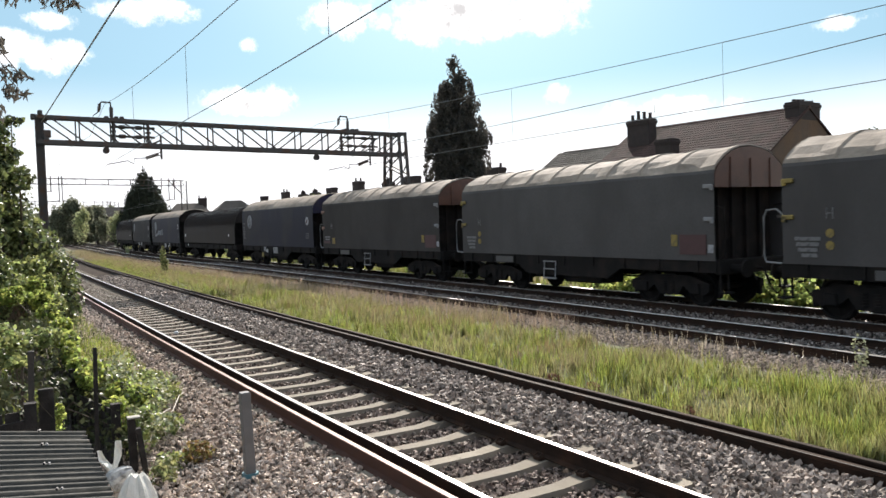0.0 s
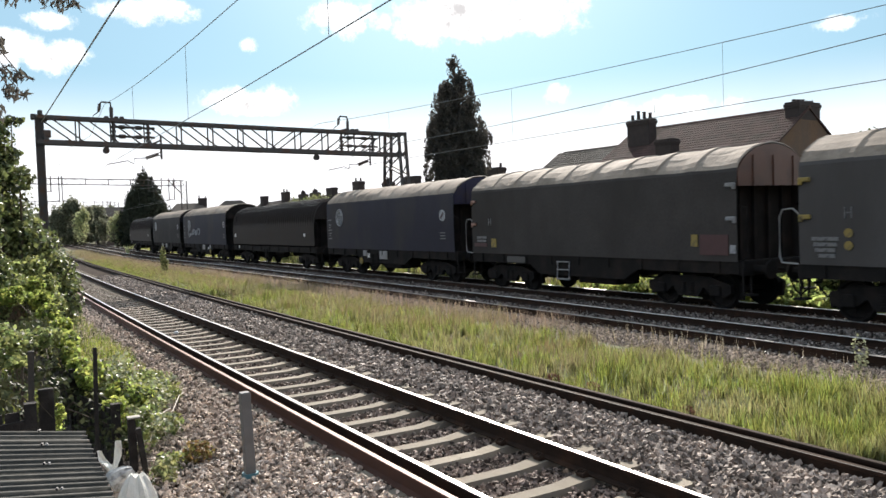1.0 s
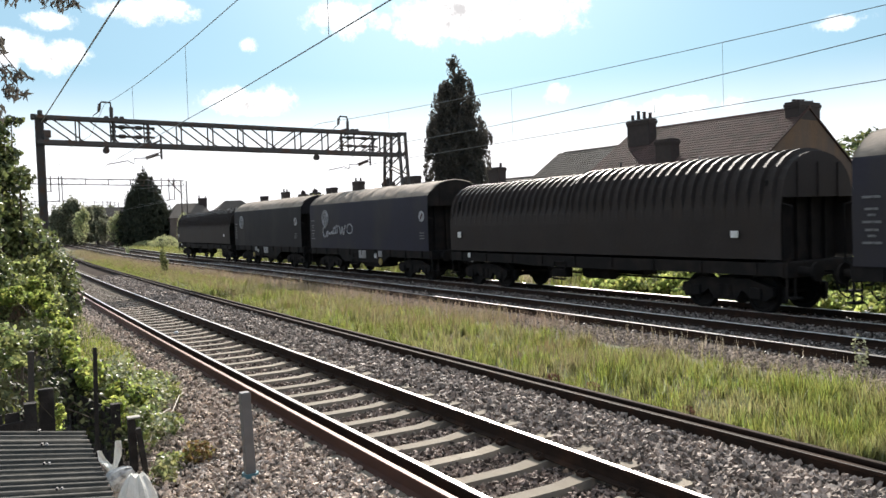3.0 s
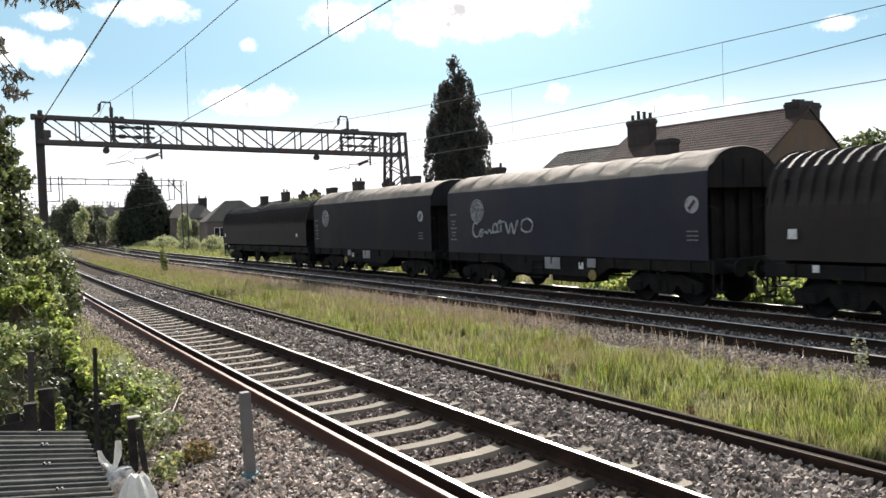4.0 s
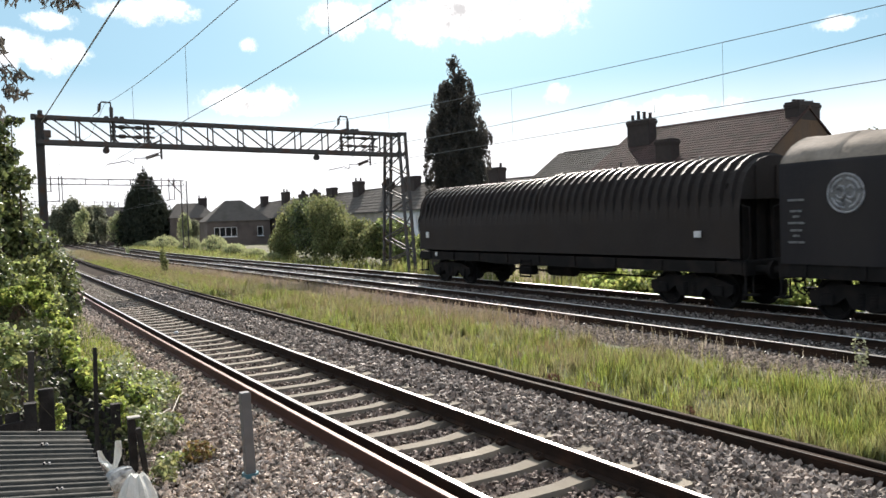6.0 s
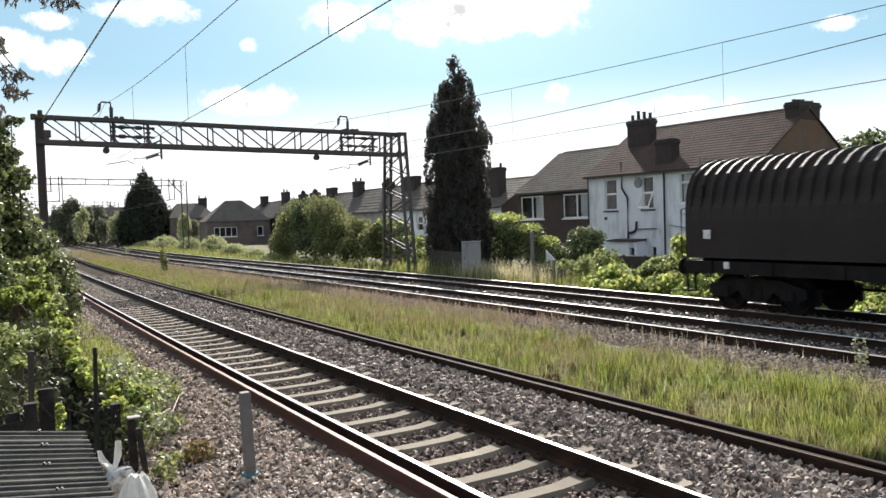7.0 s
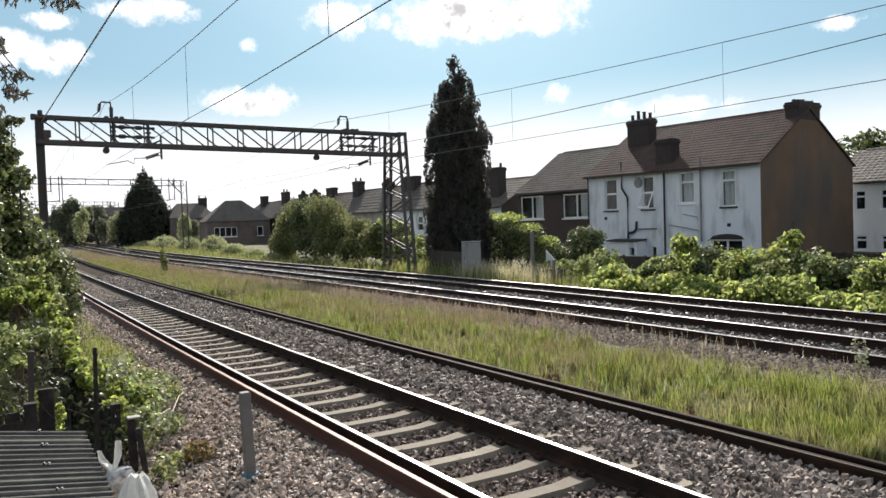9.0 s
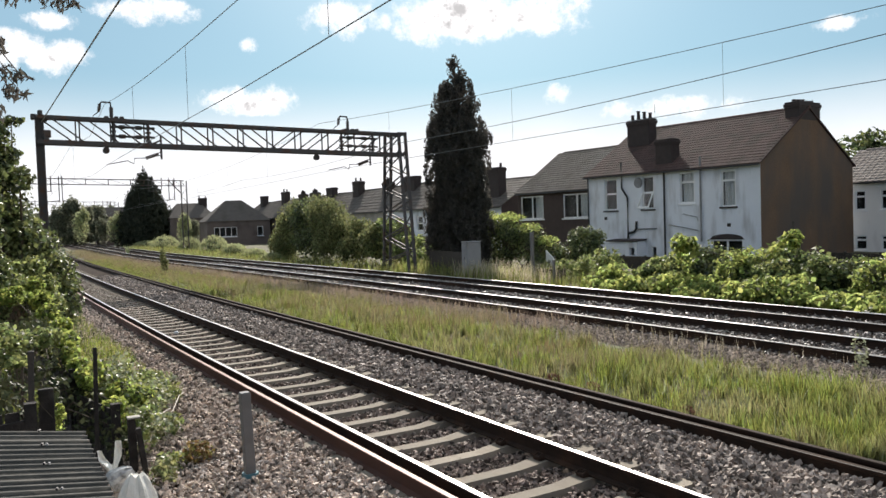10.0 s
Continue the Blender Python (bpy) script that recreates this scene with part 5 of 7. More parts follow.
# ---- houses ----
def add_wall(bm, u0, u1, z0, z1, openings, thick=0.28, x=0.0, mat=0):
    """A wall along y from u0 to u1 with real openings (u0, u1, z0, z1), its face at x, running inwards."""
    us = sorted({u0, u1, *[v for o in openings for v in o[:2]]})
    zs = sorted({z0, z1, *[v for o in openings for v in o[2:4]]})
    for a, b in zip(us, us[1:]):
        for c, d in zip(zs, zs[1:]):
            mu, mz = (a + b) / 2, (c + d) / 2
            if any(o[0] < mu < o[1] and o[2] < mz < o[3] for o in openings):
                continue
            add_box(bm, x, x + thick, a, b, c, d, mat=mat)
    bmesh.ops.remove_doubles(bm, verts=bm.verts, dist=0.0005)
    return bm


def tile_slope(name, p0, along, up, n_along, n_up, mat, parent):
    """Roof tiles laid in overlapping courses on a slope; p0 is its lower corner."""
    p0, along, up = Vector(p0), Vector(along), Vector(up)
    nrm = along.cross(up).normalized()
    if nrm.z < 0:
        nrm = -nrm
    da, du = along / n_along, up / n_up
    rng = np.random.default_rng(n_along)
    verts, faces = [], []
    for j in range(n_up):
        for i in range(n_along):
            a = p0 + da * i + du * j
            lift = nrm * (0.046 + 0.012 * rng.random())
            w, l = da * 0.94, du * 1.2
            # a flat pan and a raised roll on one side
            k = len(verts)
            for f, up_by in ((0, 0.0), (0.50, 0.0), (0.66, 0.030), (0.86, 0.030), (1.0, 0.0)):
                verts += [tuple(a + w * f + lift + nrm * up_by), tuple(a + w * f + l + nrm * (0.012 + up_by)), tuple(a + w * f - nrm * 0.01)]
            for f in range(4):
                c = k + 3 * f
                faces += [(c, c + 3, c + 4, c + 1), (c, c + 2, c + 5, c + 3)]
    ob = new(name, raw_mesh(name, verts, faces, mat))
    ob.parent = parent
    tagged(ob, kind="stuff")
    return ob


def make_chimney(parent, x, u, sx, su, z0, z1, pots=3, mat=None):
    bm = bmesh.new()
    mat = mat or M_SOOT
    add_box(bm, x - sx / 2, x + sx / 2, u - su / 2, u + su / 2, z0, z1 - 0.3, 0.02)
    add_box(bm, x - sx / 2 - 0.035, x + sx / 2 + 0.035, u - su / 2 - 0.035, u + su / 2 + 0.035, z1 - 0.42, z1 - 0.3, 0.01)
    add_box(bm, x - sx / 2 - 0.07, x + sx / 2 + 0.07, u - su / 2 - 0.07, u + su / 2 + 0.07, z1 - 0.3, z1 - 0.12, 0.02)
    add_box(bm, x - sx / 2 - 0.02, x + sx / 2 + 0.02, u - su / 2 - 0.02, u + su / 2 + 0.02, z1 - 0.12, z1, 0.03)
    c = part("chimney", bm, mat, parent, "sooty brick chimney stack")
    for k in range(pots):
        bm = bmesh.new()
        if su >= sx:
            px, pu = x, u + (k - (pots - 1) / 2) * su * 0.8 / max(pots - 1, 1)
        else:
            px, pu = x + (k - (pots - 1) / 2) * sx * 0.8 / max(pots - 1, 1), u
        h = (0.35 + 0.12 * ((k * 7) % 3)) * (1 if su >= sx else 0.25)
        add_tube(bm, (px, pu, z1), (px, pu, z1 + h), 0.13, 0.11, 10)
        add_tube(bm, (px, pu, z1 + h), (px, pu, z1 + h + 0.06), 0.14, 0.14, 10)
        part("chimney_pot", bm, mat, c)
    return c


def make_window(parent, u0, u1, z0, z1, x=0.0, lights=1, transom=0.0, curtain=False, sill=True, opened=0):
    """A framed window set back in its opening."""
    bm = bmesh.new()
    xf, d, e = x + 0.06, 0.07, 0.095
    add_box(bm, xf, xf + d, u0, u0 + e, z0, z1)
    add_box(bm, xf, xf + d, u1 - e, u1, z0, z1)
    add_box(bm, xf + 0.003, xf + d - 0.003, u0 + e, u1 - e, z0, z0 + e)
    add_box(bm, xf + 0.003, xf + d - 0.003, u0 + e, u1 - e, z1 - e, z1)
    for k in range(1, lights):
        u = u0 + (u1 - u0) * k / lights
        add_box(bm, xf + 0.002, xf + d - 0.002, u - e * 0.6, u + e * 0.6, z0 + e, z1 - e)
    zt = z0 + (z1 - z0) * transom
    if transom:
        add_box(bm, xf + 0.004, xf + d - 0.004, u0 + e, u1 - e, zt - e * 0.7, zt + e * 0.7)
    w = part("window", bm, M_UPVC, parent)
    for a, b in (((z0 + e, zt), (zt, z1 - e)) if transom else ((z0 + e, z1 - e),)):
        for k in range(lights):
            ua, ub = u0 + e * 0.9 + (u1 - u0 - e * 1.8) * k / lights, u0 + e * 0.9 + (u1 - u0 - e * 1.8) * (k + 1) / lights
            g = part("pane", box_bm(xf + 0.03, xf + 0.036, ua, ub, a, b), M_PANE, w)
            g.visible_shadow = False
    if opened:
        # a top-hung sash pushed out at the bottom
        s = part("open_sash", box_bm(-0.03, 0.03, u0 + 0.02, u0 + 0.10, -opened, 0), M_UPVC, w)
        s.matrix_basis = Matrix.Translation((x - 0.02, 0, zt)) @ Matrix.Rotation(radians(28), 4, "Y")
        for nm, bx, mt in (("sash_rail", (-0.03, 0.03, u0 + 0.10, u1 - 0.02, -opened, -opened + 0.09), M_UPVC), ("sash_rail", (-0.03, 0.03, u1 - 0.10, u1 - 0.02, -opened + 0.09, 0), M_UPVC),
                           ("sash_rail", (-0.03, 0.03, u0 + 0.10, u1 - 0.10, -0.09, 0), M_UPVC), ("sash_pane", (-0.004, 0.004, u0 + 0.10, u1 - 0.10, -opened + 0.09, -0.09), M_PANE)):
            p = part(nm, box_bm(*bx), mt, w)
            p.matrix_basis = s.matrix_basis.copy()
    # dark panel behind the glass stands in for the room's shade
    part("reveal", box_bm(x + 0.32, x + 0.36, u0 - 0.2, u1 + 0.2, z0 - 0.2, z1 + 0.2), M_ROOM_SHADE, w)
    if curtain:
        bm = bmesh.new()
        n = 14
        vs = []
        for i in range(n + 1):
            u = u0 + 0.08 + (u1 - u0 - 0.16) * i / n * (1.0 if curtain in ("full", "low") else 0.42)
            xx = x + 0.24 + 0.025 * math.sin(i * 1.9)
            vs.append((bm.verts.new((xx, u, z0)), bm.verts.new((xx, u, zt if curtain == "low" else z1))))
        for a, b in zip(vs, vs[1:]):
            bm.faces.new((a[0], b[0], b[1], a[1]))
        part("curtain", bm, M_CURTAIN, w)
    if sill:
        part("sill", box_bm(x - 0.07, x + 0.09, u0 - 0.1, u1 + 0.1, z0 - 0.11, z0 - 0.004, 0.01), M_SOOT if sill == "dark" else M_UPVC, w)
    return w


def make_house(label, m, length, depth, z0, eave, ridge, windows, front, gable, tiles, chimneys, tile_size=(0.34, 0.33), category="house", detail=True, hip=0.0):
    """A gabled house: y along the front, x inwards, walls with openings, a tiled roof and chimneys."""
    h = thing("house", m, label, category, "houses")
    bm = bmesh.new()
    add_wall(bm, 0, length, z0, eave, [w[:4] for w in windows])
    part("front_wall", bm, front, h)
    part("back_wall", box_bm(depth - 0.28, depth, 0, length, z0, eave), front, h)
    for u in (0.0, length - 0.28):
        if hip:
            part("end_wall", box_bm(0.28, depth - 0.28, u, u + 0.28, z0, eave), gable, h)
            continue
        bm = bmesh.new()
        add_prism(bm, [(0.005, z0), (depth - 0.005, z0), (depth - 0.02, eave), (depth / 2, ridge - 0.05), (0.02, eave)], u - 0.012 if u == 0 else u + 0.003, u + 0.277 if u == 0 else u + 0.292, "y")
        part("gable_wall", bm, gable, h)
    over = 0.22
    rise = (ridge - eave) / (depth / 2)
    bm = bmesh.new()
    o = over * rise
    if hip:
        lo = [bm.verts.new((x, u, eave - o + 0.03)) for x, u in ((-over, -over), (depth + over, -over), (depth + over, length + over), (-over, length + over))]
        hi = [bm.verts.new((depth / 2, hip, ridge + 0.1)), bm.verts.new((depth / 2, length - hip, ridge + 0.1))]
        for f in ((lo[0], lo[1], hi[0]), (lo[1], lo[2], hi[1], hi[0]), (lo[2], lo[3], hi[1]), (lo[3], lo[0], hi[0], hi[1]), tuple(lo[::-1])):
            bm.faces.new(f)
    else:
        add_prism(bm, [(-over, eave - o + 0.02), (depth / 2, ridge + 0.02), (depth + over, eave - o + 0.02), (depth + over, eave - o + 0.10), (depth / 2, ridge + 0.10), (-over, eave - o + 0.10)], -0.12, length + 0.12, "y")
    part("roof", bm, tiles, h, "tiled pitched roof")
    run = math.hypot(depth / 2 + over, ridge - eave + o)
    if detail:
        tile_slope("roof_tiles", (-over - 0.03, -0.14, eave - o + 0.10), (0, length + 0.28, 0), (depth / 2 + over, 0, ridge - eave + o), int((length + 0.28) / tile_size[0]), int(run / tile_size[1]), tiles, h)
        bm = bmesh.new()
        for i in range(int(length / 0.45)):
            add_tube(bm, (depth / 2, i * 0.45 - 0.1, ridge + 0.10), (depth / 2, i * 0.45 + 0.33, ridge + 0.12), 0.13, n=8)
        part("ridge_tiles", bm, tiles, h)
        part("gutter", box_bm(-over - 0.12, -over - 0.02, -0.1, length + 0.1, eave - o - 0.02, eave - o + 0.07, 0.02), M_PIPE, h)
    for c in chimneys:
        make_chimney(h, *c)
    for w in windows:
        make_window(h, *w[:4], **(w[4] if len(w) > 4 else {}))
    return h


def turned(x, y, deg):
    return Matrix.Translation((x, y, 0)) @ Matrix.Rotation(radians(-deg), 4, "Z")


def pipe_run(parent, pts, r=0.055, label="black cast downpipe", mat=None):
    bm = bmesh.new()
    add_path(bm, pts, r, 8)
    part("downpipe", bm, mat or M_PIPE, parent, label)


sash = dict(transom=0.5, sill="dark")
white = make_house("white rendered terrace house with a brown gable end", turned(38.307, 31.332, -7), 13.75, 10.6, -0.9, 5.22, 8.62,
                   [(10.95, 12.1, 2.75, 4.95, dict(transom=0.52, sill="dark")), (7.75, 8.75, 2.75, 4.95, dict(transom=0.5, sill="dark", opened=1.15)), (4.55, 5.68, 3.02, 5.0, dict(transom=0.68, curtain="full", sill=True)),
                    (1.62, 2.64, 2.72, 4.92, dict(transom=0.72, sill="dark", curtain="full")), (1.2, 3.4, -0.45, 0.72, dict(lights=2)), (7.6, 8.1, -0.9, 0.3, dict(sill=False))],
                   M_RENDER, M_BROWN, M_TILE, [(5.42, 0.44, 2.45, 0.92, 7.92, 9.05, 5), (3.4, 11.5, 0.85, 2.0, 6.0, 9.25, 4), (0.9, 7.3, 0.85, 1.3, 5.0, 7.35, 0)], (0.225, 0.33))
pipe_run(white, [(-0.09, 10.45, 6.0), (-0.09, 10.45, 4.25), (-0.09, 9.95, 3.6), (-0.09, 9.95, 0.8)], 0.07)
pipe_run(white, [(-0.09, 6.85, 5.3), (-0.09, 6.85, -0.9)], 0.06)
pipe_run(white, [(-0.09, 4.05, 5.9), (-0.09, 4.05, 0.6)], 0.06, "weathered grey downpipe", M_CABINET)
pipe_run(white, [(-0.07, 5.4, 2.35), (-0.07, 4.35, 2.12), (-0.07, 4.3, 1.9)], 0.025, "thin grey service pipe", M_CABINET)
pipe_run(white, [(-0.09, 13.6, 5.2), (-0.09, 13.6, -0.9)], 0.05)
pipe_run(white, [(-0.1, 9.9, 1.15), (-0.1, 9.5, 1.22), (-0.1, 9.25, 1.4), (-0.1, 9.2, 1.95)], 0.08)
pipe_run(white, [(-0.08, 9.1, 1.42), (-0.08, 7.5, 1.43)], 0.035)
pipe_run(white, [(-0.08, 6.5, 1.68), (-0.08, 4.3, 1.30)], 0.035, "thin grey service pipe", M_CABINET)
bm = bmesh.new()
add_path(bm, [(3.4, 10.3, 9.6), (3.2, 10.1, 10.2)], 0.02)
part("aerial", bm, M_PIPE, white)
bm = bmesh.new()
add_tube(bm, (0, 9.05, 4.55), (-0.10, 9.05, 4.55), 0.36, 0.30, 18)
part("satellite_dish", bm, M_CABINET, white)
for u, z in ((11.9, 2.1), (5.2, 0.4), (2.0, 1.5)):
    part("vent", box_bm(-0.03, 0.01, u, u + 0.25, z, z + 0.2, 0.01), M_SOOT, white)
bm = bmesh.new()
add_prism(bm, [(1.1, 0.72), (3.5, 0.72), (3.3, 0.92), (2.9, 1.02), (2.3, 1.06), (1.7, 1.02), (1.3, 0.92)], -0.02, 0.02, "x")
part("window_arch", bm, M_SOOT, white, "dark brick arch over the window")
# lean-to at the back of the house
bm = bmesh.new()
add_wall(bm, 8.5, 11.0, -0.9, 0.60, [(8.75, 9.2, -0.3, 0.2)], x=-0.9)
for u in (8.5, 10.88):
    add_box(bm, -0.62, -0.01, u, u + 0.12, -0.9, 0.60)
part("lean_to", bm, M_RENDER, white, "low white lean-to")
bm = bmesh.new()
add_prism(bm, [(-1.02, 0.60), (-0.01, 0.68), (-0.01, 0.77), (-1.02, 0.69)], 8.4, 11.15, "y")
part("lean_to_roof", bm, M_SOOT, white, "dark felt roof of the lean-to")

brick = make_house("dark brick terrace house with a low tiled roof", turned(37.82, 45.2, -7), 8.95, 10.0, -0.9, 4.45, 7.75,
                   [(5.9, 8.6, 2.3, 4.15, dict(lights=2, curtain=True)), (0.8, 3.7, 2.3, 4.15, dict(lights=2, curtain="half"))], M_BRICK, M_BRICK, M_TILE_G, [], (0.235, 0.33))
make_house("terrace house beyond the cypress with a tall chimney", turned(40.5, 62.5, -7), 9.0, 9.0, -0.9, 3.6, 6.3, [(2, 3.4, 1.6, 3.2), (5.5, 6.9, 1.6, 3.2)], M_RENDER, M_BRICK, M_TILE_G, [(1.7, 2.7, 1.0, 2.0, 3.0, 7.45, 2)], (0.5, 0.5))
# each: y of the front corner, then its stack's place along the front, top, pots and width
rows = [(74.3, 8.5, 7.75, 0, 2.4, M_RENDER), (83.8, 6.1, 7.45, 4, 1.5, M_PLASTER), (93.3, 6.3, 8.15, 2, 1.8, M_PLASTER), (102.8, 6.9, 7.8, 0, 1.9, M_PLASTER), (112.3, 5.1, 7.45, 4, 1.9, M_PLASTER), (121.8, 2.0, 7.5, 4, 1.8, M_BRICK), (131.3, 2.0, 8.3, 2, 1.7, M_PLASTER), (140.8, 5.0, 8.1, 0, 1.7, M_PLASTER)]
for k, (y, u, top, pots, wide, wall) in enumerate(rows):
    make_house("far terrace house with a slate-grey roof and chimneys", turned(38.9, y, -4), 9.2, 8.0, -1.2, 3.8, 6.75, [(1.2, 2.4, 1.4, 3.0, dict(transom=0.5)), (5.5, 6.7, 1.4, 3.0, dict(transom=0.5))], wall, M_BRICK, M_TILE_G,
               [(3.2, u, 1.0, wide, 5.0, top, pots)], (0.6, 0.6))
make_house("distant brick bungalow with a hipped tiled roof", turned(38.0, 130, -86), 10.3, 9, -1, 3.6, 6.9, [(5.5, 9.2, 0.9, 2.5, dict(lights=4)), (1.2, 2.2, 0.9, 2.5)], M_FARWALL, M_FARWALL, M_TILE_G, [], (0.9, 0.8), detail=False, hip=3.8)
make_house("distant brick house with a dark hipped roof", turned(34.6, 155, -88), 8.5, 9, -1, 4.6, 7.3, [(2, 4, 0.9, 2.5, dict(lights=2))], M_FARWALL, M_FARWALL, M_TILE_G, [(4.5, 1.6, 1.3, 1.5, 6, 8.4, 2)], (0.9, 0.8), detail=False, hip=2.0)
make_house("distant brick house among trees", turned(25.5, 176, -90), 10, 9, -1, 4.2, 7.4, [(2, 4, 0.8, 2.6)], M_FARWALL, M_FARWALL, M_TILE_G, [(4, 3, 1.2, 1.4, 6, 8.8, 2)], (0.9, 0.8), detail=False)
make_house("cream rendered house with a faded grey-brown roof", turned(50.43, 23.78, -7), 10.6, 8.0, -0.9, 4.08, 6.3,
           [(8.38, 9.12, 2.22, 3.54, dict(transom=0.68)), (8.32, 9.12, -0.42, 0.56, dict(transom=0.68)), (6.5, 7.45, 2.22, 3.54, dict(transom=0.68)), (6.5, 7.45, -0.42, 0.56, dict(transom=0.68)), (2.5, 3.5, 2.2, 3.5, dict(transom=0.68))], M_CREAM, M_CREAM, M_TILE_P, [], (0.4, 0.4))


# ---- plants ----
def leaf_cloud(name, blobs, count, size, mat, seed, parent=None, shell=0.75, droop=0.0, lumps=0, lump=0.4, slim=0.42):
    """Folded leaves around the skins of soft blobs (x, y, z, rx, ry, rz); lumps adds smaller blobs on the skins for an uneven outline."""
    rng = np.random.default_rng(seed)
    blobs = [tuple(b) for b in blobs]
    extra = []
    for b in blobs:
        for _ in range(lumps):
            d = rng.normal(size=3)
            d /= np.linalg.norm(d)
            d[2] = d[2] if d[2] > -0.3 else -d[2] * 0.5
            k = lump * (0.5 + rng.random())
            extra.append((b[0] + d[0] * b[3] * 0.85, b[1] + d[1] * b[4] * 0.85, b[2] + d[2] * b[5] * 0.85, b[3] * k, b[4] * k, b[5] * k))
    blobs = np.array(blobs + extra)
    area = (blobs[:, 3] * blobs[:, 4] + blobs[:, 3] * blobs[:, 5] + blobs[:, 4] * blobs[:, 5])
    pick = rng.choice(len(blobs), count, p=area / area.sum())
    d = rng.normal(size=(count, 3))
    d /= np.linalg.norm(d, axis=1)[:, None]
    r = shell + (1.08 - shell) * rng.random(count)[:, None]
    p = blobs[pick, :3] + d * r * blobs[pick, 3:]
    nrm = d + 0.75 * rng.normal(size=(count, 3)) + np.array([0, 0, 0.35])
    nrm /= np.linalg.norm(nrm, axis=1)[:, None]
    t = np.cross(nrm, rng.normal(size=(count, 3)))
    t[:, 2] -= droop
    t /= np.linalg.norm(t, axis=1)[:, None]
    s = np.cross(nrm, t)
    L = (size * (0.6 + 0.8 * rng.random(count)))[:, None]
    W = L * slim
    v = np.stack([p - t * L * 0.5, p + s * W + nrm * L * 0.12 - t * L * 0.05, p + t * L * 0.6, p - s * W + nrm * L * 0.12 - t * L * 0.05], 1)
    f = (np.arange(count)[:, None, None] * 4 + np.array([(0, 1, 2), (0, 2, 3)])[None]).reshape(-1, 3)
    ob = new(name, raw_mesh(name, v.reshape(-1, 3), f, mat))
    if parent:
        ob.parent = parent
    return ob


def woody(name, base, tips, r, parent, mat=None, fork=None):
    """A tapered trunk with limbs that reach towards the tips."""
    bm = bmesh.new()
    base = Vector(base)
    top = sum((Vector(t) for t in tips), Vector()) / len(tips)
    fork = Vector(fork) if fork else base.lerp(top, 0.55)
    add_tube(bm, base, fork, r, r * 0.6, 9)
    for k, t in enumerate(tips):
        t = Vector(t)
        mid = fork.lerp(t, 0.5) + Vector((0.1 * math.sin(k * 2.1), 0.1 * math.cos(k * 1.7), 0.15))
        add_tube(bm, fork.lerp(base, 0.25 * (k % 3)), mid, r * 0.42, r * 0.25, 6)
        add_tube(bm, mid, t, r * 0.25, r * 0.06, 5)
    return part(name, bm, mat or M_BARK, parent)


def make_bush(name, label, category, blobs, count, size, mat, seed, r=0.08, lumps=5, lump=0.4, group="", shell=0.7, droop=0.0, ground_z=-0.5, foot=(0, 0), slim=0.42, core=0, fork=None, sprays=0):
    cx, cy = np.mean([b[0] for b in blobs]), np.mean([b[1] for b in blobs])
    t = thing(name, Matrix.Translation((cx, cy, ground_z)), label, category, group)
    local = [(b[0] - cx, b[1] - cy, b[2] - ground_z, *b[3:]) for b in blobs]
    woody("trunk" if name.endswith("tree") else "stem", (foot[0], foot[1], -0.05), [(b[0], b[1], b[2] + 0.3 * b[5]) for b in local] * (1 if len(local) > 2 else 2), r, t, None, fork)
    leaf_cloud("crown" if name.endswith("tree") else "leaves", local, count, size, mat, seed, t, shell, droop, lumps, lump, slim)
    if sprays:
        leaf_cloud("outer_sprays", [(*b[:3], *[1.15 * v for v in b[3:]]) for b in local], sprays, size * 0.9, mat, seed + 2, t, 0.86, 0.5, 6, 0.22, 0.3)
    # an inner layer of darker leaves paints the shade inside the bush
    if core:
        leaf_cloud("inner_leaves", [(*b[:3], *[0.8 * v for v in b[3:]]) for b in local], core, size * 1.25, L_SHADE_LEAF, seed + 1, t, 0.3)
    return t


# tall cypress behind the far track
def make_conifer(label, x, y, z0, height, radius, count, size, seed, sharp=1.0, mat=None, cap=0.92):
    t = thing("conifer_tree", Matrix.Translation((x, y, z0)), label, "tree", "trees")
    bm = bmesh.new()
    add_tube(bm, (0, 0, -0.1), (0, 0, height * 0.97), radius * 0.14, 0.03, 10)
    rng = random.Random(seed)
    blobs = []
    n = 70
    for i in range(n):
        u = (i + 0.5) / n
        r = radius * (1 - u) ** sharp * (1.0 if u > 0.12 else 0.85)
        r = min(r, radius * cap)
        k = 1 if u > 0.93 else 2 + int(3 * (1 - u))
        for j in range(k):
            a = rng.random() * math.tau
            q = r * (0.45 + 0.4 * rng.random())
            cx, cy, cz = q * math.cos(a), q * math.sin(a), height * (0.04 + 0.93 * u)
            s = max(r * 0.42, 0.22) * (0.7 + 0.6 * rng.random())
            blobs.append((cx, cy, cz, s, s, s * 1.25))
            if j == 0:
                add_tube(bm, (0, 0, cz * 0.92), (cx, cy, cz), 0.05, 0.01, 5)
    # drooping sprays that break the outline
    for i in range(260):
        u = rng.random() * 0.9
        r = min(radius * (1 - u) ** sharp, radius * cap) * rng.uniform(1.05, 1.3)
        a = rng.random() * math.tau
        s = rng.uniform(0.03, 0.055) * radius
        blobs.append((r * math.cos(a), r * math.sin(a), height * (0.05 + 0.9 * u), s, s, s * 3.0))
    part("trunk", bm, M_BARK, t)
    leaf_cloud("crown", blobs, count, size, mat or L_CYPRESS, seed, t, 0.5, -0.8, slim=0.24)
    return t


make_conifer("tall dark cypress with a ragged pointed top", 22.75, 39.6, -0.5, 12.6, 2.75, 88000, 0.19, 5, 0.62, None, 0.56)
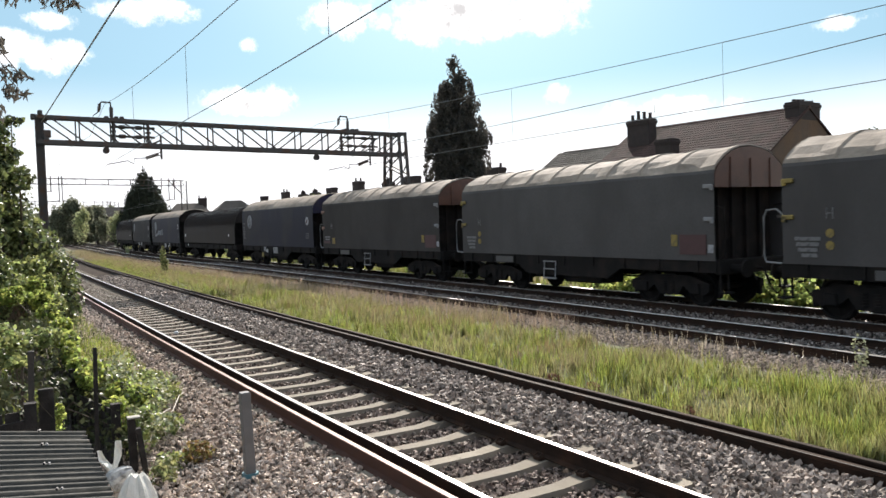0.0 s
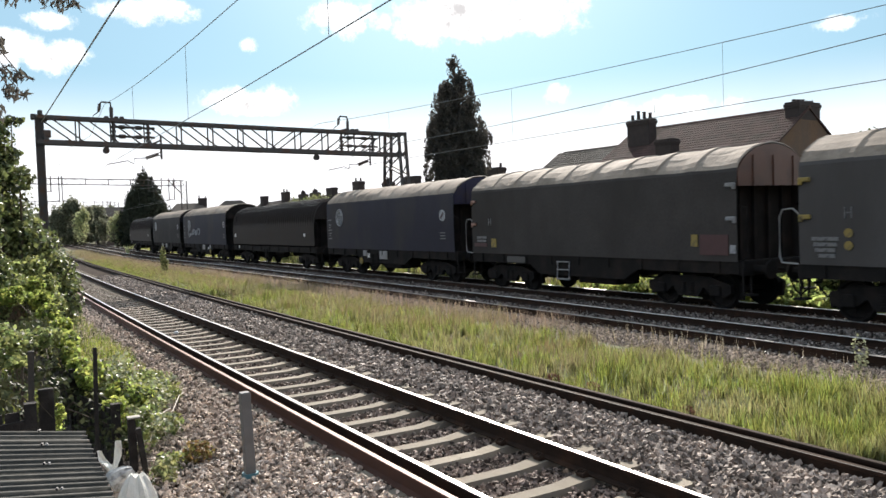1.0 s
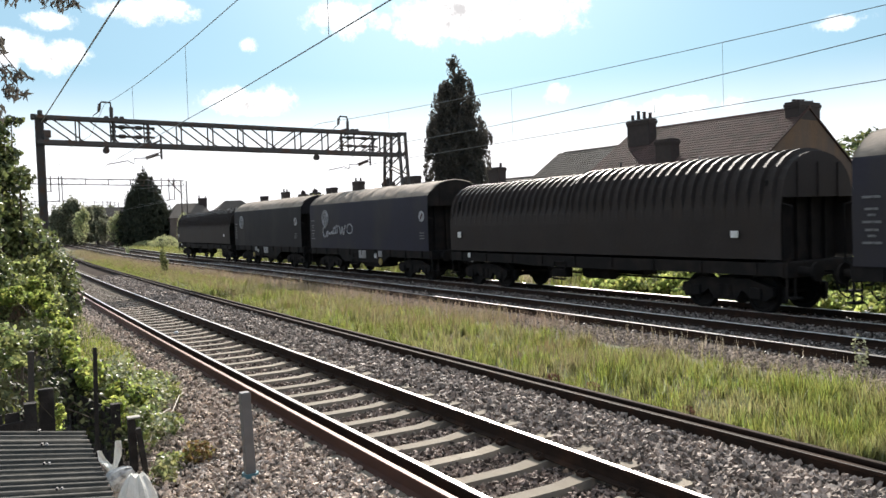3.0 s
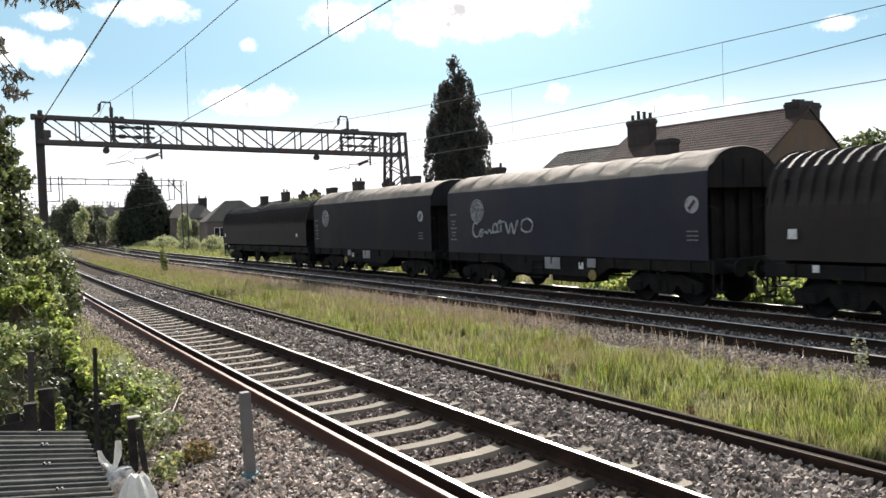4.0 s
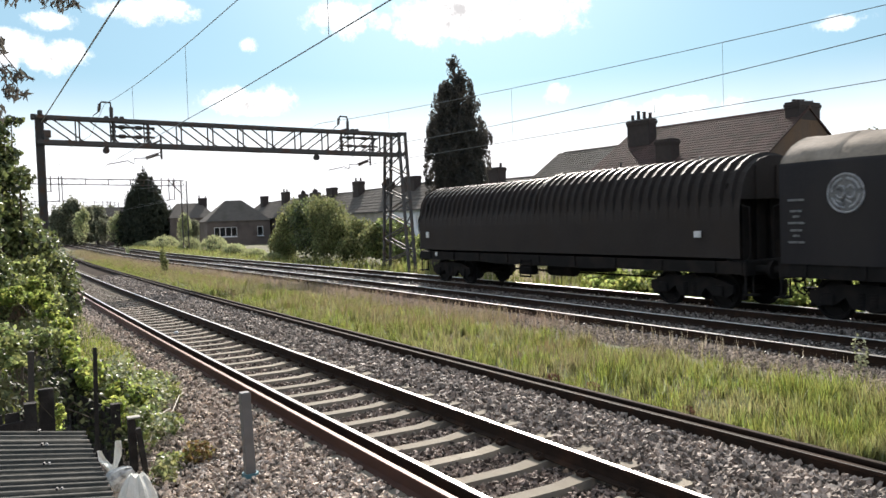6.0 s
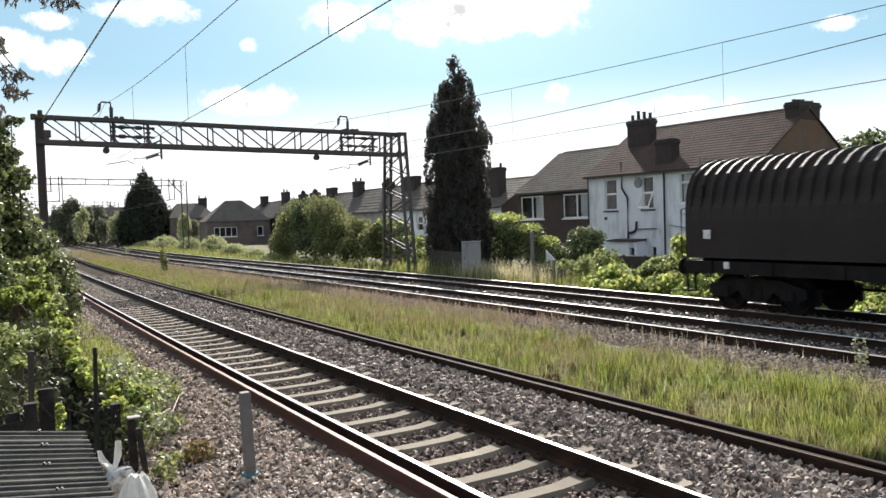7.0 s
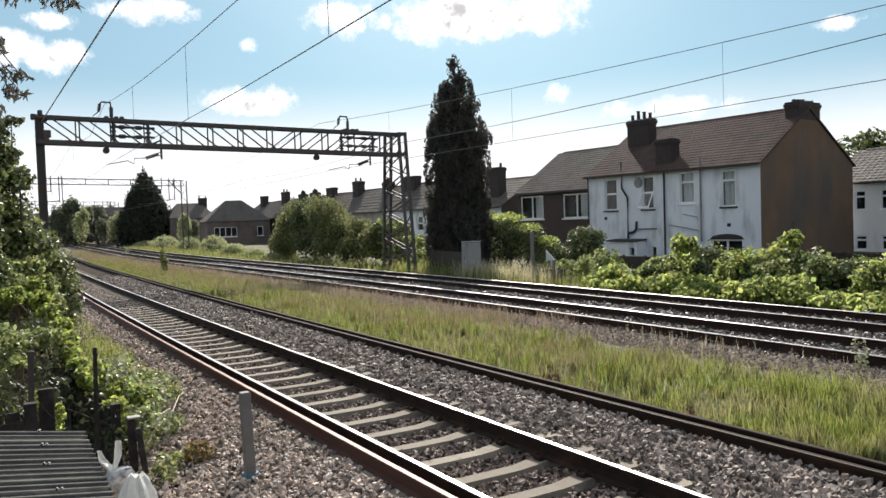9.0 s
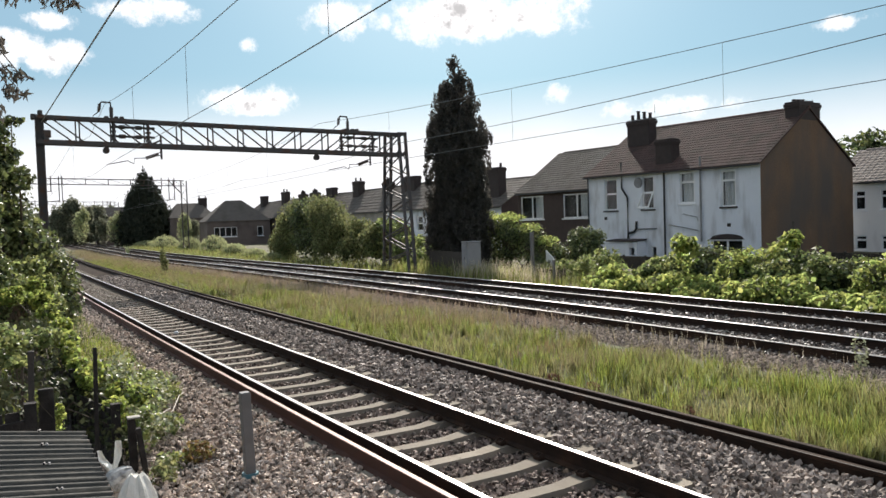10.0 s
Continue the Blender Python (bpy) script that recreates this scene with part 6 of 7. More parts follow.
make_conifer("dark spreading conifer beside the distant line", 22.4, 160, -0.5, 15.4, 5.6, 26000, 0.62, 6, 0.8, L_CONIFER)

# brambles and climbers along the far side of the double line
rng = random.Random(8)
for k in range(15):
    y = 7.0 + k * 1.2
    x = 20.25 + 0.35 * math.sin(k * 2.3)
    hgt = 0.34 + 0.14 * math.sin(k * 1.9)
    make_bush("bramble", "bright green bramble bush sprawling by the line", "shrub", [(x + rng.uniform(-0.4, 0.6), y + rng.uniform(-0.6, 0.6), -0.28 + rng.uniform(-0.15, 0.15), rng.uniform(0.5, 0.95), rng.uniform(0.5, 0.95), hgt * rng.uniform(0.7, 1.3)) for _ in range(4)], 1500, 0.165, L_BRIGHT, 100 + k, 0.04, 8, 0.5, "brambles", 0.6, core=250)
heights = [0.9, 0.75, 0.95, 0.75, 0.9, 1.1, 1.15, 1.25, 0.8, 1.0, 1.25, 0.9, 0.5]
for k, hgt in enumerate(heights):
    y = 6.0 + k * 1.45
    x = 22.2 + 0.4 * math.sin(k * 1.3)
    make_bush("climber_bush", "tangled green climber over a low fence", "shrub", [(x + rng.uniform(-0.6, 0.6), y + rng.uniform(-0.7, 0.7), 0.0 + rng.uniform(-0.2, 0.4), rng.uniform(0.35, 0.8), rng.uniform(0.35, 0.8), hgt * rng.uniform(0.5, 0.95)) for _ in range(5)], 2300, 0.135, (L_IVY, L_BRIGHT, L_HEDGE, L_IVY)[k % 4], 130 + k, 0.05, 14, 0.3, "climbers", 0.7, core=500)
make_bush("young_tree", "young tree with bright leaves rising over the brambles", "tree", [(22.9, 17.7, 0.9, 0.45, 0.5, 0.7), (22.9, 17.4, 1.45, 0.22, 0.25, 0.3), (22.8, 18.3, 0.6, 0.5, 0.5, 0.6), (20.9, 20.3, 1.0, 0.4, 0.5, 0.55)], 1000, 0.17, L_BRIGHT, 160, 0.06, 4)
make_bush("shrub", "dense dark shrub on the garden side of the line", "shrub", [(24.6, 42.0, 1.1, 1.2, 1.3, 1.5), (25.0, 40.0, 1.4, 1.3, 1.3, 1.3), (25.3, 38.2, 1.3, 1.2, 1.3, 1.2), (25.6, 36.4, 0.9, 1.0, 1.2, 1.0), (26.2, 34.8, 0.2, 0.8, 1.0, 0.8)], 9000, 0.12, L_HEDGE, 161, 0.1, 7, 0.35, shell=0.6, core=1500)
# Thin bright-leaved layer puts the shrub's sunlit rim into the leaf colour.
make_bush("climber_bush", "pale flowering climber over a dark shrub, sunlit rim put into its colour", "shrub", [(24.5, 41.8, 2.45, 0.9, 1.0, 0.3), (24.9, 40.0, 2.6, 1.0, 1.0, 0.3), (25.2, 38.2, 2.4, 1.0, 1.1, 0.3), (25.5, 36.6, 1.8, 0.8, 1.0, 0.35), (25.9, 35.3, 1.1, 0.6, 0.8, 0.35)], 3600, 0.10, L_BRIGHT, 221, 0.05, 6, 0.4, shell=0.5)
make_bush("shrub", "small round dark bush by the garden fence", "shrub", [(27.0, 33.5, 1.0, 0.95, 0.95, 0.85), (26.9, 33.4, 0.5, 0.8, 0.8, 0.8)], 4200, 0.12, L_HEDGE, 162, 0.08, 6, 0.35)
make_bush("shrub", "low weeds and ivy by the garden fence", "shrub", [(22.5, 27.5, 0.0, 0.8, 0.8, 0.7), (22.3, 26.0, 0.1, 0.6, 0.7, 0.9), (22.6, 29.0, -0.2, 0.8, 0.9, 0.5)], 2600, 0.13, L_IVY, 163, 0.05, 5)
# Dark-leaved bush added where the shrubs' shadow falls on the ground.
make_bush("shrub", "low dark bush added for the shade below a flowering climber", "shrub", [(25, 40.5, -0.1, 1.2, 1.3, 0.9), (25.3, 38, -0.1, 1.2, 1.3, 0.8), (25.9, 35.4, -0.2, 1.1, 1.1, 0.7), (24.6, 33.6, -0.3, 0.8, 1.0, 0.5)], 4500, 0.12, L_HEDGE, 167, 0.06, 5, 0.4)
# the large shrubs beyond the tower
make_bush("tree", "broad pale-leaved sallow bush by the line", "tree", [(21.5, 70.6, 0.7, 0.9, 1.2, 1.3), (21.5, 69, 1.5, 1.0, 1.3, 1.7), (21.5, 67, 2.4, 1.1, 1.4, 1.9), (21.3, 68, 0.3, 1.1, 1.8, 0.9)], 9000, 0.2, L_BUSH, 164, 0.16, 9, 0.42, shell=0.45, droop=0.7, slim=0.3, core=500, sprays=1500)
# Darker leaf here puts the shade of the hollow into the colour.
make_bush("tree", "dense tree between pale bushes, the hollow's shade put into darker leaves", "tree", [(22.2, 64.5, 2.6, 1.5, 1.8, 2.0), (22.4, 61.5, 3.1, 1.5, 1.6, 1.5), (22.0, 63, 1.0, 1.5, 2.0, 1.6)], 8000, 0.19, L_HEDGE, 218, 0.2, 8, 0.42, shell=0.5, droop=0.4, core=1200)
make_bush("tree", "tall ragged sallow bush with pale leaves", "tree", [(21.4, 58.8, 3.0, 1.1, 1.3, 1.6), (21.4, 56.6, 2.6, 1.1, 1.2, 1.7), (21.4, 54.6, 1.7, 1.1, 1.2, 1.5), (21.5, 51.5, 1.4, 1.0, 1.2, 1.2), (21.5, 49.2, 1.2, 0.9, 1.0, 1.1), (21.2, 57, 0.6, 1.1, 1.6, 1.1), (21.3, 52.5, 0.4, 1.1, 1.6, 0.9)], 12500, 0.19, L_BUSH, 219, 0.18, 9, 0.42, shell=0.45, droop=0.7, slim=0.3, core=900, sprays=1500)
make_bush("tree", "dark leafy elder bush behind the tower", "tree", [(22.6, 48.5, 0.9, 1.3, 1.5, 1.4), (22.8, 46, 0.5, 1.2, 1.3, 1.0), (22.2, 43.4, 0.0, 0.9, 1.0, 0.7)], 6000, 0.2, L_IVY, 165, 0.12, 6, 0.4)
for k, (x, y, s, h) in enumerate(((19.6, 67, 1.0, 0.5), (20.2, 75, 1.2, 0.75), (20.8, 85, 1.4, 1.1), (21.3, 97, 1.75, 1.95), (20.9, 110, 1.6, 1.75), (21.1, 131, 2.2, 1.95), (21.0, 150, 2.2, 1.0))):
    make_bush("shrub", "pale sunlit mound of scrub on the line-side bank", "shrub", [(x, y, -0.5, s, s * 1.1, h), (x + 0.8, y + 1.5, -0.5, s * 0.7, s * 0.8, h * 0.85)], 3000, 0.3, L_SCRUB, 170 + k, 0.08, 3, 0.25, "bank scrub", 0.85, droop=1.6, slim=0.16, core=500)
# distant trees
for k, (x, y, s, h) in enumerate(((15.5, 178, 3.2, 7.8), (18.0, 182, 3.0, 6.8), (13.5, 215, 8, 9), (6.5, 240, 8, 8), (18, 260, 9, 8), (2, 200, 6, 6), (27, 230, 7, 6), (36, 260, 9, 7), (-6, 250, 8, 7), (48, 300, 12, 8), (12, 190, 4, 4), (70, 330, 14, 9), (95, 320, 14, 9))):
    make_bush("tree", "distant leafy tree, haze put into its leaf colour", "tree", [(x, y, h * 0.55, s * 0.6, s * 0.6, h * 0.45), (x + s * 0.4, y, h * 0.4, s * 0.5, s * 0.5, h * 0.35), (x - s * 0.4, y + 1, h * 0.38, s * 0.5, s * 0.5, h * 0.35)], 3600 if y > 200 else 5200, 0.75 if y > 200 else 0.5, L_FAR, 180 + k, 0.3, 6, 0.4, "distant trees")
make_bush("tree", "dark leafy tree beyond the white houses", "tree", [(76, 49, 5.3, 3.6, 3.6, 4.3), (78.4, 49, 3.8, 3, 3, 3.4), (73.6, 50, 3.6, 3, 3, 3.4)], 6500, 0.42, L_HEDGE, 193, 0.3, 7, 0.4, core=900)
make_bush("tree", "group of distant trees where the line curves away", "tree", [(8.0, 171, 4.5, 1.1, 1.2, 3.0), (10.2, 172, 6.6, 1.2, 1.3, 2.5), (11.7, 172, 4.5, 1.1, 1.2, 3.6), (13.3, 173, 5.0, 0.8, 1, 2.4), (6.6, 170, 3, 0.9, 1.2, 2.3), (10, 171, 1.6, 3.6, 1.5, 2.0), (14.6, 174, 2.5, 1.1, 1.2, 2.0)], 9000, 0.4, L_FAR, 199, 0.25, 7, 0.5, shell=0.4)
for k, (x, y, z, s, h) in enumerate(((26.0, 141, 2.3, 1.3, 2.3), (28.2, 143, 1.8, 1.1, 1.9), (17.0, 160, 2.6, 1.5, 2.8), (15.2, 163, 2.2, 1.2, 2.4), (11.2, 164, 3.4, 1.4, 3.2), (30.5, 139, 1.0, 1.2, 1.4))):
    make_bush("tree", "pale feathery tree among the distant houses", "tree", [(x, y, z, s, s, h), (x + 0.5 * s, y + 1, z + 0.6 * h, 0.6 * s, 0.6 * s, 0.5 * h)], 2200, 0.3, L_SCRUB if k % 2 == 0 else L_FAR, 240 + k, 0.12, 6, 0.45, "distant trees", 0.4, droop=0.6, slim=0.3)
# hedge and ivy on the near side
make_bush("hedge_tree", "tall dark glossy hedge shrub at the fence", "tree", [(-0.48, 16, 3.95, 0.55, 0.8, 0.6), (-0.42, 16, 4.35, 0.38, 0.6, 0.36), (-0.22, 16, 3.28, 0.48, 0.8, 0.52), (-0.02, 17, 2.58, 0.52, 0.9, 0.52), (0.28, 17.5, 2.10, 0.52, 0.9, 0.5),
          (0.62, 18, 1.72, 0.48, 0.9, 0.42), (0.82, 19, 1.30, 0.40, 0.8, 0.4), (-0.30, 17, 2.05, 0.75, 1.1, 0.9), (-0.1, 17.5, 1.3, 0.65, 1.1, 0.8), (0.55, 18.5, 0.7, 0.6, 1.1, 0.9), (-0.62, 14.5, 2.6, 0.5, 0.9, 1.4),
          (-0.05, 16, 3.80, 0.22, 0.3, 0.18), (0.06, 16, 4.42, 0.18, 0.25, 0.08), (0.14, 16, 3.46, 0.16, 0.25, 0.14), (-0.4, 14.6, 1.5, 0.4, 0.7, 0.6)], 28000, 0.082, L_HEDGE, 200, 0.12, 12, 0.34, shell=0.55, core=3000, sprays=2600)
make_bush("ivy_bush", "glossy grey-green ivy at the foot of the hedge", "shrub", [(0.05, 15.5, 1.75, 0.35, 0.4, 0.25), (0.40, 16.0, 1.45, 0.30, 0.4, 0.25), (-0.2, 14.6, 1.62, 0.3, 0.4, 0.2), (0.62, 16.5, 1.05, 0.22, 0.4, 0.25)], 3400, 0.062, L_IVY, 220, 0.04, 5, 0.4, shell=0.6, core=400)
make_bush("ivy_bush", "bright ivy spilling over the fence towards the track", "shrub", [(0.22, 15, 1.55, 0.17, 0.3, 0.15), (0.33, 14.5, 1.34, 0.17, 0.3, 0.15), (0.43, 14, 1.14, 0.17, 0.3, 0.15), (0.54, 13, 1.01, 0.17, 0.3, 0.14), (0.61, 12.4, 0.86, 0.15, 0.3, 0.14), (0.62, 12, 0.71, 0.13, 0.3, 0.14),
          (0.69, 11.5, 0.62, 0.14, 0.25, 0.13), (0.75, 11.0, 0.53, 0.13, 0.25, 0.12), (0.96, 11.5, 0.52, 0.16, 0.25, 0.12), (1.13, 10.8, 0.38, 0.18, 0.25, 0.13), (1.32, 10.6, 0.32, 0.16, 0.25, 0.12), (0.98, 10.2, 0.30, 0.14, 0.2, 0.12), (1.03, 10.0, 0.14, 0.12, 0.2, 0.10), (-0.10, 14, 1.45, 0.25, 0.3, 0.14)], 7000, 0.058, L_IVY_PALE, 201, 0.04, 4, 0.45, shell=0.6, core=500)
make_bush("ivy_bush", "ivy hanging by the fence, shade painted in by a dark leaf colour", "shrub", [(0.15, 12.6, 0.95, 0.3, 0.4, 0.3), (-0.2, 11.6, 0.85, 0.35, 0.4, 0.25), (0.1, 11.2, 0.6, 0.35, 0.4, 0.4), (-0.4, 11.0, 0.5, 0.35, 0.4, 0.5), (0.3, 12.4, 0.9, 0.25, 0.4, 0.3), (0.45, 11.8, 0.55, 0.22, 0.4, 0.35), (0.6, 11.2, 0.30, 0.25, 0.4, 0.35), (0.75, 10.3, 0.10, 0.25, 0.4, 0.3), (0.95, 9.8, 0.05, 0.22, 0.3, 0.3), (0.3, 10.2, 0.5, 0.2, 0.4, 0.25), (-0.1, 9.6, 0.55, 0.35, 0.3, 0.4), (-0.4, 9.4, 0.7, 0.35, 0.3, 0.4), (0.2, 13.0, 0.95, 0.25, 0.5, 0.3)], 1500, 0.06, L_SHADE_LEAF, 202, 0.04, 4, 0.4, shell=0.5, core=900)
make_bush("ivy_bush", "glossy ivy trailing over an old fence", "shrub", [(0.05, 11, 1.10, 0.30, 0.4, 0.12), (-0.28, 10.6, 1.16, 0.3, 0.4, 0.15), (-0.05, 10.5, 0.94, 0.15, 0.3, 0.08), (0.30, 11.0, 1.14, 0.14, 0.3, 0.12)], 2300, 0.056, L_IVY, 203, 0.04, 5, 0.4, shell=0.6)
make_bush("ivy_bush", "small bright ivy clump between two fence posts", "shrub", [(0.32, 8.7, 0.58, 0.05, 0.1, 0.16), (0.10, 8.5, 0.80, 0.04, 0.1, 0.14), (0.30, 8.75, 0.3, 0.05, 0.1, 0.2)], 380, 0.05, L_IVY_PALE, 209, 0.015, 4, 0.4, shell=0.4)
weeds = [(1.1, 11, 0.1, 0.33, 0.5, 0.38), (1.45, 11.6, 0.0, 0.33, 0.5, 0.34), (1.75, 12.6, -0.1, 0.35, 0.6, 0.28), (1.3, 13, 0.1, 0.38, 0.6, 0.38), (1.25, 10.2, 0.0, 0.28, 0.35, 0.3), (1.95, 13.9, -0.2, 0.4, 0.7, 0.22), (1.6, 10.8, -0.2, 0.25, 0.35, 0.2), (1.5, 9.4, -0.3, 0.2, 0.3, 0.12)]
make_bush("weed_patch", "leafy green weeds creeping over the ballast", "weeds", weeds, 3600, 0.07, L_IVY, 210, 0.02, 5, 0.4, shell=0.35)
# Pale leaves over the same weeds paint the glints on their foliage.
make_bush("weed_patch", "pale leaves among the green weeds, glints put into their colour", "weeds", weeds, 2600, 0.06, L_PALE_WEED, 211, 0.015, 5, 0.5, shell=0.5)
make_bush("overhanging_tree", "slender-leaved branches hanging over the fence", "tree", [(0.10, 8.0, 4.56, 0.16, 0.4, 0.08), (0.35, 8.0, 4.55, 0.09, 0.25, 0.05), (0.46, 8.0, 4.52, 0.10, 0.25, 0.045), (0.60, 8.0, 4.54, 0.05, 0.2, 0.03), (-0.03, 8.0, 4.10, 0.05, 0.2, 0.07), (0.02, 8.0, 3.86, 0.07, 0.2, 0.07),
          (0.14, 8.0, 3.80, 0.07, 0.2, 0.05), (0.04, 8.0, 3.68, 0.10, 0.2, 0.07), (0.13, 8.0, 3.66, 0.05, 0.2, 0.04), (-0.10, 8.0, 3.5, 0.10, 0.3, 0.10), (-0.40, 8.2, 3.1, 0.28, 0.5, 0.5), (-0.9, 8.2, 3.9, 0.5, 0.6, 0.7), (-0.2, 8.0, 4.6, 0.3, 0.5, 0.1)], 1700, 0.085, L_CYPRESS, 204, 0.06, 3, 0.5, shell=0.3, droop=0.9, foot=(-5.0, 0.3), slim=0.16, fork=(-1.6, 0.1, 6.4))
make_bush("weed", "small yellowing weed growing in the ballast", "weed", [(1.75, 9.26, -0.16, 0.17, 0.18, 0.13)], 340, 0.05, L_WEED, 205, 0.01, 3)
make_bush("weed", "small green weed growing in the ballast", "weed", [(1.30, 8.80, -0.2, 0.15, 0.2, 0.12)], 190, 0.05, L_BUSH, 206, 0.01, 3)
for k, (x, y) in enumerate(((7.60, 7.45), (7.62, 9.35), (7.52, 10.2))):
    make_bush("weed", "low red-leaved sorrel among the grass", "weed", [(x, y, -0.17, 0.09, 0.13, 0.07)], 150, 0.035, L_SORREL, 212 + k, 0.008, 3, 0.4, "sorrel", ground_z=-0.28)
make_bush("weed", "tall pale weed standing beside the double line", "weed", [(12.02, 7.95, 0.0, 0.10, 0.12, 0.32), (11.85, 7.8, -0.1, 0.10, 0.1, 0.2)], 150, 0.045, L_PALE_WEED, 216, 0.006, 4, ground_z=-0.28)
make_bush("sapling", "dark slender sapling on the verge", "shrub", [(7.6, 48.0, 0.75, 0.16, 0.2, 0.75), (7.65, 48.0, 0.35, 0.24, 0.2, 0.45)], 300, 0.12, L_BUSH, 207, 0.02, 3)
g = np.array([(11.45 + 0.12 * math.cos(k), 97 + 0.12 * math.sin(k * 1.7), -0.25) for k in range(26)])
spiky = make_grass("spiky_weed", "spiky pale weed on the verge", g, np.array([0.7 + 0.5 * (k % 5) / 4 for k in range(26)]), L_SCRUB, 208, 0.035, 0.75)
tagged(spiky, "spiky pale weed on the verge", "weed")


# ---- things on the near side ----
def make_roof_sheet():
    """Corrugated roof sheet of a low shed that slopes down towards the track; its ridges run along the local x axis."""
    corner = Vector((0.43, 6.87, 0.82))
    run, fall = Vector((0.916, 0.336, -0.219)), Vector((0.19, -0.844, -0.501))
    m = Matrix((run, -fall, run.cross(-fall))).transposed().to_4x4()
    t = thing("corrugated_roof", Matrix.Translation(corner) @ m, "dark corrugated sheet roof of a low shed with fixing screws", "shed roof")
    verts, faces = [], []
    pitch, n, width = 0.053, 8, 1.14
    rows = int(width / pitch * n)
    for i in range(rows + 1):
        y = -i * pitch / n
        c = math.cos(i / n * math.tau)
        zc = 0.012 * math.copysign(abs(c) ** 0.7, c)
        verts += [(-2.6, y, zc), (0.012 * noise.noise((i * 0.3, 0, 0)), y, zc)]
    k = len(verts)
    verts += [(x, y, zz - 0.006) for x, y, zz in verts]
    for i in range(rows):
        a = i * 2
        faces += [(a, a + 2, a + 3, a + 1), (a + k, a + k + 1, a + k + 3, a + k + 2), (a + 1, a + 3, a + k + 3, a + k + 1)]
    ob = new("sheet", raw_mesh("sheet", verts, faces, M_CORR, smooth=True))
    ob.parent = t
    for i, x in ((0, -0.36), (2, -0.38), (5, -0.42), (8, -0.40), (11, -0.46), (14, -0.46)):
        for dx in ((0, 0.035) if i % 3 == 2 else (0,)):
            y = -round(i * 1.44) * pitch
            bm = bmesh.new()
            add_tube(bm, (x + dx, y, 0.008), (x + dx, y, 0.015), 0.010, n=10)
            add_tube(bm, (x + dx, y, 0.015), (x + dx, y, 0.026), 0.008, n=6)
            part("screw", bm, M_CABINET if dx else M_PIPE, t)
    for y in (-0.08, -1.0):
        bm = bmesh.new()
        add_box(bm, -2.5, -0.12, y - 0.03, y + 0.03, -0.09, -0.022)
        part("purlin", bm, M_ROT, t)
    for x, y, ln in ((-0.2, -0.08, 1.25), (-0.2, -1.0, 0.8), (-2.3, -0.08, 1.75), (-2.3, -1.0, 1.25)):
        p = part("shed_post", box_bm(-0.04, 0.04, -0.04, 0.04, -ln, 0), M_ROT, t)
        p.matrix_basis = Matrix.Translation((x, y, -0.06)) @ m.to_3x3().inverted().to_4x4()
    return t


make_roof_sheet()


def make_post(label, x, y, z0, z1, w, d, mat, lean=0.0, name="fence_post"):
    bm = bmesh.new()
    add_box(bm, -w / 2, w / 2, -d / 2, d / 2, 0, z1 - z0, 0.008)
    ob = part(name, bm, mat)
    ob.matrix_world = Matrix.Translation((x, y, z0)) @ Matrix.Rotation(lean, 4, "Y")
    return tagged(ob, label, "post")


make_post("grey galvanised steel post standing in the ballast", 2.10, 8.25, -0.6, 0.68, 0.105, 0.11, M_POST, -0.03)
make_post("rotten dark timber fence post with a pale top", 1.085, 9.41, -0.6, 0.31, 0.085, 0.08, M_ROT, -0.02)
make_post("dark broken stake leaning on a fence post", 1.22, 9.30, -0.6, 0.22, 0.06, 0.09, M_ROT, -0.12, "stake")
make_post("dark old fence post wrapped in ivy", 0.71, 9.6, -0.6, 1.12, 0.045, 0.045, M_ROT, 0.02)
make_post("old pale fence post among ivy", 0.036, 8.4, -0.6, 1.31, 0.055, 0.06, M_WOOD, 0.03)
make_post("grey weathered fence post among ivy", 0.207, 8.6, -0.6, 0.90, 0.14, 0.08, M_ROT, 0.0)
# a paler flat plate covers the top of the post
bm = bmesh.new()
add_box(bm, -0.065, 0.075, -0.06, 0.06, 0, 0.02, 0.006)
ob = part("cap_stone", bm, M_PLASTER)
ob.location = (1.087, 9.40, 0.31)
tagged(ob, "flat pale plate on top of a fence post", "stone")


def make_bag(label, x, y, z, r, h, seed, mat, tip=0.0, flat=0.8):
    """A half-filled plastic bag with pleats that gather towards its mouth."""
    bm = bmesh.new()
    n = 48
    profile = [(0.0, 0.55), (0.04, 0.9), (0.2, 1.03), (0.42, 1.0), (0.6, 0.92), (0.76, 0.78), (0.88, 0.62), (0.96, 0.46), (1.0, 0.40)]
    rings = []
    for u, k in profile:
        ring = []
        for i in range(n):
            an = i * math.tau / n
            crease = 0.07 * math.sin(7 * an + seed + 2 * u) + 0.05 * math.sin(13 * an + 3 * u + seed * 2) + 0.16 * noise.noise((1.4 * math.cos(an), 1.4 * math.sin(an), 1.6 * u + seed))
            q = r * k * (1 + crease * (0.5 + u))
            ring.append(bm.verts.new((q * math.cos(an), flat * q * math.sin(an), h * (u + 0.10 * u * noise.noise((2 * math.cos(an), 2 * math.sin(an), seed))))))
        rings.append(ring)
    for lo, hi in zip(rings, rings[1:]):
        for i in range(n):
            bm.faces.new((lo[i], lo[(i + 1) % n], hi[(i + 1) % n], hi[i]))
    bm.faces.new(rings[0][::-1])
    bm.faces.new(rings[-1])
    ob = part("plastic_bag", bm, mat)
    ob.matrix_world = Matrix.Translation((x, y, z)) @ Matrix.Rotation(tip, 4, "Y")
    return tagged(ob, label, "plastic bag", "plastic bags")


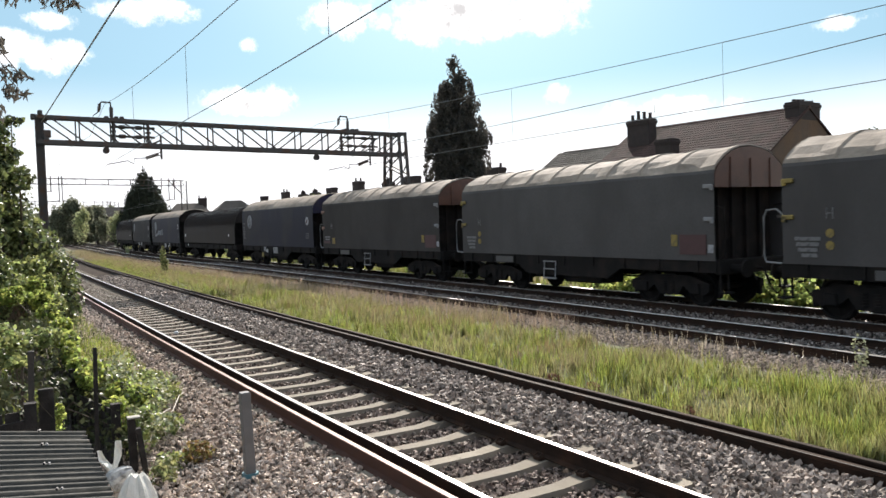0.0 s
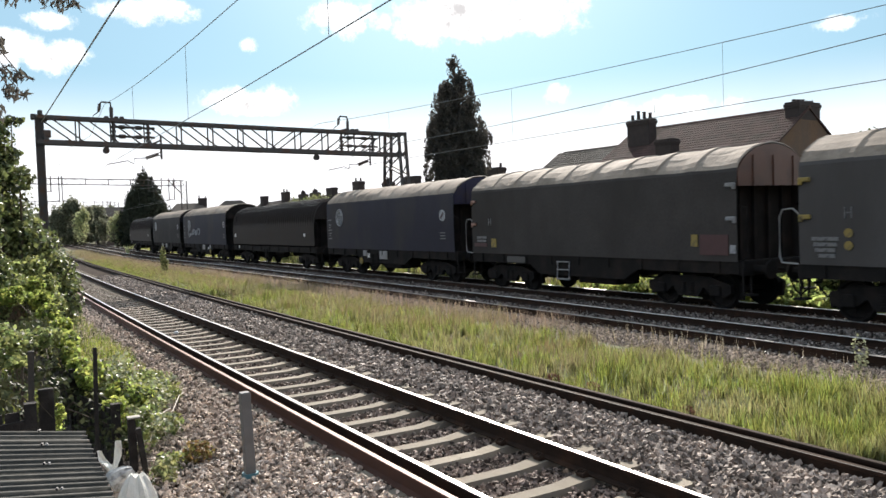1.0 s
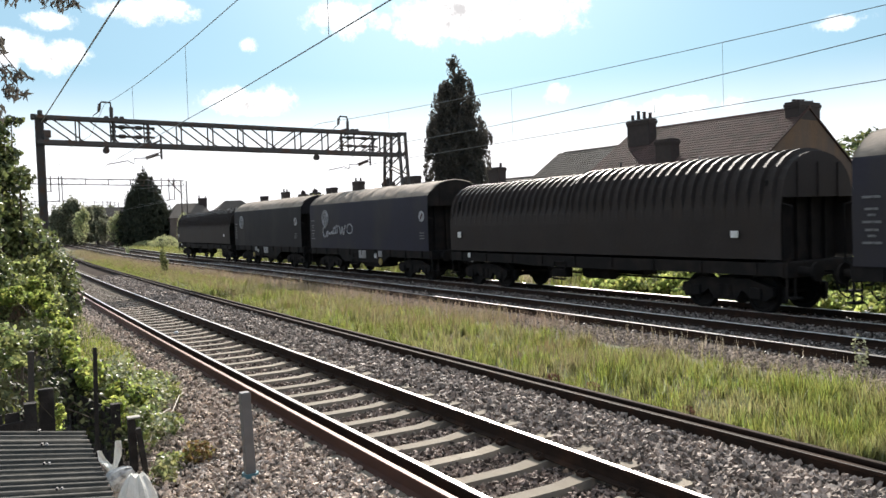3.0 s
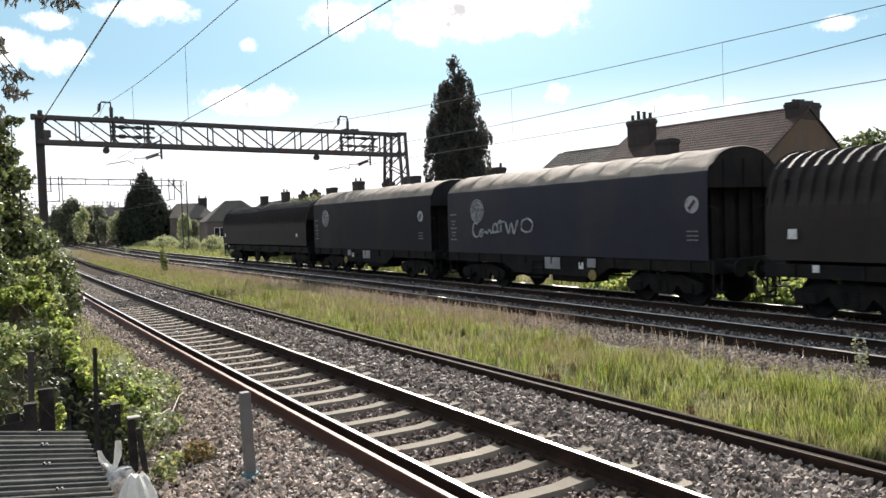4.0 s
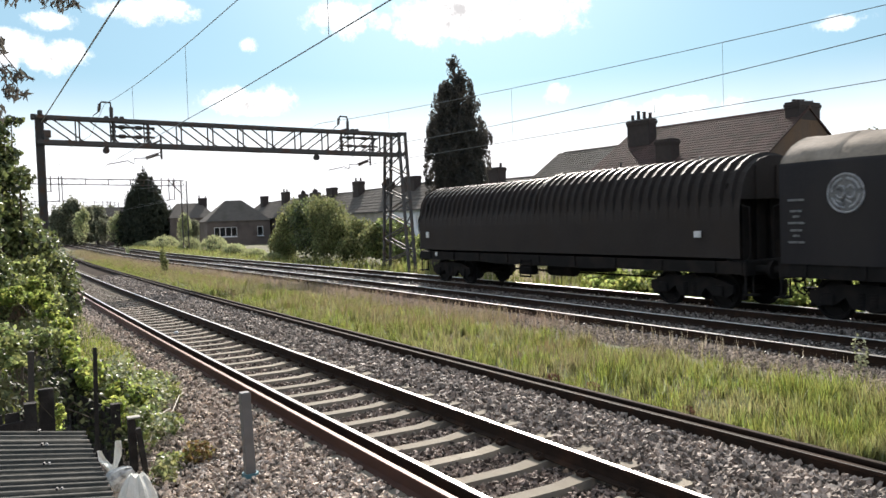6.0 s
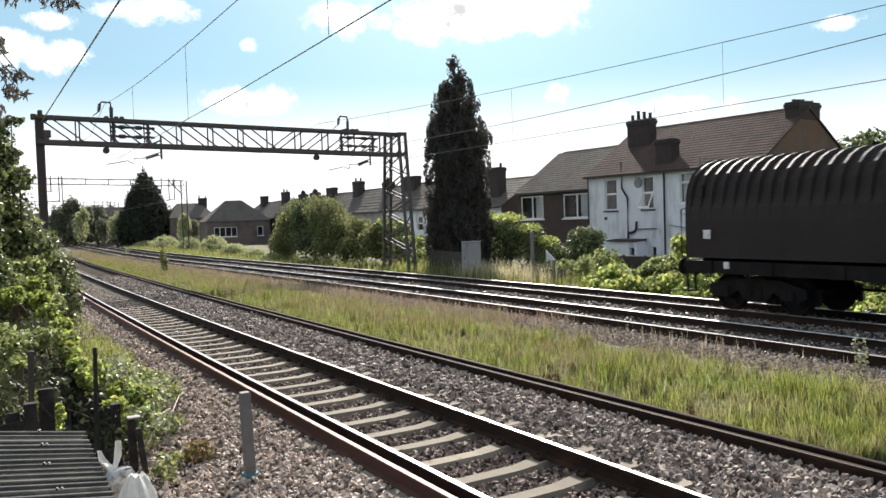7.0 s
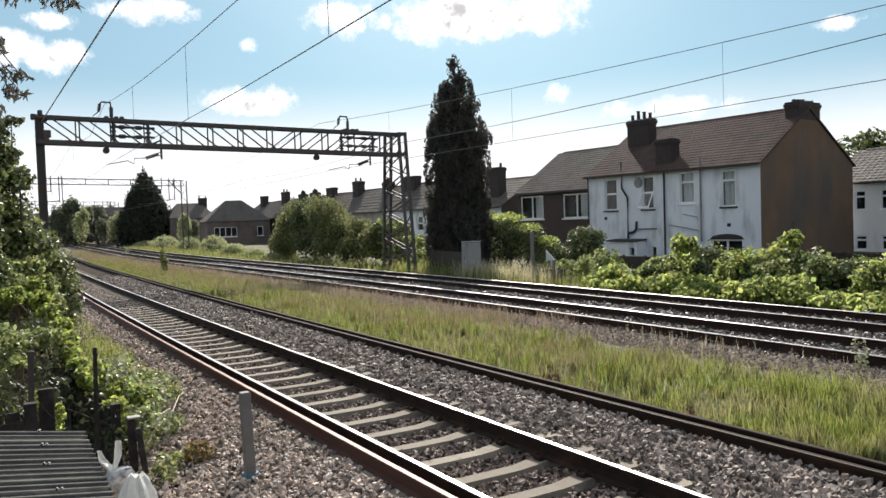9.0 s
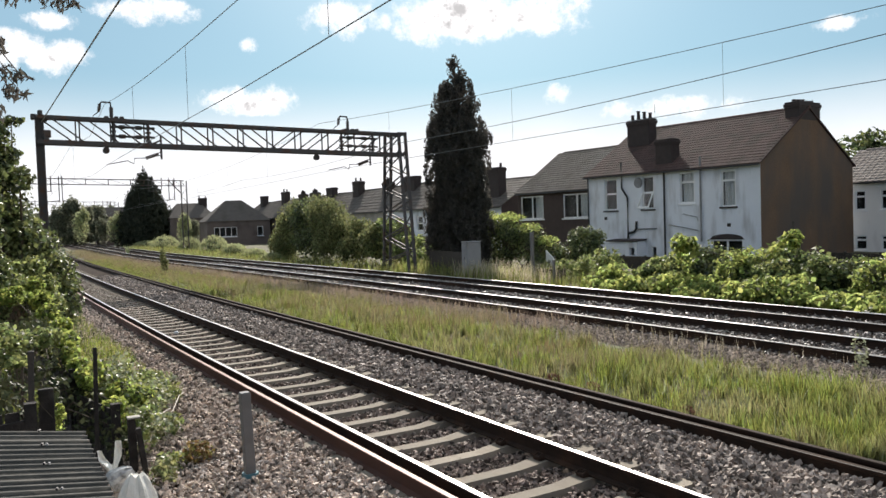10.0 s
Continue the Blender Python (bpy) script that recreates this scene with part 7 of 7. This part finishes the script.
def make_shred(label, line, wide, seed):
    """A curled strip of torn plastic along a line of points."""
    pts = [Vector(p) for p in line]
    rows, n = [], 8
    bm = bmesh.new()
    for i in range(4 * (len(pts) - 1) + 1):
        k, u = min(i // 4, len(pts) - 2), i / 4 - min(i // 4, len(pts) - 2)
        c = pts[k].lerp(pts[k + 1], u)
        w = wide * (0.7 + 0.5 * abs(noise.noise((i * 0.35, seed, 0))) + 0.25 * math.sin(i * 0.5 + seed))
        turn = 0.5 * math.sin(i * 0.45 + seed)
        for t in (0.0, 0.006):
            rows.append([bm.verts.new(c + Vector((w * math.cos(turn) * (j / (n - 1) - 0.5), w * math.sin(turn) * (j / (n - 1) - 0.5) + t + 0.30 * w * math.cos(6.0 * j / (n - 1) + i * 0.3), 0.10 * w * math.sin(2.5 * j + i)))) for j in range(n)])
    for i in range(0, len(rows) - 2, 2):
        for j in range(n - 1):
            bm.faces.new((rows[i][j], rows[i][j + 1], rows[i + 2][j + 1], rows[i + 2][j]))
            bm.faces.new((rows[i + 1][j + 1], rows[i + 1][j], rows[i + 3][j], rows[i + 3][j + 1]))
        for j, q in ((0, 1), (n - 1, -1)):
            f = (rows[i][j], rows[i + 2][j], rows[i + 3][j], rows[i + 1][j])
            bm.faces.new(f if q > 0 else f[::-1])
    ob = part("plastic_shred", bm, M_BAG)
    return tagged(ob, label, "plastic bag", "plastic bags")


make_bag("pleated white plastic bag at the foot of the fence", 0.93, 8.0, -0.42, 0.185, 0.49, 2, M_BAG)
make_bag("crumpled striped grey plastic bag lying on its side", 0.73, 8.42, -0.10, 0.11, 0.24, 7, M_BAG_GREY, 1.15)
make_shred("torn white plastic curling up by a post", [(0.80, 8.7, -0.2), (0.81, 8.72, -0.03), (0.85, 8.78, 0.08), (0.86, 8.8, 0.23)], 0.085, 3)
make_shred("small curled strip of torn white plastic", [(0.78, 8.62, -0.12), (0.75, 8.62, 0.02), (0.69, 8.68, 0.09), (0.67, 8.7, 0.18)], 0.085, 5)


for k, pts in enumerate((((1.42, 10.6, -0.16), (1.62, 11.2, -0.10), (1.86, 11.7, -0.14)), ((1.70, 11.9, -0.16), (2.0, 12.5, -0.08), (2.36, 13.2, -0.17)), ((1.85, 11.5, -0.15), (2.05, 12.1, -0.06), (2.24, 12.8, -0.16)), ((1.35, 10.1, -0.2), (1.42, 10.35, -0.08), (1.55, 10.6, -0.14)))):
    bm = bmesh.new()
    add_path(bm, pts, 0.009, 5)
    tagged(part("dead_stem", bm, M_STEM), "long pale dead stem lying over the ballast", "dead stem", "dead stems")


# ---- line-side equipment ----
def make_cabinet():
    t = thing("equipment_cabinet", Matrix.Translation((20.3, 34.2, -0.5)), "tall pale grey line-side equipment cabinet", "cabinet")
    part("body", box_bm(-0.4, 0.4, -0.27, 0.27, 0.1, 1.75, 0.02), M_CABINET, t)
    part("roof", box_bm(-0.43, 0.43, -0.30, 0.30, 1.75, 1.84, 0.03), M_CABINET, t)
    part("plinth", box_bm(-0.42, 0.42, -0.29, 0.29, -0.06, 0.1), M_CONCRETE, t)
    for s in (-1, 1):
        part("door", box_bm(-0.425, -0.40, s * 0.13 - 0.118, s * 0.13 + 0.118, 0.18, 1.68, 0.008), M_CABINET, t)
    part("handle", box_bm(-0.45, -0.425, -0.04, -0.02, 0.9, 1.05, 0.005), M_PIPE, t)
    return t


make_cabinet()


def make_panel_fence(label, x0, y0, x1, y1, z0, h, n, mat):
    t = thing("panel_fence", Matrix.Identity(4), label, "fence")
    a, b = Vector((x0, y0, z0)), Vector((x1, y1, z0))
    for i in range(n + 1):
        p = a.lerp(b, i / n)
        part("post", box_bm(p.x - 0.05, p.x + 0.05, p.y - 0.05, p.y + 0.05, z0 - 0.1, z0 + h + 0.06), mat, t)
    for i in range(n):
        p, q = a.lerp(b, (i + 0.04) / n), a.lerp(b, (i + 0.96) / n)
        for z in (0.15, h - 0.12):
            bm = bmesh.new()
            add_beam(bm, (p.x, p.y, z0 + z), (q.x, q.y, z0 + z), 0.05, 0.08)
            part("rail", bm, mat, t)
        m = max(3, int((q - p).length / 0.13))
        for k in range(m):
            c = p.lerp(q, (k + 0.5) / m)
            bm = bmesh.new()
            d = (q - p).normalized()
            add_beam(bm, c - d * 0.06 + Vector((-0.035, 0, h / 2)), c + d * 0.055 + Vector((-0.035, 0, h / 2)), 0.016, h)
            part("board", bm, mat, t)
    return t


make_panel_fence("dark timber enclosure beside the equipment cabinet", 20.7, 39.4, 20.5, 35.0, -0.5, 1.25, 3, M_WOOD)
make_panel_fence("weathered timber garden fence behind the brambles", 30.0, 37.2, 30.0, 27.0, -0.9, 1.02, 6, M_WOOD)
make_post("tall grey concrete post by the line", 21.3, 30.3, -0.6, 1.75, 0.14, 0.14, M_POST, 0, "marker_post")
make_post("short pale concrete marker post", 20.6, 27.7, -0.6, 0.55, 0.10, 0.10, M_POST, 0, "marker_post")
make_post("slim wooden stake among the climbers", 24.3, 18.6, -0.6, 2.0, 0.06, 0.06, M_WOOD, 0.05, "stake")
bm = bmesh.new()
add_prism(bm, [(-0.45, -0.3), (0.45, -0.3), (0.5, 0.85), (0.12, 0.62), (-0.2, 0.4)], -0.02, 0.02, "x")
ob = part("white_board", bm, M_WHITE)
ob.matrix_world = Matrix.Translation((24.5, 33.1, -0.15))
tagged(ob, "torn white board leaning in the weeds", "board")
make_panel_fence("low post and rail fence by the marker post", 21.2, 29.8, 21.3, 27.9, -0.5, 0.55, 2, M_WOOD)
make_panel_fence("dark garden fence behind the climbers", 33.5, 24.5, 33.5, 16.0, -0.6, 0.95, 5, M_ROT)
# Two dark fences added to stand in for the shaded hollow under ivy.
make_panel_fence("dark board fence added for the shaded hollow under ivy", 0.60, 11.3, 0.2, 14.0, -0.5, 1.08, 2, M_ROT)
make_panel_fence("low dark board fence added for the shade under ivy", 0.95, 9.85, 0.63, 11.15, -0.5, 0.85, 1, M_ROT)
make_panel_fence("dark timber board fence behind the shed", -1.9, 6.95, 0.06, 7.75, -0.5, 1.38, 2, M_ROT)
bm = bmesh.new()
add_tube(bm, (0, 0, 0), (0, 0, 0.14), 0.095, 0.088, 10)
ob = part("strap", bm, M_BLUE)
ob.location = (2.09, 8.25, -0.32)
tagged(ob, "blue-green plastic strap round the steel post", "strap")
bm = bmesh.new()
add_path(bm, [(0, 0, 0), (0.05, -0.1, -0.03), (0.11, -0.25, -0.05), (0.15, -0.35, -0.03)], 0.022)
ob = part("plastic_scrap", bm, M_BLUE)
ob.location = (2.08, 8.1, -0.25)
tagged(ob, "blue-green scrap of plastic lying by the post", "scrap")
bm = bmesh.new()
bmesh.ops.create_icosphere(bm, subdivisions=2, radius=0.06)
ob = part("white_stone", bm, M_WHITE)
ob.location = (near_x(20.6, XA) + 0.62, 20.6, -0.2)
tagged(ob, "white stone lying between the rails", "stone")


# ---- what moves ----
def motions():
    for w, mid in WAGONS:
        rows = []
        for i in range(41):
            t = i * 0.25
            y = mid - SPEED * t
            slope = (main_x(y + 4, CENTRE) - main_x(y - 4, CENTRE)) / 8
            rows.append((t, Matrix.Translation((main_x(y, CENTRE), y, 0)) @ Matrix.Rotation(-math.atan(slope), 4, "Z")))
        walk(w, rows)
    for ws, k in WHEELS:
        walk(ws, [(i / 30, Matrix.Translation((0, k, 0.46)) @ Matrix.Rotation(SPEED * i / 30 / 0.46, 4, "X")) for i in range(301)])


motions()
